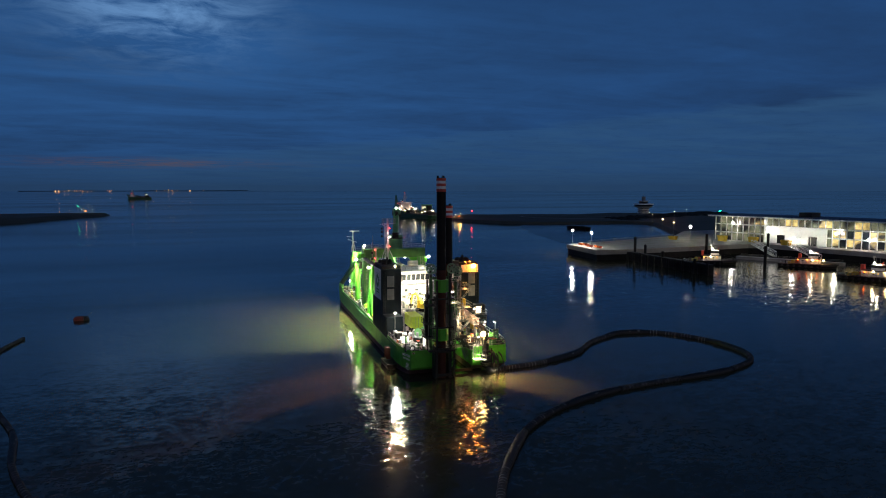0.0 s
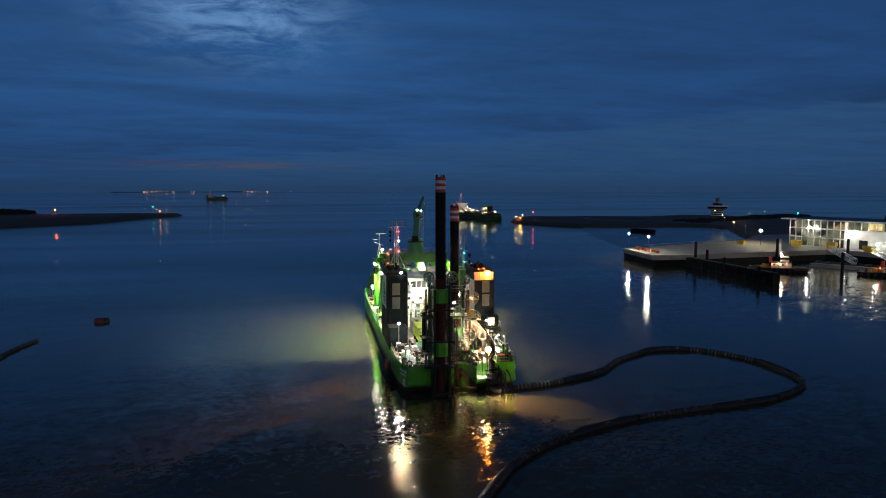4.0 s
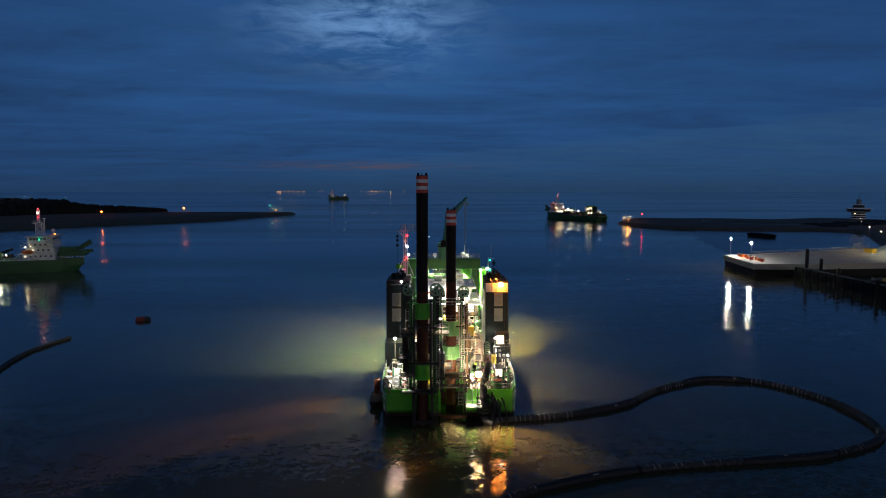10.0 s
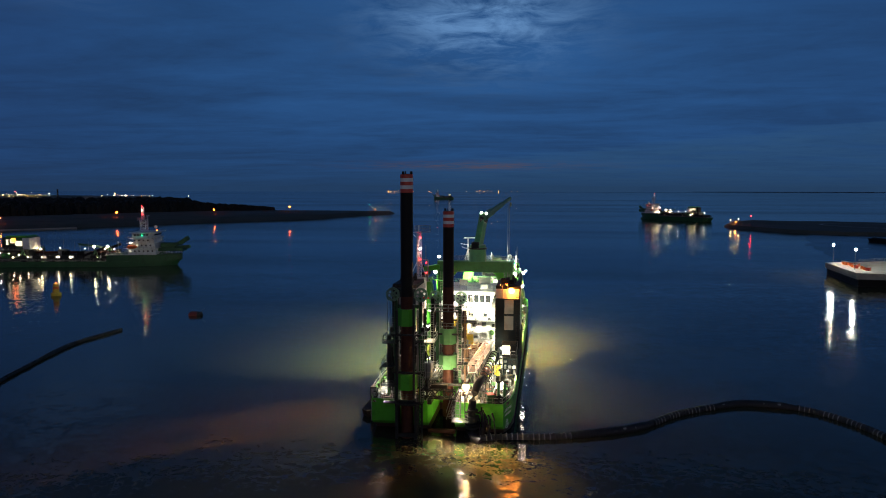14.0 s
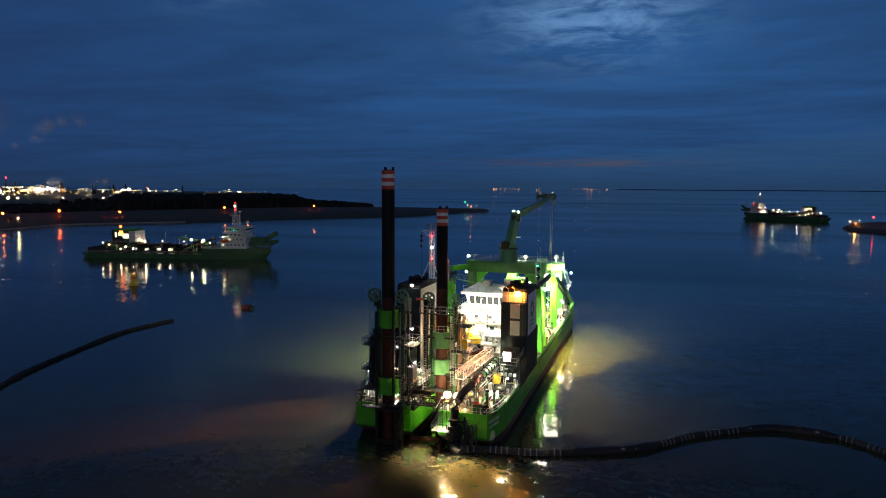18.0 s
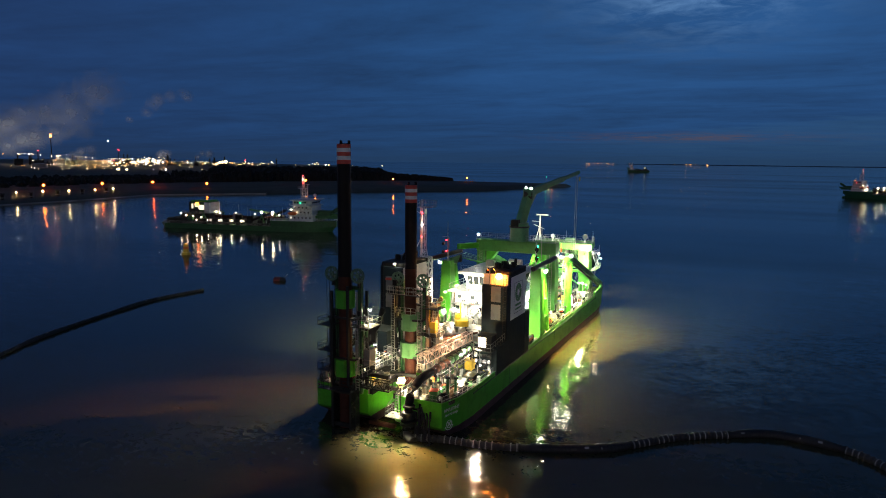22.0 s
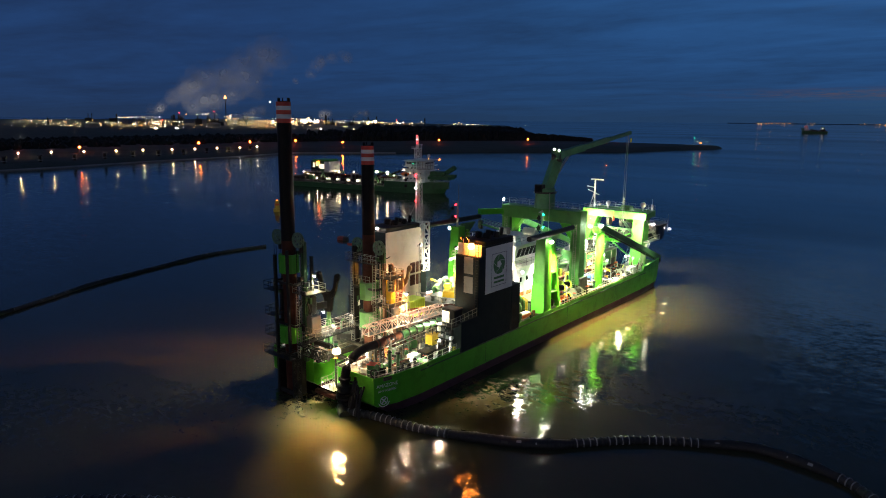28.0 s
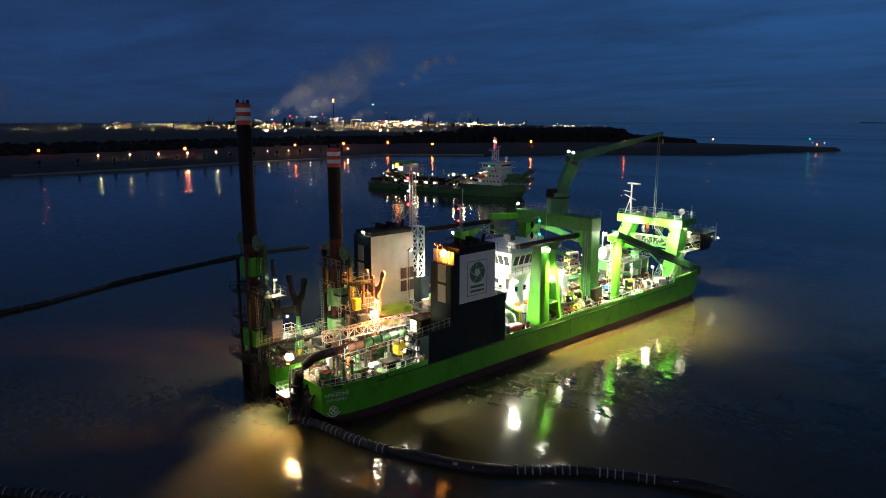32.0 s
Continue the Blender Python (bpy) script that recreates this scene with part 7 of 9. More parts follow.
def skin(g, pts, r, a0, a1, n=7):
    """A thin patch lying on a tube, from one angle to another."""
    rows = []
    for i, p in enumerate(pts):
        d = (pts[min(i + 1, len(pts) - 1)] - pts[max(i - 1, 0)]).normalized()
        sd = d.cross(Vector((0, 0, 1))).normalized()
        up = sd.cross(d)
        for q in (r, r + 0.012):
            rows.append([p + sd * (q * math.cos(a0 + (a1 - a0) * j / n)) + up * (q * math.sin(a0 + (a1 - a0) * j / n)) for j in range(n + 1)])
    m = n + 1
    faces = []
    for i in range(len(pts) - 1):
        a, b = (2 * i + 1) * m, (2 * i + 3) * m
        faces += [(a + j, a + j + 1, b + j + 1, b + j) for j in range(n)]
    g.add([v for row in rows for v in row], faces)


def floating_line(ctrl, label, k_r=1.0):
    pts = line_points(ctrl, 1.0)
    root = thing("floating_pipeline", pose(0, 0, 0), label, "pipeline", "floating pipelines")
    run = 14
    for k, i in enumerate(range(0, len(pts) - 1, run)):
        seg = pts[i:i + run + 1]
        if len(seg) < 2:
            continue
        fine = [seg[0].lerp(seg[1], 0)]
        for p, q in zip(seg, seg[1:]):
            fine += [p.lerp(q, f / 8) for f in range(1, 9)]
        n = len(fine) - 1
        if k % 2 == 0:
            radii = [k_r * (0.56 if i % 6 in (1, 2) else 0.46) for i in range(n + 1)]
            part("ribbed_hose", Geo().sweep(fine, radii, 14), RUBBER if k % 4 == 2 else HOSE, root)
            for i in range(1, n - 1, 6):
                # paler strip over the upper side of most ribs
                if (i * 7 + k * 5) % 11 < 8:
                    g = Geo()
                    skin(g, fine[i:i + 2], 0.57 * k_r, -0.5 + 0.3 * math.sin(i * 2.1), 2.2 + 0.7 * math.sin(i * 1.3 + k))
                    part("worn_rib", g, STRAP, root)
        else:
            radii = [k_r * (0.45 + 0.20 * min(1.0, 6.0 * min(i, n - i) / n) + 0.02 * math.sin(i * 1.7 + k)) for i in range(n + 1)]
            part("float_sleeve", Geo().sweep(fine, radii, 14), RUBBER, root)
            for j in range(14):
                i = int((0.1 + 0.057 * j + 0.03 * math.sin(k * 3.1 + j * 4.7)) * n)
                a = 1.2 + 1.0 * math.sin(k * 1.9 + j * 2.6)
                g = Geo()
                skin(g, fine[i:i + 2 + (k + j) % 2 * (3 + j % 4)], 0.676 * k_r, a, a + 0.12 + 0.3 * abs(math.sin(j * 1.7 + k)))
                part("scuff_mark", g, STRAP if (j + k) % 3 == 0 else HOSE, root, "scuffed paler streak")
        a, d = seg[0], (seg[1] - seg[0]).normalized()
        part("flange", Geo().cyl(a - d * 0.12, a + d * 0.12, 0.60 * k_r, n=16), DARKST, root)
    return root


floating_line([(5.4, -0.6), (9.5, 0.6), (16.2, 1.4), (23.8, 4.0), (29.5, 7.0), (36.0, 13.2), (42.5, 17.2), (48.5, 19.6), (57.2, 17.0), (62.5, 7.6), (62.6, -3.5), (59.0, -10.3), (50, -14.8), (42, -16.3), (32, -17.2), (20, -19), (9, -23), (0.5, -28.5), (-5.5, -35), (-12.5, -45.5), (-18, -58), (-21, -75), (-23, -95)], "black rubber floating discharge pipeline curving over dark water")
floating_line([(-84.6, 60.9), (-86.5, 46.0), (-83.2, 28.0), (-79.2, 12), (-75.2, 2.5), (-71, -8), (-68.4, -20), (-64.7, -30), (-58, -45), (-52, -62)], "black floating pipeline lying in a long curve on the water", 0.72)

# ---- buoys ----
root = thing("mooring_buoy", pose(-75.8, 81.5, 0), "red mooring buoy low in the water", "buoy")
part("float_body", Geo().sweep([(-1.7, 0, 0.1), (-1.4, 0, 0.15), (-0.6, 0.1, 0.2), (0.6, 0.2, 0.2)], [0.5, 0.85, 0.95, 0.9], 14), BUOYRED, root)
part("dark_end", Geo().sweep([(0.6, 0.2, 0.2), (1.5, 0.3, 0.15), (1.9, 0.3, 0.1)], [0.9, 0.8, 0.4], 14), RUBBER, root, "black end of the buoy")
part("pick_up_pole", Geo().cyl((1.4, 0.3, 0.9), (2.6, 0.5, 2.0), 0.06, n=6), GALV, root)
root = thing("channel_buoy", pose(-136.2, 108.6, 0), "yellow channel buoy with an amber top lamp", "buoy")
part("float_body", Geo().cyl((0, 0, -0.4), (0, 0, 0.9), 1.5, n=18), YELLOW, root)
part("tower", Geo().cyl((0, 0, 0.9), (0, 0, 3.9), 1.0, 0.75, n=14), YELLOW, root)
part("band", Geo().cyl((0, 0, 2.2), (0, 0, 2.9), 0.93, 0.87, n=14), ORANGE, root)
part("top_lamp", Geo().cyl((0, 0, 3.9), (0, 0, 4.2), 0.16, n=10), L_SODIUM, root, "lit amber lamp")

# ---- land beyond the basin ----


def shore(name, outline, top, inset, label):
    """Land with a sloping edge: an outline at the water and a higher one inside."""
    c = Vector((sum(p[0] for p in outline) / len(outline), sum(p[1] for p in outline) / len(outline)))
    inner = []
    n = len(outline)
    for i in range(n):
        p0, p1, p2 = (Vector(outline[(i + k) % n]) for k in (-1, 0, 1))
        d = (p2 - p0).normalized()
        inner.append(p1 + Vector((-d.y, d.x)) * inset)
    g = Geo().prism([[(x, y, -1.0) for x, y in outline], [(p.x, p.y, top) for p in inner]])
    return solid(name, g, SAND, pose(0, 0, 0), label, "land", kind="structure")


west = [(-147, 789), (-205, 806), (-330, 806), (-520, 930), (-640, 1180), (-820, 1480), (-1180, 2020), (-1900, 2300), (-3500, 2600), (-3500, -400), (-520, -200), (-396, 60), (-397, 110), (-398, 150), (-410, 226), (-411, 286), (-424, 369), (-357, 437), (-291, 534), (-207, 622)]
shore("ground", west, 3.2, 9, "dark low sandy shore with grass")
east = [(193, 517), (222, 453), (249, 433), (324, 422), (344, 403), (321, 364), (284, 302), (256, 253), (262, 235), (300, 240), (350, 275), (440, 380), (490, 490), (478, 585), (434, 606), (369, 580), (318, 606), (277, 605), (246, 622), (214, 585), (197, 545)]
shore("ground", east, 2.5, 5, "dark low breakwater and harbour land")
solid("lagoon", Geo().prism([[(325 + 46 * math.cos(a) - 10 * math.sin(a), 512 + 34 * math.cos(a) * -0.35 + 42 * math.sin(a), z) for a in [2 * math.pi * k / 28 for k in range(28)]] for z in (2.2, 2.6)]), CONCRETE, pose(0, 0, 0), "pale kerb round a low basin on the breakwater", "basin", kind="structure")
solid("lagoon_water", Geo().prism([[(325 + 44 * math.cos(a) - 9.4 * math.sin(a), 512 + 32 * math.cos(a) * -0.35 + 39 * math.sin(a), z) for a in [2 * math.pi * k / 28 for k in range(28)]] for z in (2.3, 2.62)]), SAND, pose(0, 0, 0), "dark mud inside the low basin", "mud", kind="structure")
flat = [(172, 214), (205, 226), (250, 262), (280, 305), (317, 366), (338, 402), (322, 418), (285, 422), (249, 427), (228, 440), (214, 405), (203, 370), (188, 340), (180, 300), (168, 262), (164, 232)]
edge = []
for k, (x0, y0) in enumerate(flat):
    x1, y1 = flat[(k + 1) % len(flat)]
    for f in (0.0, 0.25, 0.5, 0.75):
        x, y = x0 + (x1 - x0) * f, y0 + (y1 - y0) * f
        q = 7.0 * noise.noise(Vector((x * 0.05, y * 0.05, 1.0))) if k > 5 else 0.0
        edge.append((x + q, y + q))
solid("mud_flat", Geo().prism([[(x, y, z) for x, y in edge] for z in (-1.0, 0.06)]), MUD, pose(0, 0, 0), "wet shining mud flat behind the quay", "mud", kind="structure")
g = Geo()
path = [(-397, 60), (-398, 110), (-399, 150), (-411, 226), (-412, 286), (-424, 369), (-400, 396), (-357, 437)]
for (x0, y0), (x1, y1) in zip(path, path[1:]):
    g.beam((x0, y0, 0.3), (x1, y1, 0.3), 2.2, 0.9)
solid("revetment", g, CONCRETE, pose(0, 0, 0), "pale stone kerb along the waterline of the shore", "kerb", kind="structure")
for x, y in ((-414, 79), (-415, 102), (-418, 126), (-417, 147), (-417, 169), (-419, 191), (-421, 213), (-422, 234), (-425, 257), (-430, 282), (-435, 307), (-438, 332)):
    pl = thing("mooring_dolphin", pose(x, y, 0), "dark twin-pile mooring dolphin by the shore", "dolphin", "shore dolphins")
    for dx in (-0.9, 0.9):
        part("pile", Geo().cyl((dx, 0, -1), (dx * 0.8, 0, 7.2), 0.6, n=10), BLACK, pl)
    part("cap", Geo().box((0, 0, 7.3), (3.2, 2.0, 0.9), bev=0.1), DARKST, pl)
    part("walkway", Geo().box((0, 0, 4.4), (3.4, 2.2, 0.35), bev=0.05), GREYST, pl)

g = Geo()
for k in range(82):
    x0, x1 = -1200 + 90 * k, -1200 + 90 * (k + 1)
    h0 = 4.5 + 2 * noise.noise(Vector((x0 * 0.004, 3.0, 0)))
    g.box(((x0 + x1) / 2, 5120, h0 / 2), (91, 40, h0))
solid("far_coast", g, HAZE, pose(0, 0, 0), "low coast on the horizon, tinted blue for haze", "coast", kind="structure")

# ---- quay ----
quay = [(135.5, 195), (131, 160), (150, 158), (226, 163), (234, 158), (243, 112), (252, 40), (420, 40), (420, 300), (300, 262), (262, 258), (229, 226), (150, 199)]
solid("quay", Geo().prism([[(x, y, 2.7) for x, y in quay[::-1]], [(x, y, 4.9) for x, y in quay[::-1]]][::1]), CONCRETE, pose(0, 0, 0), "pale concrete quay with a dark tidal face", "quay", kind="structure")
mx, my = sum(p[0] for p in quay) / len(quay), sum(p[1] for p in quay) / len(quay)
low = [(x + (mx - x) / 150, y + (my - y) / 150) for x, y in quay]
solid("quay_foot", Geo().prism([[(x, y, -2) for x, y in low[::-1]], [(x, y, 2.7) for x, y in low[::-1]]]), BLACK, pose(0, 0, 0), "black weed-covered tidal foot of the quay", "quay wall", kind="structure")
wall = [(145.5, 155), (143.2, 98), (145.6, 98), (148, 155)]
solid("jetty_wall", Geo().prism([[(x, y, z) for x, y in wall] for z in (-2, 4.2)]), BLACK, pose(0, 0, 0), "dark timber and sheet pile fender wall", "jetty", kind="structure")
for k in range(12):
    f = k / 11
    pl = thing("fender_pile", pose(144.7 - 2.2 * f, 154 - 56 * f, 0), "dark timber fender pile of the jetty", "pile", "fender piles")
    part("shaft", Geo().cyl((0, 0, -2), (0, 0, 4.2 + 0.2 * (k % 3)), 0.5, 0.45, n=10), BLACK, pl)

# ---- long white harbour building ----
bl = thing("harbour_building", pose(0, 0, 0), "long white harbour building with lit glazed upper floors", "building")
a, b = Vector((235.2, 197.4)), Vector((258, 92))
d = (b - a).normalized()
nrm = Vector((-d.y, d.x))
if nrm.x < 0:
    nrm = -nrm
FRONT, ALONG, INTO = a, d, nrm
BLUE_ROOF = material("dark_blue_roofing", (0.035, 0.05, 0.10), 0.6, amount=0.4, scale=0.1)


def slab(name, s0, s1, q0, q1, z0, z1, mat, label=""):
    """A box of the building: s along the front, q into the depth."""
    ring = [FRONT + ALONG * s0 + INTO * q0, FRONT + ALONG * s1 + INTO * q0, FRONT + ALONG * s1 + INTO * q1, FRONT + ALONG * s0 + INTO * q1]
    return part(name, Geo().prism([[(p.x, p.y, z) for p in ring[::-1]] for z in (z0, z1)]), mat, bl, label)


slab("body_wall", 30, 63, 0.6, 26, 4.9, 14.0, WHITEP, "white rendered wall")
slab("core_wall", 1.5, 30, 1.2, 26, 4.9, 18.0, L_OFFICE, "dark glazed end of the building")
slab("core_wall", 63, 113, 1.2, 26, 4.9, 14.0, L_OFFICE, "dark glazed offices")
slab("floor_edge", 63, 113, 0.2, 1.25, 9.1, 9.6, WHITEP)
slab("core_wall", 30, 113, 1.2, 26, 14.0, 18.0, L_OFFICE, "dark glazed top floor")
slab("roof", -5, 114, -1.2, 28, 18.0, 18.7, WHITEP, "white roof edge")
slab("roof_cover", -3.5, 113, 0.5, 26, 18.7, 19.0, BLUE_ROOF, "dark blue roofing")
slab("roof_plant", 44, 51, 8, 16, 19.0, 21.4, DARKST, "dark plant room on the roof")
slab("floor_edge", -1, 30, 0.4, 1.25, 9.0, 9.5, WHITEP)
slab("floor_edge", -1, 113, 0.3, 1.25, 13.6, 14.1, WHITEP)
slab("wall_end", 29.6, 30.4, 0.2, 1.3, 4.9, 18.0, WHITEP)
for k in range(33):
    s0 = -1 + k * 3.5
    slab("mullion", s0, s0 + 0.28, 0.55, 1.25, 14.1, 18.0, WHITEP)
    if s0 < 29:
        slab("mullion", s0, s0 + 0.28, 0.55, 1.25, 4.9, 13.6, WHITEP)
    if s0 > 62:
        slab("mullion", s0, s0 + 0.3, 0.5, 1.25, 4.9, 13.6, WHITEP)
for k in range(31):
    s0 = 2.8 + k * 3.5
    if k % 5 in (1, 2) and k > 3 or k > 24:
        slab("window", s0, s0 + 3.0, 1.05, 1.25, 14.4, 17.7, L_ROOM, "lit office window")
    if s0 > 63:
        for z in (5.6, 9.8):
            slab("window", s0, s0 + 3.1, 1.05, 1.25, z, z + 3.4, L_ROOM if (k * 7 + int(z)) % 5 < 3 else GLASS_DARK, "office window")
for s0 in (37, 54):
    slab("door", s0, s0 + 4.2, 0.5, 0.75, 4.9, 9.4, DARKST, "dark roller door")

# ---- lamps on land ----


def far_lamp(name, p, h, r, mat, label, group):
    root = thing(name, pose(*p), label, "lamp", group)
    part("pole", Geo().cyl((0, 0, -1), (0, 0, h), 0.12, 0.08, n=6), GREYST, root)
    part("lamp_head", Geo().ball((0, 0, h), r), mat, root)
    return root


for x, y in ((136.8, 191.3), (135.6, 171.3), (215, 195)):
    far_lamp("quay_lamp", (x, y, 4.9), 7.5, 0.75 if x > 200 else 0.42, L_WHITE, "lit white lamp on a tall quay pole", "quay lamps")
    glow_lamp((x, y, 11.7), 14000 if x > 200 else 6500, WARM if x > 200 else WHITE, 0.4, Matrix())
for x, y in ((-544, 112), (-497, 211), (-503, 324), (-496, 377), (-489, 430), (-426, 436), (-401, 565), (-343, 666), (-295, 794)):
    far_lamp("dyke_lamp", (x, y, 3.2), 5.0, 0.85, L_DYKE, "orange sodium lamp on the dyke", "dyke lamps")
for x, y in ((-468, 132), (-467, 154), (-466, 176), (-459, 196), (-458, 220), (-452, 239), (-445, 260), (-441, 278), (-437, 297), (-433, 317), (-439, 340)):
    it = far_lamp("promenade_lamp", (x, y, 3.0), 3.6, 0.42, L_PATH, "small warm lamp along the shore path", "promenade lamps")
    part("hood", Geo().cyl((0, 0, 3.8), (0, 0, 4.1), 0.6, 0.2, n=10), GREYST, it)
far_lamp("beacon_lamp", (-178, 800, 3.2), 2.0, 0.9, L_SODIUM, "orange beacon lamp on the spit", "beacons")
far_lamp("harbour_light", (-186, 801, 3.2), 8.0, 0.5, L_GREEN, "green harbour light on the end of the spit", "harbour lights")
far_lamp("beacon_lamp", (-170, 798, 3.2), 4.0, 0.26, L_FAR, "small white beacon lamp on the spit", "beacons")
far_lamp("beacon_lamp", (-182, 799, 3.2), 4.0, 0.26, L_FAR, "small white beacon lamp on the spit", "beacons")
far_lamp("beacon_lamp", (206, 535, 2.5), 2.0, 0.6, L_SODIUM, "orange beacon lamp on the breakwater", "beacons")
far_lamp("beacon_lamp", (203.5, 541, 2.5), 3.4, 0.3, L_FAR, "small white beacon lamp on the breakwater", "beacons")
far_lamp("beacon_lamp", (211, 543, 2.5), 4.2, 0.3, L_FAR, "small white beacon lamp on the breakwater", "beacons")
glow_lamp((205, 533, 5.0), 900, SODIUM, 0.5, Matrix())

# ---- woods behind the dyke ----


def clump(g, c, r, h, rnd):
    """A ragged lump of foliage."""
    n, m = 7, 4
    top = len(g.v)
    pts = []
    for j in range(m + 1):
        a = -0.35 + (math.pi / 2 + 0.35) * j / m
        for i in range(n):
            k = rnd.uniform(0.7, 1.25)
            b = 2 * math.pi * (i + 0.5 * (j % 2)) / n
            pts.append((c[0] + r * k * math.cos(a) * math.cos(b), c[1] + r * k * math.cos(a) * math.sin(b), c[2] + h * rnd.uniform(0.85, 1.15) * math.sin(a)))
    faces = [(j * n + i, j * n + (i + 1) % n, (j + 1) * n + (i + 1) % n, (j + 1) * n + i) for j in range(m) for i in range(n)]
    faces.append(tuple(range(m * n, m * n + n)))
    g.add(pts, faces)


rnd = random.Random(5)
g = Geo()
line = [(-560, 20), (-575, 150), (-585, 300), (-580, 430), (-545, 540), (-480, 640), (-420, 730), (-372, 775), (-318, 794)]
for k in range(1700):
    f = rnd.random() ** 0.85 * (len(line) - 1)
    i = min(int(f), len(line) - 2)
    x = line[i][0] + (line[i + 1][0] - line[i][0]) * (f - i)
    y = line[i][1] + (line[i + 1][1] - line[i][1]) * (f - i)
    back = rnd.uniform(0, 150 if f < 5 else max(6, 50 - 16 * (f - 5)))
    x, y = x - back * 0.9, y + back * 0.3
    h = rnd.uniform(9, 14) * (0.55 if f < 4.2 else 0.95 if f < 6.2 else max(0.35, 0.95 - 0.32 * (f - 6.2)))
    clump(g, (x, y, 2.6), rnd.uniform(3.0, 6.5), h, rnd)
for k in range(420):
    f = rnd.random()
    d = rnd.uniform(1080, 1420)
    az = radians(-43 + 12.5 * f + rnd.uniform(-0.5, 0.5) + (1420 - d) / 400)
    clump(g, (60 + math.sin(az) * d, -50 + math.cos(az) * d, 2.0), rnd.uniform(7, 16), rnd.uniform(7, 14), rnd)
solid("woods", g, LEAF, pose(0, 0, 0), "dark belt of trees behind the shore", "trees", kind="stuff")
g = Geo()
for k in range(260):
    x, y = rnd.uniform(345, 560), 0
    y = 428 + (x - 330) * 0.5 + rnd.uniform(0, 40)
    clump(g, (x, y, 2.0), rnd.uniform(3, 7), rnd.uniform(1.0, 2.4), rnd)
solid("shrubs", g, LEAF, pose(0, 0, 0), "dark shrubs on the harbour land", "shrubs", kind="stuff")

# ---- refinery and town lights far inland ----
L_CITY = [light_material("far_city_lamp", c, e) for c, e in (((1.0, 0.78, 0.42), 10), ((1.0, 0.60, 0.22), 5), ((1.0, 0.92, 0.78), 18), ((1.0, 0.36, 0.06), 5))]
EYE = Vector((60, -50, 35))


def far_place(az, el, d):
    a = radians(az)
    return EYE + Vector((math.sin(a) * d, math.cos(a) * d, math.tan(radians(el)) * d))


rnd = random.Random(11)
geos = [Geo() for _ in L_CITY]
# azimuth, spread, elevation, spread, number, brightness of each cluster
CLUSTERS = ((-59.5, 0.9, -0.72, 0.20, 60, 1.1), (-61.0, 0.7, -0.22, 0.03, 12, 1.0), (-56.0, 0.5, 0.0, 0.04, 7, 0.9), (-53.8, 0.25, -0.15, 0.22, 16, 1.2), (-52.0, 1.0, -0.62, 0.25, 55, 0.8), (-50.0, 0.8, -0.6, 0.22, 55, 1.2), (-48.0, 0.8, -0.5, 0.15, 50, 1.4), (-47.2, 0.5, -0.35, 0.2, 24, 1.2), (-45.0, 0.6, -0.55, 0.18, 22, 0.8), (-42.2, 0.55, -0.55, 0.10, 26, 1.5), (-39.8, 0.7, -0.55, 0.10, 28, 1.1), (-34.0, 1.2, -0.62, 0.03, 26, 0.8), (-35.3, 0.2, -0.5, 0.05, 5, 1.2), (-55.5, 3.0, -1.1, 0.10, 40, 0.7), (-47.0, 3.5, -1.05, 0.10, 36, 0.8), (-65.5, 1.0, -0.65, 0.2, 40, 0.8), (-62.8, 0.8, -0.85, 0.15, 26, 0.9), (-70.2, 0.4, -0.65, 0.25, 26, 0.8), (-67.5, 1.6, -0.9, 0.2, 30, 0.6), (-73.5, 1.2, -0.7, 0.2, 18, 0.7), (-80.0, 4.0, -0.9, 0.2, 50, 0.6))
for az0, waz, el0, wel, count, power in CLUSTERS:
    for k in range(int(count * 2.2)):
        az, el = rnd.gauss(az0, waz * 1.1), max(-1.45, rnd.gauss(el0 - 0.08, wel * 0.75))
        d = rnd.uniform(1500, 2250)
        if az > -37:
            d = rnd.uniform(1150, 1500)
        p = far_place(az, el, d)
        p.z = max(p.z, 4.0)
        r = rnd.choice((0.16, 0.2, 0.22, 0.25, 0.32, 0.4, 0.6, 1.0)) * power * d / 1800
        geos[rnd.choice((0, 0, 1, 1, 1, 2, 3))].ball(p, r, 6, 4)
for az0, az1, el, n in ((-60.6, -58.6, -0.28, 12), (-56.3, -55.2, -0.02, 6), (-52.6, -51.8, -0.22, 6), (-68.5, -66.0, -0.62, 10), (-64.0, -61.5, -0.70, 14), (-50.4, -48.6, -0.35, 12), (-48.4, -46.8, -0.55, 12), (-44.0, -42.6, -0.5, 9), (-59.8, -57.2, -0.62, 14), (-55.0, -52.0, -0.75, 16)):
    for k in range(n):
        p = far_place(az0 + (az1 - az0) * (k + rnd.uniform(-0.3, 0.3)) / n, el + rnd.uniform(-0.03, 0.03), 1900)
        geos[rnd.choice((0, 0, 2, 1))].ball(p, rnd.choice((0.35, 0.5, 0.8)), 6, 4)
for az, el, r in ((-59.3, -1.33, 3.4), (-57.8, -1.28, 2.2), (-50.0, -1.3, 2.8), (-49.4, -1.25, 1.8), (-46.6, -1.2, 1.6), (-43.9, -1.22, 1.6), (-42.1, -0.5, 3.0), (-42.6, -0.56, 1.9), (-48.0, -0.5, 2.6), (-47.5, -0.42, 2.4), (-50.6, 1.0, 1.2), (-34.6, -1.0, 2.0)):
    p = far_place(az, el, 1550)
    p.z = max(p.z, 4.0)
    geos[rnd.choice((0, 2))].ball(p, r, 8, 5)
for g, m in zip(geos, L_CITY):
    solid("refinery_lights", g, m, pose(0, 0, 0), "many small warm lamps of a far refinery", "lights", kind="stuff")
g = Geo()
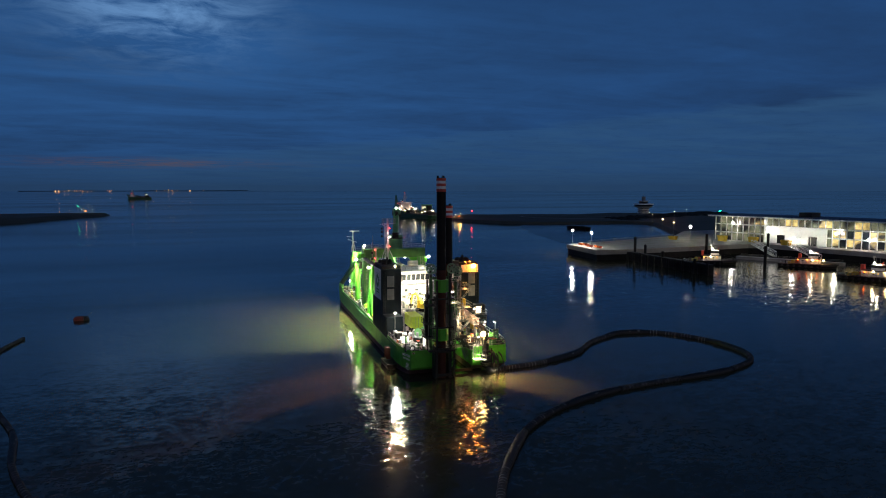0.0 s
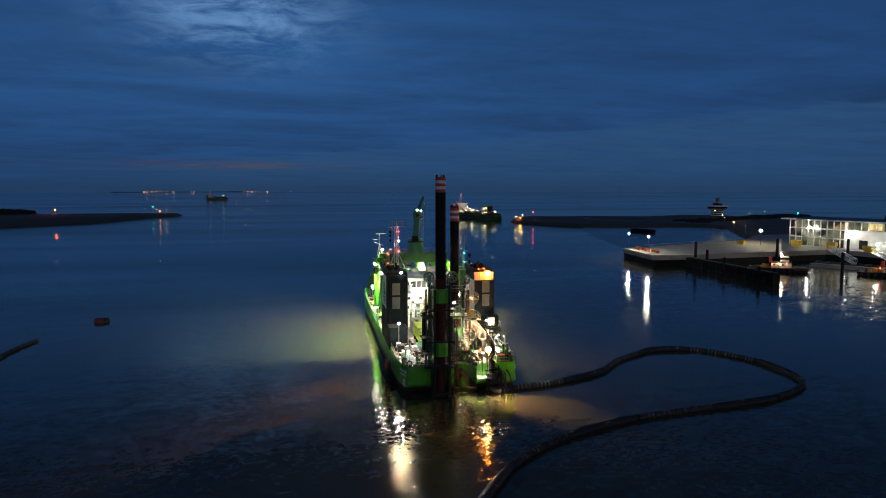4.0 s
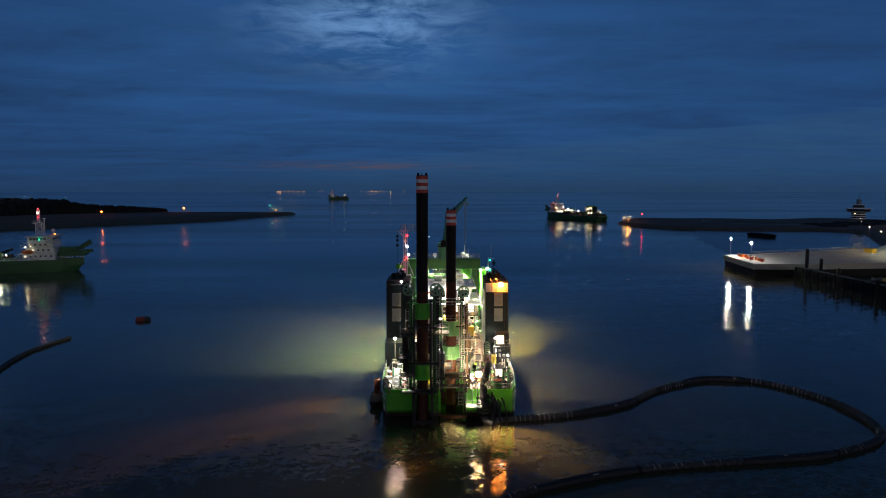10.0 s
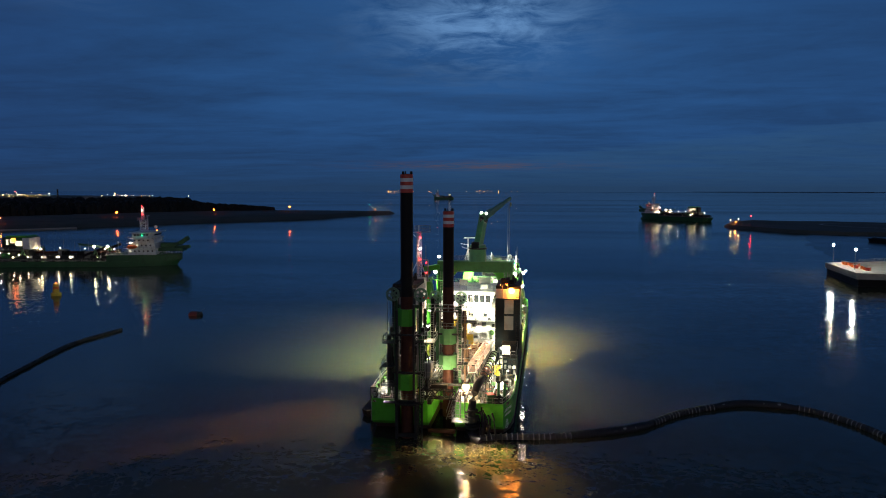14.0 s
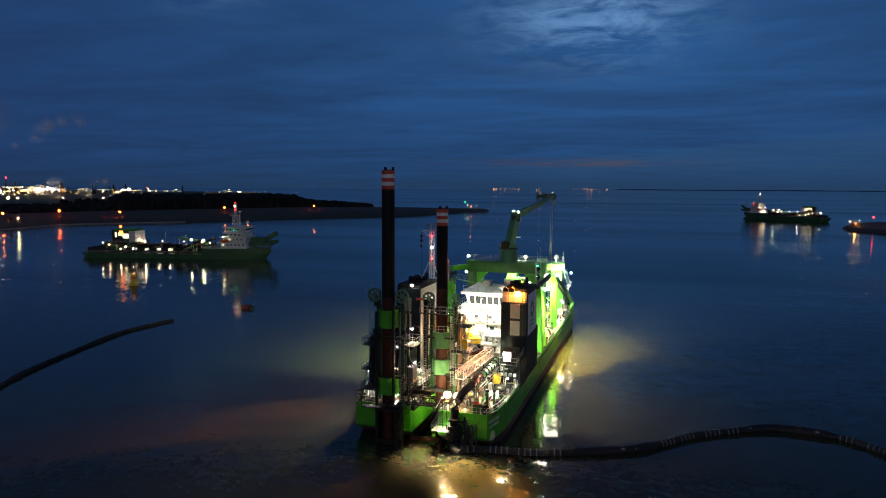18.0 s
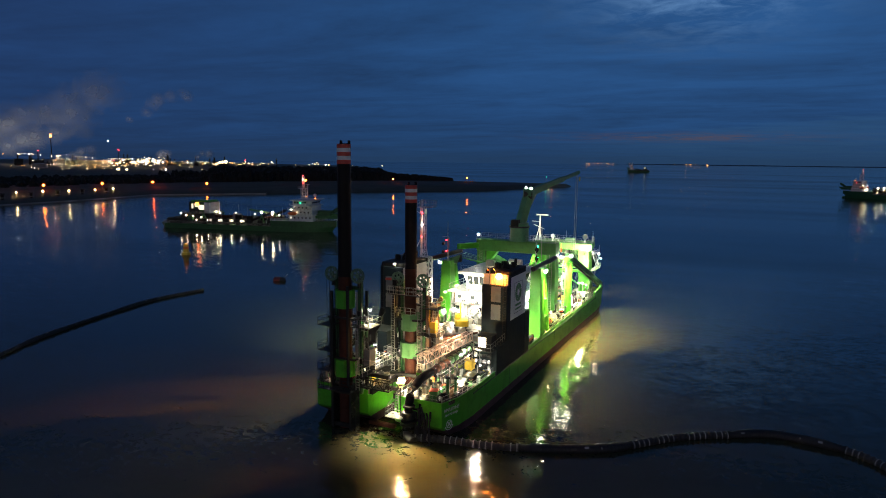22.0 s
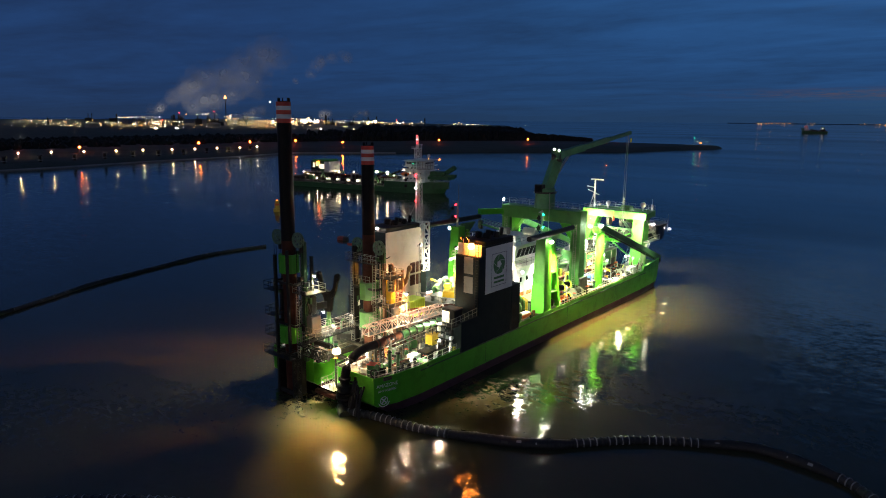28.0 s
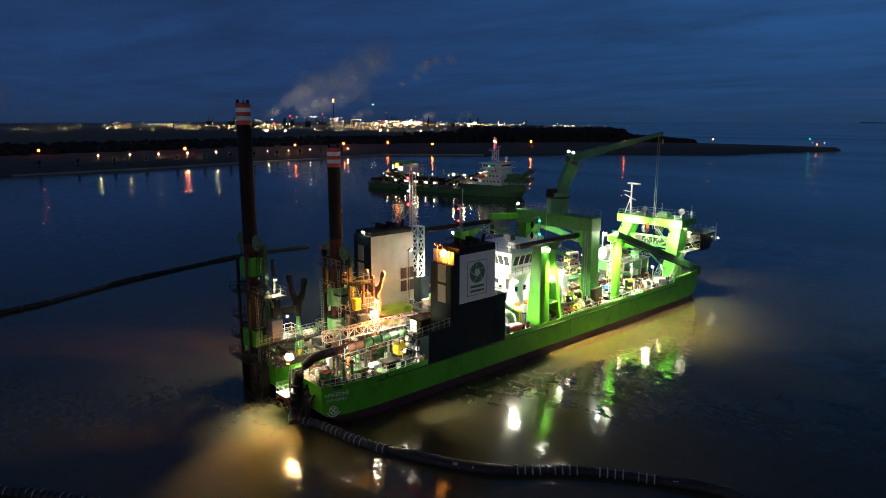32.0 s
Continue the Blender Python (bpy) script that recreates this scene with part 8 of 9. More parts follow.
for k in range(40):
    p = far_place(rnd.choice((rnd.uniform(-13, 1), rnd.gauss(-10.5, 0.9), rnd.gauss(-4, 1.2))), -0.35 + rnd.uniform(-0.03, 0.03), 4650)
    g.ball(p, rnd.choice((0.7, 0.8, 1.0, 1.2, 1.6, 2.6)), 6, 4)
solid("coast_lights", g, L_CITY[3], pose(0, 0, 0), "row of small lamps on the far coast", "lights", kind="stuff")

def plant(az, d, kind, h, w):
    p = far_place(az, 0, d)
    if kind == "tank":
        root = thing("storage_tank", pose(p.x, p.y, 2), "pale round storage tank in the refinery", "tank", "refinery tanks")
        part("shell", Geo().cyl((0, 0, 0), (0, 0, h), w, n=20), GREYST, root)
        part("roof", Geo().cyl((0, 0, h), (0, 0, h + w * 0.15), w, w * 0.2, n=20), GREYST, root)
    elif kind == "stack":
        root = thing("chimney_stack", pose(p.x, p.y, 2), "slim dark chimney stack in the refinery", "chimney", "refinery stacks")
        part("shaft", Geo().cyl((0, 0, 0), (0, 0, h), w, w * 0.7, n=12), DARKST, root)
        part("warning_lamp", Geo().ball((0, 0, h + 1), 1.2), L_RED, root)
    else:
        root = thing("process_tower", pose(p.x, p.y, 2), "dark process column with platforms in the refinery", "tower", "refinery towers")
        part("column", Geo().cyl((0, 0, 0), (0, 0, h), w, n=12), DARKST, root)
        for k in range(3):
            part("platform", Geo().cyl((0, 0, h * (0.4 + 0.25 * k)), (0, 0, h * (0.4 + 0.25 * k) + 0.6), w * 1.7, n=12), GREYST, root)
    return root


for k in range(14):
    plant(-66 + 2.3 * k + rnd.uniform(-0.5, 0.5), rnd.uniform(1700, 2300), ("tower", "tank", "tower", "stack")[k % 4], rnd.uniform(14, 26) if k % 4 != 1 else 10, rnd.uniform(1.2, 2.2) if k % 4 != 1 else 16)
for k in range(26):
    az = rnd.uniform(-64, -42)
    p = far_place(az, 0, rnd.uniform(1950, 2350))
    rig = thing("process_unit", pose(p.x, p.y, 2, 0, 0, -az), "dark steel process unit in the refinery", "plant", "refinery units")
    w, h = rnd.uniform(8, 26), rnd.uniform(8, 20)
    part("frame", Geo().box((0, 0, h / 2), (w, 10, h), bev=0.2), DARKST, rig)
    for j in range(rnd.randrange(2, 5)):
        x = rnd.uniform(-w / 2, w / 2)
        part("column", Geo().cyl((x, 0, 0), (x, 0, h + rnd.uniform(3, 16)), rnd.uniform(0.8, 1.8), n=10), DARKST, rig)
for az, h in ((-57.5, 34), (-54.9, 40), (-49.6, 44)):
    plant(az, 2100, "stack", h, 1.5)
p = far_place(-54.0, 1.33, 2200)
fl = thing("flare_stack", pose(p.x, p.y, 2), "tall refinery flare stack with an orange flame", "flare stack")
part("shaft", Geo().cyl((0, 0, 0), (0, 0, p.z - 6), 1.6, 1.0, n=10), DARKST, fl)
g = Geo()
clump(g, (0, 0, p.z - 5), 3.2, 7.0, rnd)
part("flame", g, light_material("orange_flare", (1.0, 0.33, 0.06), 9), fl, "orange flame")

# ---- steam over the refinery: ragged translucent puffs that drift ----


def steam_material():
    """Soft puffs: dense in the middle, thin at the rim, torn by noise."""
    m = bpy.data.materials.new("thin_steam")
    m.use_nodes = True
    t = m.node_tree
    t.nodes.clear()
    tc = nd(t, "ShaderNodeTexCoord")
    gen = nd(t, "ShaderNodeSeparateXYZ", i0=tc.outputs["Generated"])
    px = mth(t, "MULTIPLY", mth(t, "SUBTRACT", gen.outputs[0], 0.5), 2.0)
    pz = mth(t, "MULTIPLY", mth(t, "SUBTRACT", gen.outputs[2], 0.5), 2.0)
    rr = mth(t, "SQRT", mth(t, "ADD", mth(t, "MULTIPLY", px, px), mth(t, "MULTIPLY", pz, pz)))
    each = nd(t, "ShaderNodeObjectInfo").outputs["Random"]
    n1 = nd(t, "ShaderNodeTexNoise", Vector=nd(t, "ShaderNodeMapping", Vector=tc.outputs["Object"], Location=nd(t, "ShaderNodeCombineXYZ", X=mth(t, "MULTIPLY", each, 900.0), Y=0.0, Z=0.0).outputs[0]).outputs[0], Scale=0.028, Detail=4.0, Roughness=0.5).outputs[0]
    rim = mth(t, "SUBTRACT", 1.0, mth(t, "ADD", rr, mth(t, "MULTIPLY", mth(t, "SUBTRACT", n1, 0.5), 1.6)), True)
    thick = mth(t, "MULTIPLY", mth(t, "MULTIPLY", rim, 1.1, True), 0.34)
    body = nd(t, "ShaderNodeBsdfDiffuse", Color=(0.70, 0.72, 0.75, 1))
    thin = nd(t, "ShaderNodeBsdfTransparent")
    mix = nd(t, "ShaderNodeMixShader", i0=thick, i1=thin.outputs[0], i2=body.outputs[0])
    t.links.new(mix.outputs[0], t.nodes.new("ShaderNodeOutputMaterial").inputs[0])
    return m


STEAM = steam_material()
rnd = random.Random(23)
plume = thing("steam_plume", pose(0, 0, 0), "grey steam plumes rising over the refinery", "steam")
# azimuth, elevation and size of each plume's points, from its foot up
PLUMES = (((-59.6, -0.2, 0.3), (-58.9, 0.5, 0.5), (-58.0, 1.0, 0.75), (-57.0, 1.6, 1.0), (-55.6, 2.3, 1.2), (-54.0, 3.1, 1.3), (-52.3, 3.9, 1.3), (-50.5, 4.6, 1.2)), ((-56.6, 0.2, 0.5), (-55.6, 0.8, 0.7), (-54.6, 1.5, 0.8), (-53.0, 2.2, 0.8)), ((-52.9, -0.2, 0.2), (-52.2, 0.1, 0.32), (-51.3, 0.25, 0.4)), ((-46.9, -0.3, 0.22), (-46.5, 0.0, 0.32), (-46.0, 0.25, 0.34)), ((-43.9, -0.2, 0.18), (-43.4, 0.05, 0.28), (-43.0, 0.2, 0.25)), ((-49.0, 2.6, 0.3), (-47.5, 3.4, 0.5), (-46.0, 4.2, 0.55), (-44.5, 4.8, 0.5)), ((-83.0, -0.2, 0.4), (-81.5, 0.4, 0.7), (-80.0, 0.9, 0.9), (-78.0, 1.4, 0.9)))
for pts in PLUMES:
    for (a0, e0, s0), (a1, e1, s1) in zip(pts, pts[1:]):
        for j in range(2):
            f = (j + rnd.random()) / 2
            size = (s0 + (s1 - s0) * f) * rnd.uniform(1.0, 1.7)
            d = 2480 + rnd.uniform(0, 90)
            az = a0 + (a1 - a0) * f + rnd.uniform(-0.5, 0.5) * size
            p = far_place(az, e0 + (e1 - e0) * f + rnd.uniform(-0.4, 0.4) * size, d)
            r = math.tan(radians(size)) * d
            rings = [[(r * q * math.cos(b), -0.5 * r * (1 - q * q), r * q * math.sin(b) * 0.85) for b in [2 * math.pi * i / 18 for i in range(18)]] for q in (1.0, 0.75, 0.5, 0.25)]
            g = Geo()
            n = 18
            g.add([v for ring in rings for v in ring], [(k * n + i, k * n + (i + 1) % n, (k + 1) * n + (i + 1) % n, (k + 1) * n + i) for k in range(3) for i in range(n)] + [tuple(range(3 * n, 4 * n))])
            ob = part("steam_puff", g, STEAM, plume)
            ob.location = p
            ob.rotation_euler = (0, rnd.uniform(-0.5, 0.5), radians(-az))
# added lamps without fittings, stand for the plant's glow on the steam
for az, d, w in ((-58, 2390, 150000), (-54, 2390, 120000), (-47, 2390, 100000)):
    q = far_place(az, 0.3, d)
    glow_lamp((q.x, q.y, 40), w, (1.0, 0.90, 0.78), 4.0, Matrix())

# ---- pilot tower on the harbour land ----
tw = thing("pilot_tower", pose(449, 557, 0), "grey harbour control tower with a wide round top", "tower")
part("shaft", Geo().cyl((0, 0, 2), (0, 0, 10.0), 6.2, n=20), GLASS_DARK, tw)
for z, r in ((3.4, 6.7), (5.6, 6.7), (7.8, 6.7)):
    part("floor_band", Geo().cyl((0, 0, z), (0, 0, z + 0.9), r, n=20), WHITEP, tw, "white floor band")
part("gallery", Geo().cyl((0, 0, 10.0), (0, 0, 11.4), 7.5, 11.6, n=28), WHITEP, tw, "white flared gallery")
part("lookout", Geo().cyl((0, 0, 11.4), (0, 0, 13.6), 10.2, 10.6, n=28), GLASS_DARK, tw)
part("roof", Geo().cyl((0, 0, 13.6), (0, 0, 14.8), 11.8, 11.2, n=28), WHITEP, tw)
part("upper_room", Geo().cyl((0, 0, 14.8), (0, 0, 17.4), 5.0, n=16), DARKST, tw)
part("upper_roof", Geo().cyl((0, 0, 17.4), (0, 0, 18.0), 6.5, n=16), WHITEP, tw)
part("mast_room", Geo().cyl((0, 0, 18.0), (0, 0, 23.0), 2.2, n=12), GREYST, tw)
part("aerial", Geo().cyl((0, 0, 23.0), (0, 0, 27.0), 0.25, n=6), GREYST, tw)
part("top_lamp", Geo().ball((0, 0, 22.0), 0.5), L_RED, tw)

bg = thing("barge", pose(244, 363, 0, 0, 0, -77), "dark empty barge moored off the breakwater", "barge")
part("hull", Geo().prism([[(-10, -2.6, -0.5), (10, -2.6, -0.5), (10, 2.6, -0.5), (-10, 2.6, -0.5)], [(-11.5, -2.8, 2.4), (11.5, -2.8, 2.4), (11.5, 2.8, 2.4), (-11.5, 2.8, 2.4)]]), BLACK, bg)
part("coaming", Geo().box((0, 0, 2.7), (18, 3.8, 0.6), bev=0.05), DARKST, bg)
# ---- boats, gangways, piles and gear at the quay ----


def tug(x, y, rz, lit, label):
    root = thing("tug_boat", pose(x, y, 0, 0, 0, rz), label, "boat", "moored boats")
    ring = [(-11, -2.5), (-9, -3.6), (6, -3.6), (10, -2.0), (12, 0), (10, 2.0), (6, 3.6), (-9, 3.6), (-11, 2.5)]
    part("hull", Geo().prism([[(a * 0.94, b * 0.85, -0.8) for a, b in ring], [(a, b, 1.3 + max(0, a) * 0.06) for a, b in ring]]), BLACK, root)
    part("deck", Geo().prism([[(a * 0.96, b * 0.93, z + max(0, a) * 0.06) for a, b in ring] for z in (1.31, 1.4)]), RUST, root)
    part("deckhouse", Geo().box((1.5, 0, 2.7), (7.5, 4.6, 2.7), bev=0.15), WHITEP, root)
    part("wheelhouse", Geo().box((2.6, 0, 5.2), (3.4, 3.6, 2.4), bev=0.2), WHITEP, root)
    part("bridge_glass", Geo().box((2.6, 0, 5.6), (3.5, 3.7, 1.0), bev=0.02), GLASS_DARK, root)
    part("funnel", Geo().box((-2.6, 0, 4.9), (1.2, 1.6, 2.2), bev=0.1), SPUD_RED, root)
    part("aerial", Geo().cyl((2.9, 0.9, 6.4), (2.9, 0.9, 10.6), 0.05, n=5), GALV, root)
    part("aerial", Geo().cyl((2.2, -1.0, 6.4), (2.2, -1.0, 9.6), 0.05, n=5), GALV, root)
    part("fire_monitor", Geo().cyl((3.8, 0, 6.4), (4.4, 0, 7.4), 0.16, n=8), SPUD_RED, root)
    part("deck_locker", Geo().box((-4.0, 2.2, 2.1), (1.4, 1.0, 1.3), bev=0.06), ORANGE, root)
    part("deck_locker", Geo().box((-6.6, -1.6, 1.9), (1.2, 1.2, 1.0), bev=0.06), YELLOW, root)
    part("stern_roller", Geo().cyl((-10.4, -1.6, 1.7), (-10.4, 1.6, 1.7), 0.4, n=10), GREYST, root)
    part("house_band", Geo().box((1.5, 0, 3.95), (7.7, 4.8, 0.25), bev=0.05), BLACK, root)
    part("mast", Geo().cyl((1.2, 0, 6.4), (1.2, 0, 13.5), 0.16, n=6).beam((1.2, 0, 7.0), (0.0, 0, 11.5), 0.1).beam((1.2, -0.6, 12.2), (1.2, 0.6, 12.2), 0.1).beam((1.2, -1.3, 9.2), (1.2, 1.3, 9.2), 0.12).beam((1.2, -0.9, 10.4), (1.2, 0.9, 10.4), 0.1), GALV, root)
    part("fender", Geo().sweep([(6, -3.7, 1.2), (10.1, -2.1, 1.5), (12.1, 0, 1.7), (10.1, 2.1, 1.5), (6, 3.7, 1.2)], 0.35, 8), RUBBER, root)
    for k, (a, b, z, m) in enumerate(lit):
        part("deck_lamp", Geo().ball((a, b, z), 0.28), m, root)
    part("search_lamp", Geo().ball((1.6, -0.8, 6.9), 0.3), L_WHITE, root, "lit white search lamp")
    part("tow_winch", Geo().cyl((-5.2, -1.1, 2.2), (-5.2, 1.1, 2.2), 0.8, n=14), YELLOW, root, "yellow tow winch")
    part("tow_bitt", Geo().box((-8.0, 0, 2.0), (0.5, 2.2, 1.2), bev=0.08), BLACK, root)
    part("bulwark_rail", Geo().rail([(-10, -3.2, 1.4), (5, -3.3, 1.5), (9.5, -1.9, 2.0)], 1.0, 1.5, 0.05), GALV, root)
    for k in range(4):
        part("side_window", Geo().box((-1.2 + k * 1.6, -2.31, 3.0), (0.7, 0.06, 0.6), bev=0.02), L_ROOM if k % 2 else GLASS_DARK, root)
    for k in range(7):
        part("tyre_fender", Geo().cyl((-9 + k * 2.3, -3.62, 0.7), (-9 + k * 2.3, -3.95, 0.7), 0.5, n=12), RUBBER, root)
    return root


WH, SO = L_FAR, L_SODIUM
for x, y, z, w in ((171, 127, 7.5, 400), (202, 102, 7.0, 650), (189, 62, 7.0, 500)):
    glow_lamp((x, y, z), w, WARM, 0.3, Matrix())
tug(172, 131, -40, [(0.8, -2.5, 3.6, WH), (-2.0, -2.5, 3.2, SO), (3.4, -2.2, 3.8, SO), (1.2, 0, 7.4, WH)], "dark tug with an orange deck moored at the quay")
tug(203, 106, -55, [(-3, -2.4, 3.4, SO), (0.5, -2.4, 3.4, SO), (2.5, -2.4, 3.4, WH), (4.5, -2.4, 3.4, SO), (6.5, 0, 3.4, WH), (0, 2.4, 3.4, WH)], "white and dark tug with lit deck moored at the quay")
tug(190, 66, -75, [(2, -2.4, 3.6, WH), (-1, -2.4, 3.2, SO), (5.5, 0, 3.6, WH)], "dark tug with a lit wheelhouse moored at the quay")
pon = thing("pontoon", pose(212, 124, 0, 0, 0, -62), "flat grey landing pontoon beside the quay", "pontoon")
part("deck", Geo().box((0, 0, 0.6), (46, 4.5, 1.4), bev=0.1), CONCRETE, pon)
part("rail", Geo().rail([(-22, 2.1, 1.3), (22, 2.1, 1.3)], 1.0, 2.5, 0.05), GALV, pon)
for a, b in (((226, 160, 5.0), (214, 134, 1.6)), ((236, 146, 5.0), (222, 116, 1.6))):
    gw = thing("gangway", Matrix(), "white lattice gangway sloping down to the pontoon", "gangway", "gangways")
    part("truss", Geo().truss(a, b, 1.8, 2.2, 8, 0.09), WHITEP, gw)
    part("walk", Geo().beam(Vector(a) + Vector((0, 0, 0.05)), Vector(b) + Vector((0, 0, 0.05)), 1.6, 0.08), GREYST, gw)
for x, y, h in ((150.5, 156.5, 11.0), (156, 156, 7.0), (146, 130, 6.5), (196, 160, 11.0), (228, 152, 11.0), (141.4, 104, 6.0), (192, 118, 8.5)):
    pl = thing("mooring_pile", pose(x, y, 0), "dark round steel mooring pile in the water", "pile", "mooring piles")
    part("shaft", Geo().cyl((0, 0, -2), (0, 0, h), 0.65, n=14), BLACK, pl)
    part("cap", Geo().cyl((0, 0, h), (0, 0, h + 0.3), 0.5, 0.2, n=14), DARKST, pl)
rnd = random.Random(3)
for k in range(9):
    gx = thing("deck_crate", pose(139.5 + rnd.uniform(-1.5, 1.5), 168 + k * 2.6, 4.92, 0, 0, rnd.uniform(0, 90)), "orange crate and gear on the quay", "crate", "quay crates")
    part("body", Geo().box((0, 0, 0.6), (2.2, 1.4, 1.2), bev=0.08), ORANGE if k % 3 else SPUD_RED, gx)
    part("lid", Geo().box((0, 0, 1.24), (2.3, 1.5, 0.1), bev=0.03), GREYST, gx)
for x, y, h in ((208, 201, 2.0), (226, 182, 3.2), (236, 170, 3.0), (238, 150, 2.6)):
    sk = thing("skip", pose(x, y, 4.92, 0, 0, 95), "yellow steel skip in front of the building", "skip", "quay skips")
    part("body", Geo().prism([[(-2.2, -0.9, 0), (2.2, -0.9, 0), (2.2, 0.9, 0), (-2.2, 0.9, 0)], [(-2.8, -1.1, h), (2.8, -1.1, h), (2.8, 1.1, h), (-2.8, 1.1, h)]]), YELLOW, sk)
    part("rim", Geo().beam((-2.8, -1.1, h), (2.8, -1.1, h), 0.12).beam((-2.8, 1.1, h), (2.8, 1.1, h), 0.12), DARKST, sk)
solid("quay_rail", Geo().rail([(150, 198.5, 4.9), (228, 225, 4.9)], 1.1, 2.5, 0.05), GALV, pose(0, 0, 0), "galvanised rail along the quay", "rail", kind="structure")
for s0, z, w in ((12, 14.6, 350), (33, 12.6, 600), (50, 8.6, 2600), (69, 12.0, 800), (84, 10.0, 800)):
    p = FRONT + ALONG * s0 - INTO * (6.0 if s0 == 50 else 1.6)
    lp = thing("wall_lamp", pose(p.x, p.y, z), "bright white lamp on the building front", "lamp", "building lamps")
    part("lens", Geo().ball((0, 0, 0), 0.6, 8, 6), L_WHITE, lp)
    part("arm", Geo().beam((0, 0, 0.2), (INTO.x * 6.6, INTO.y * 6.6, 0.2), 0.12) if s0 == 50 else Geo().beam((0, 0, 0.2), (INTO.x * 2.2, INTO.y * 2.2, 0.2), 0.12), GREYST, lp)
    glow_lamp((p.x - INTO.x, p.y - INTO.y, z - 0.4), w, WHITE, 0.4, Matrix())
for x, y in ((262, 268), (285, 310), (325, 375), (352, 415), (420, 520), (440, 470), (400, 440)):
    far_lamp("road_lamp", (x, y, 3.4), 7.0, 0.26, L_FAR, "warm road lamp on the harbour land", "road lamps")
far_lamp("harbour_light", (330, 300, 3.4), 13.0, 0.55, L_GREEN, "green harbour light on a mast", "harbour lights")
far_lamp("harbour_light", (214, 520, 3.4), 7.0, 0.7, L_RED, "red harbour light on the breakwater", "harbour lights")

# ---- other vessels ----


def hopper(name, length, label, lamps=True, glow=1.0):
    """A trailing hopper dredger: bow at +x, bridge forward."""
    root = thing(name, pose(0, 0, 0), label, "ship", "vessels under way")
    L, B = length, length * 0.19

    def ring(z, bow, stern, k=1.0):
        return [(x, y * k, z) for x, y in ((-L / 2 + stern, -B * 0.3), (-L / 2 + 4, -B / 2), (L * 0.28, -B / 2), (L * 0.40, -B * 0.36), (L * 0.465, -B * 0.16), (L / 2 + bow, 0), (L * 0.465, B * 0.16), (L * 0.40, B * 0.36), (L * 0.28, B / 2), (-L / 2 + 4, B / 2), (-L / 2 + stern, B * 0.3))]
    part("hull", Geo().prism([ring(-1.5, -4, 6, 0.9), ring(0.6, -3, 2), ring(3.6, -1, 0), ring(4.2, 0, 0)]), HULLGREEN, root)
    part("bulb", Geo().ball((L * 0.485, 0, -0.2), 2.2, 10, 6), HULLGREEN, root)
    fc = ((L * 0.17, -B / 2), (L * 0.30, -B * 0.49), (L * 0.40, -B * 0.38), (L * 0.50, -0.6), (L * 0.50, 0.6), (L * 0.40, B * 0.38), (L * 0.30, B * 0.49), (L * 0.17, B / 2))
    part("forecastle", Geo().prism([[(x, y, z) for x, y in fc] for z in (4.2, 7.0)]), HULLGREEN, root)
    part("bow_rail", Geo().rail([(x, y * 0.97, 7.0) for x, y in fc], 1.1, 2.0, 0.05), SHIPWHITE, root)
    for sd in (-1, 1):
        part("hopper_coaming", Geo().box((-L * 0.06, sd * B * 0.3, 5.4), (L * 0.5, 0.5, 2.4), bev=0.08), DARKST, root)
        part("side_pipe", Geo().cyl((-L * 0.36, sd * B * 0.44, 5.2), (L * 0.2, sd * B * 0.44, 5.2), 0.45, n=10), DARKST, root)
        part("pipe_gantry", Geo().beam((-L * 0.22, sd * B * 0.3, 4.2), (-L * 0.22, sd * B * 0.5, 9.4), 0.6).beam((-L * 0.22, sd * B * 0.5, 9.4), (-L * 0.22, sd * B * 0.58, 7.4), 0.5), DKGREEN, root)
        part("pipe_gantry", Geo().beam((L * 0.12, sd * B * 0.3, 4.2), (L * 0.12, sd * B * 0.5, 9.4), 0.6).beam((L * 0.12, sd * B * 0.5, 9.4), (L * 0.12, sd * B * 0.58, 7.4), 0.5), DKGREEN, root)
        part("deck_rail", Geo().rail([(-L * 0.46, sd * B * 0.47, 4.2), (L * 0.22, sd * B * 0.47, 4.2)], 1.1, 2.5, 0.05), GALV, root)
    for k in range(7):
        for sd in (-1, 1):
            part("frame_arch", Geo().box((-L * 0.24 + (k + 0.3) * L * 0.065, sd * B * 0.43, 5.5), (L * 0.028, 0.8, 2.6), bev=0.08), DARKST, root)
    # pale plates added behind the deck lamps to catch their light
    for k in range(8):
        for sd in (-1, 1):
            part("recess_plate", Geo().box((-L * 0.26 + k * L * 0.065 - L * 0.012, sd * (B * 0.335), 5.5), (L * 0.03, 0.2, 2.2), bev=0.05), SHIPWHITE, root)
    for k in range(6):
        part("hopper_beam", Geo().box((-L * 0.28 + k * L * 0.085, 0, 6.4), (0.6, B * 0.6, 0.8), bev=0.05), DARKST, root)
    part("loading_pipe", Geo().cyl((-L * 0.3, 0, 7.6), (L * 0.18, 0, 7.6), 0.5, n=12), RUST, root)
    part("hopper_hatch", Geo().box((-L * 0.06, 0, 5.0), (L * 0.49, B * 0.58, 0.3)), BLACK, root)
    x0 = L * 0.33
    # three stepped tiers with window bands and overhanging decks
    for z, h, ln, wd in ((7.0, 2.6, L * 0.135, B * 0.74), (9.6, 2.4, L * 0.115, B * 0.66), (12.0, 2.0, L * 0.10, B * 0.60)):
        part("bridge_block", Geo().box((x0 + (z - 7.0) * 0.12, 0, z + h / 2), (ln, wd, h), bev=0.12), SHIPWHITE, root, "white bridge block")
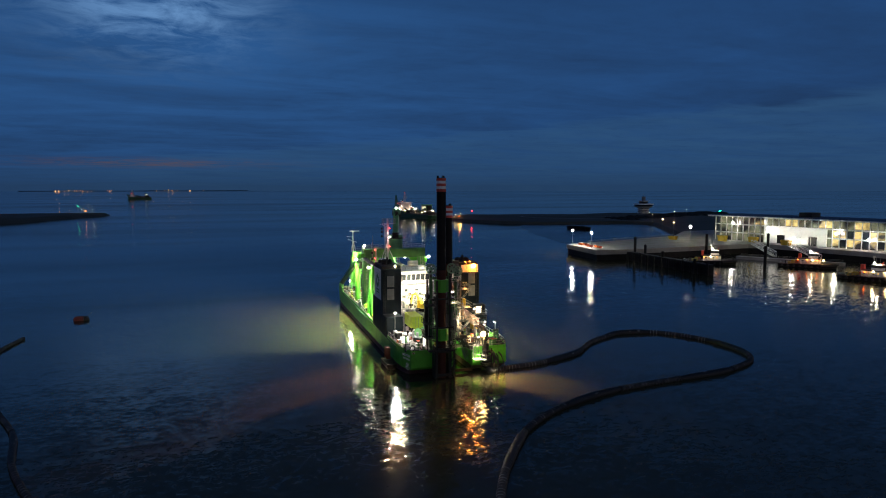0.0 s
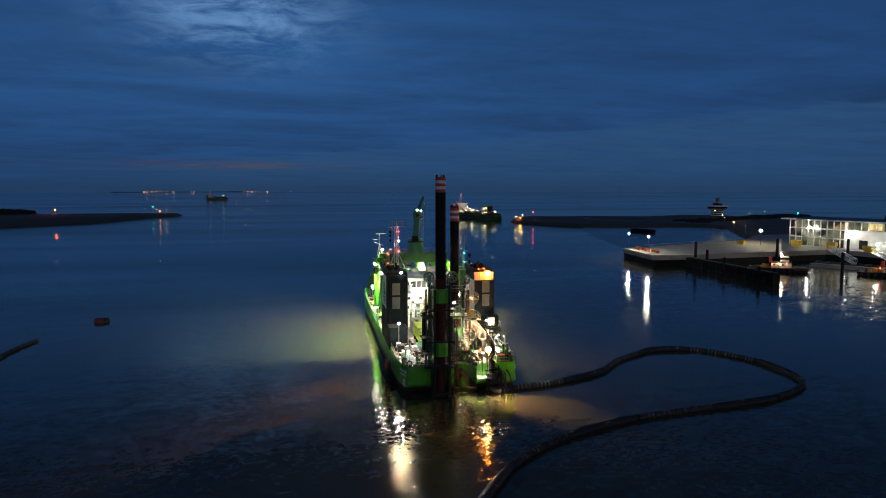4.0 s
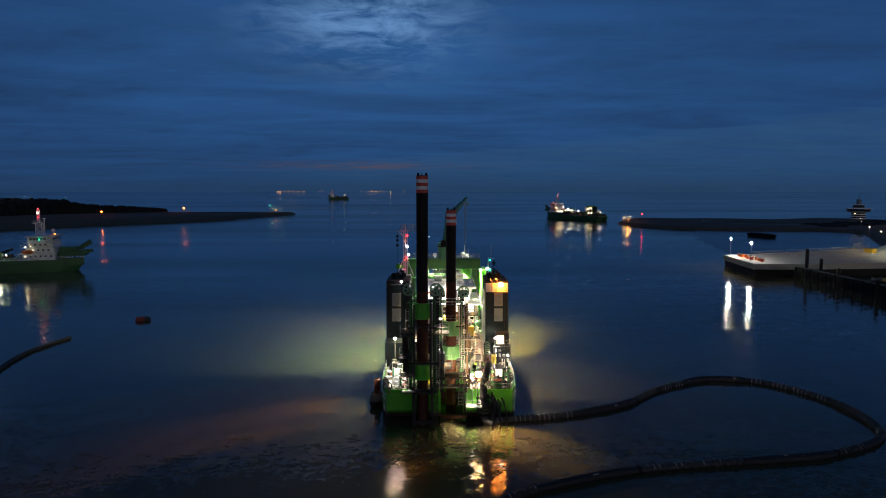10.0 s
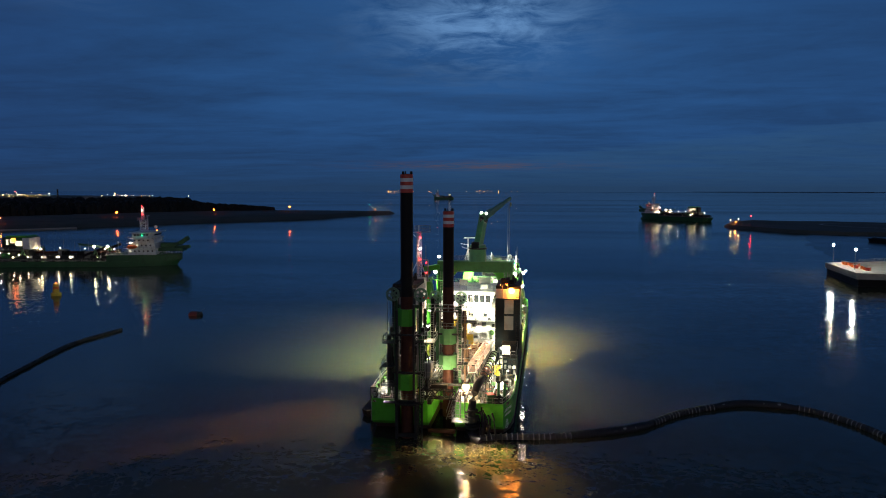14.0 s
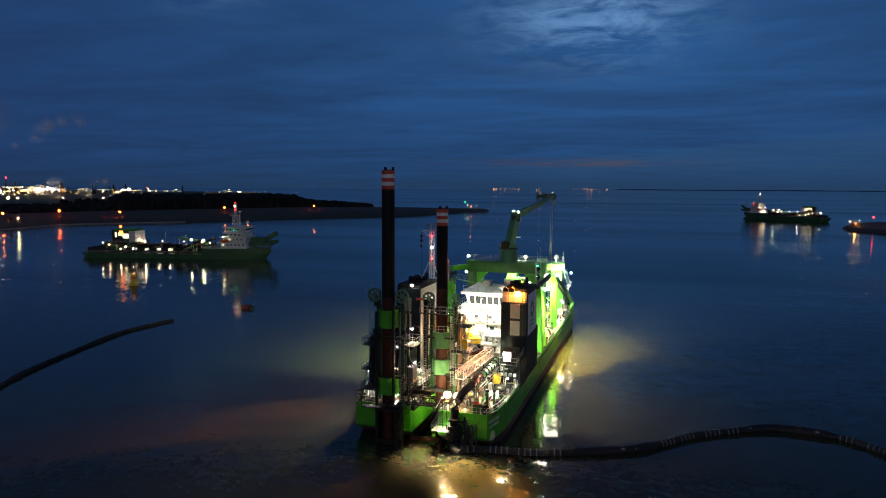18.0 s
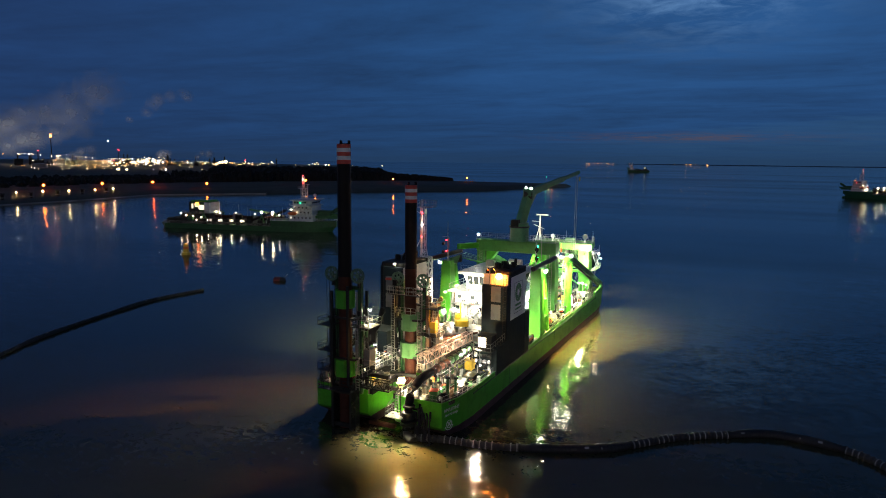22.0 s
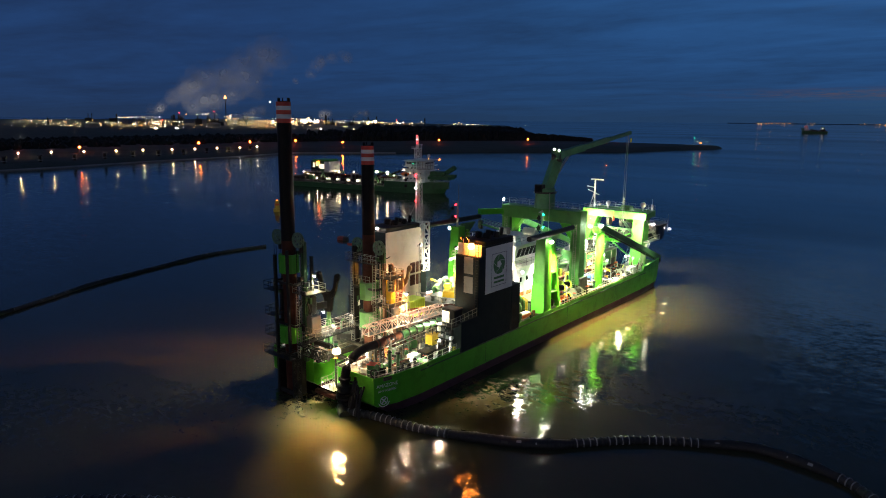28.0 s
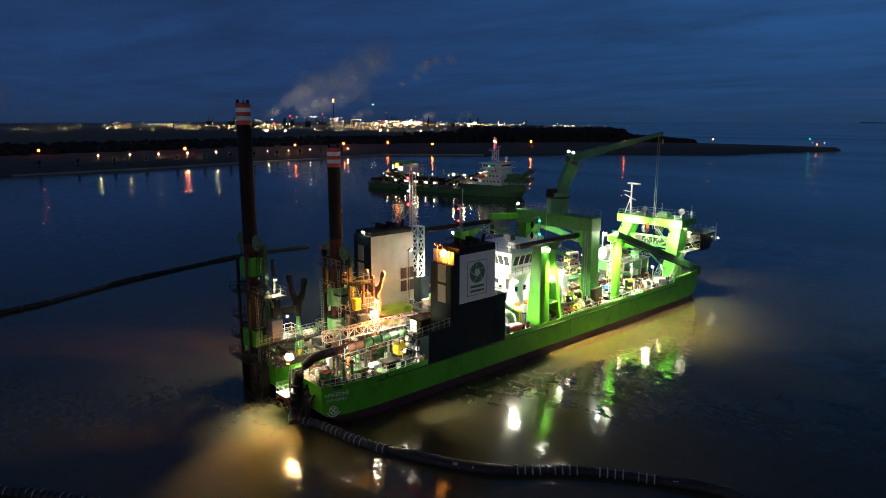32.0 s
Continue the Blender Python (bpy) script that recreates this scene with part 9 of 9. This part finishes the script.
        part("tier_deck", Geo().box((x0 + (z - 7.0) * 0.12 - 0.6, 0, z + h), (ln + 2.2, wd + 1.6, 0.16), bev=0.03), SHIPWHITE, root)
        rail = [(x0 - ln / 2 - 1.4, sd * (wd / 2 + 0.7), z + h + 0.08) for sd in (-1, 1)]
        part("tier_rail", Geo().rail([rail[0], (x0 + ln / 2, rail[0][1], rail[0][2])], 1.0, 1.6, 0.035).rail([rail[1], (x0 + ln / 2, rail[1][1], rail[1][2])], 1.0, 1.6, 0.035), GALV, root)
        for k in range(int(ln / 1.9)):
            for sd in (-1, 1):
                part("porthole", Geo().box((x0 - ln / 2 + 1.1 + k * 1.9, sd * (wd / 2 + 0.01), z + h * 0.58), (0.7, 0.08, 0.7)), L_HOUSE if (k * 5 + int(z)) % 7 == 0 else GLASS_DARK, root)
    part("bridge_deck", Geo().box((x0 + 0.8, 0, 14.1), (L * 0.10, B * 1.0, 0.2), bev=0.04), SHIPWHITE, root)
    part("wheelhouse", Geo().prism([[(x0 + a, b * B * 0.42, z) for a, b in ((-3.6, -1), (3.2 + e, -1), (4.4 + e, -0.6), (4.4 + e, 0.6), (3.2 + e, 1), (-3.6, 1))] for z, e in ((14.2, 0.0), (16.6, 0.9))]), SHIPWHITE, root)
    part("wheelhouse_roof", Geo().box((x0 + 0.6, 0, 16.75), (10.4, B * 0.96, 0.35), bev=0.1), SHIPWHITE, root)
    for sd in (-1, 1):
        part("bridge_wing", Geo().box((x0 + 2.2, sd * B * 0.455, 14.8), (2.6, B * 0.09, 1.2), bev=0.1), SHIPWHITE, root)
        for k in range(5):
            part("bridge_window", Geo().box((x0 - 2.4 + k * 1.3, sd * B * 0.424, 15.7), (1.05, 0.1, 1.0)), GLASS_DARK, root)
        part("lifeboat", Geo().sweep([(x0 - 6.0, sd * B * 0.43, 10.6), (x0 - 5.0, sd * B * 0.43, 10.5), (x0 - 2.6, sd * B * 0.43, 10.5), (x0 - 1.6, sd * B * 0.43, 10.6)], [0.3, 0.8, 0.8, 0.3], 10), ORANGE, root, "orange lifeboat")
    for k in range(6):
        part("bridge_window", Geo().box((x0 + 5.0, -B * 0.22 + k * B * 0.088, 15.7), (0.1, B * 0.07, 1.0)), GLASS_DARK, root)
    # crowded hopper deck
    gear_h = random.Random(int(L) + 7)
    for k in range(22):
        gx, gy = gear_h.uniform(-L * 0.36, L * 0.2), gear_h.uniform(-0.38, 0.38) * B
        hh = gear_h.uniform(1.2, 3.4)
        part("deck_machine", Geo().box((gx, gy, 5.6 + hh / 2), (gear_h.uniform(1.5, 4.5), gear_h.uniform(1.0, 2.6), hh), gear_h.uniform(-8, 8), 0.15), gear_h.choice((DARKST, BLACK, DKGREEN, GREYST, BLACK)), root)
    for k in range(10):
        gx, gy = -L * 0.34 + k * L * 0.058, gear_h.uniform(-0.4, 0.4) * B
        part("deck_pole", Geo().cyl((gx, gy, 4.2), (gx, gy, gear_h.uniform(10.0, 13.5)), 0.09, n=6), GREYST, root)
    for sd in (-1, 1):
        part("swell_arm", Geo().beam((L * 0.05, sd * B * 0.42, 6.4), (L * 0.17, sd * B * 0.46, 10.6), 0.7, 1.0), BLACK, root)
        part("sheer_strake", Geo().beam((L * 0.18, sd * B * 0.492, 7.05), (L * 0.40, sd * B * 0.40, 7.05), 0.2, 0.35), SHIPWHITE, root, "white sheer strake")
    part("mast", Geo().truss((x0 - 1.5, 0, 16.9), (x0 - 1.5, 0, 22.0), 2.4, 2.0, 4, 0.11).truss((x0 - 1.5, 0, 22.0), (x0 - 1.5, 0, 27.5), 0.9, 0.9, 6, 0.07).box((x0 - 1.5, 0, 22.0), (3.4, 4.4, 0.18)), SHIPWHITE, root, "white lattice signal mast")
    part("mast_rail", Geo().rail([(x0 - 3.2, -2.2, 22.1), (x0 + 0.2, -2.2, 22.1), (x0 + 0.2, 2.2, 22.1), (x0 - 3.2, 2.2, 22.1), (x0 - 3.2, -2.2, 22.1)], 0.9, 1.1, 0.035), GALV, root)
    part("radar_bar", Geo().cyl((x0 + 0.8, 0, 16.9), (x0 + 0.8, 0, 23.6), 0.16, n=8).box((x0 + 0.8, 0, 23.8), (0.4, 3.4, 0.3), bev=0.05), SHIPWHITE, root)
    part("antenna_dome", Geo().ball((x0 + 3.0, B * 0.2, 18.6), 0.8, 12, 8).cyl((x0 + 3.0, B * 0.2, 16.9), (x0 + 3.0, B * 0.2, 18.0), 0.2, n=8), SHIPWHITE, root)
    part("aft_house", Geo().box((-L * 0.29, 0, 6.6), (L * 0.17, B * 0.7, 4.8), bev=0.12), DARKST, root)
    part("stern_bulwark", Geo().box((-L * 0.40, -B * 0.42, 5.4), (L * 0.10, 0.3, 2.6), bev=0.05).box((-L * 0.40, B * 0.42, 5.4), (L * 0.10, 0.3, 2.6), bev=0.05).box((-L * 0.45, 0, 5.4), (0.3, B * 0.84, 2.6), bev=0.05), DARKST, root)
    part("engine_house", Geo().box((-L * 0.268, 0, 11.8), (L * 0.115, B * 0.5, 5.6), bev=0.12), DKGREEN, root)
    part("white_bulkhead", Geo().box((-L * 0.226, 0, 11.8), (L * 0.034, B * 0.52, 5.0), bev=0.06), SHIPWHITE, root)
    part("exhaust_casing", Geo().box((-L * 0.338, 0, 11.2), (L * 0.022, B * 0.3, 6.4), bev=0.1), DARKST, root)
    for sd in (-1, 1):
        part("house_panel", Geo().box((-L * 0.30, sd * (B * 0.25 + 0.04), 10.2), (L * 0.05, 0.1, 2.2), bev=0.02), DARKST, root)
        for cx, cz, wx, hz in ((-0.262, 11.9, 0.034, 2.2), (-0.292, 12.9, 0.018, 1.6), (-0.315, 12.4, 0.010, 2.4)):
            part("lit_opening", Geo().box((L * cx, sd * (B * 0.25 + 0.01), cz), (L * wx, 0.1, hz), bev=0.02), L_HOUSE, root, "lit opening in the house side")
        part("house_rail", Geo().rail([(-L * 0.37, sd * B * 0.34, 9.0), (-L * 0.21, sd * B * 0.34, 9.0)], 1.1, 2.0, 0.05), GALV, root)
    part("house_roof", Geo().box((-L * 0.272, 0, 14.9), (L * 0.10, B * 0.52, 0.7), bev=0.2), GREEN, root, "green roof")
    part("stern_rail", Geo().rail([(-L * 0.49, -B * 0.28, 4.2), (-L * 0.49, B * 0.28, 4.2)], 1.1, 2.0, 0.05), GALV, root)
    part("deck_crane", Geo().cyl((L * 0.15, 0, 4.2), (L * 0.15, 0, 9.6), 0.6, n=12).beam((L * 0.15, 0, 9.4), (L * 0.0, 0, 11.2), 0.6, 0.8), DKGREEN, root, "dark green deck crane")
    part("bow_gantry", Geo().beam((L * 0.40, -2.2, 7.0), (L * 0.49, -2.2, 11.6), 0.9).beam((L * 0.40, 2.2, 7.0), (L * 0.49, 2.2, 11.6), 0.9).beam((L * 0.38, 0, 9.2), (L * 0.54, 0, 10.0), 1.8, 1.4).beam((L * 0.49, 0, 11.4), (L * 0.535, 0, 14.0), 2.2, 1.8), DKGREEN, root, "green bow coupling")
    part("coupling_platform", Geo().box((L * 0.455, 0, 8.9), (L * 0.12, B * 0.42, 1.5), bev=0.1).box((L * 0.44, 0, 10.6), (L * 0.07, B * 0.3, 2.4), bev=0.2), DKGREEN, root)
    for z, m in ((28.0, L_RED), (26.2, L_DECK), (24.4, L_RED)):
        part("signal_lamp", Geo().ball((x0 - 1.5, 0, z), 0.22 * glow), m, root)
    part("signal_lamp", Geo().ball((x0 + 4.6, 0, 17.3), 0.3), L_SODIUM, root)
    if lamps:
        for gx in (0.09, 0.155):
            part("deck_flood", Geo().ball((L * gx, -B * 0.2, 10.4), 0.5), L_DECK, root, "bright deck floodlight")
            part("flood_post", Geo().cyl((L * gx, -B * 0.2, 4.2), (L * gx, -B * 0.2, 10.2), 0.12, n=6), GREYST, root)
        part("warm_opening", Geo().box((-L * 0.285, -B * 0.255, 13.4), (L * 0.02, 0.1, 1.8)), L_SODIUM, root, "orange-lit opening")
    part("side_lamp", Geo().ball((x0 + 1.0, -B * 0.5, 15.6), 0.22), L_GREEN, root)
    part("side_lamp", Geo().ball((x0 + 1.0, B * 0.5, 15.6), 0.22), L_RED, root)
    if lamps:
        rl = random.Random(int(L))
        for k in range(8):
            for sd in (-1, 1):
                part("deck_lamp", Geo().ball((-L * 0.26 + k * L * 0.065 - L * 0.012 + rl.uniform(-0.8, 0.8), sd * B * 0.385, 6.0 + rl.choice((0, 0.2, 0.5))), 0.3 * glow * rl.uniform(0.6, 1.1)), L_DECK, root)
        for k in range(9):
            part("deck_lamp", Geo().ball((-L * 0.40 + k * L * 0.07 + rl.uniform(-1.2, 1.2), rl.uniform(-0.3, 0.3) * B, 8.4 + rl.uniform(0, 1.0)), 0.3 * glow * rl.uniform(0.5, 1.3)), L_DECK, root)
            part("lamp_post", Geo().cyl((-L * 0.40 + k * L * 0.07, 0, 5.0), (-L * 0.40 + k * L * 0.07, 0, 9.2), 0.12, n=6), GREYST, root)
        for a, b, z in ((x0 - 6.4, 0, 9.0), (x0 - 6.0, -3, 7.9), (x0 - 6.0, 3, 7.9), (-L * 0.20, 0, 9.5), (-L * 0.34, -B * 0.37, 8.0), (-L * 0.34, B * 0.37, 8.0), (-L * 0.30, -B * 0.37, 7.6), (-L * 0.30, B * 0.37, 7.6), (-L * 0.25, -B * 0.37, 7.2), (-L * 0.25, B * 0.37, 7.2), (x0 - 4.5, -B * 0.42, 12.4), (x0 - 4.5, B * 0.42, 12.4)):
            part("wall_lamp", Geo().ball((a, b, z), 0.24 * glow), L_DECK, root)
    return root


hop_left = hopper("hopper_dredger", 90, "green hopper dredger with a white bridge and lit deck under way")
hop_right = hopper("hopper_dredger", 84, "green hopper dredger with lit deck heading out to sea", True, 1.05)
far_ship = hopper("cargo_ship", 60, "small dark ship with red lights far out", False, 0.8)


def motions():
    """The vessels that are under way and the drifting steam."""
    walk(plume, [(t, pose(0.9 * t - 14, 0.5 * t - 8, 0.25 * t - 4)) for t in (0, 16, 32)])
    walk(hop_left, [(t, pose(-200.9 + 1.24 * t, 188.7 + 0.03 * t, -1.9, 0, 0, 10)) for t in (0, 16, 32)])
    walk(hop_right, [(0, pose(182, 606, 0, 0, 0, 102)), (6, pose(182, 624, 0, 0, 0, 115)), (13, pose(179.5, 650, 0, 0, 0, 131)), (20, pose(180, 672, 0, 0, 0, 150)), (32, pose(176, 700, 0, 0, 0, 172))])
    walk(far_ship, [(t, pose(-202 - 0.05 * t, 1885 + 0.1 * t, 0, 0, 0, 195)) for t in (0, 16, 32)])


motions()
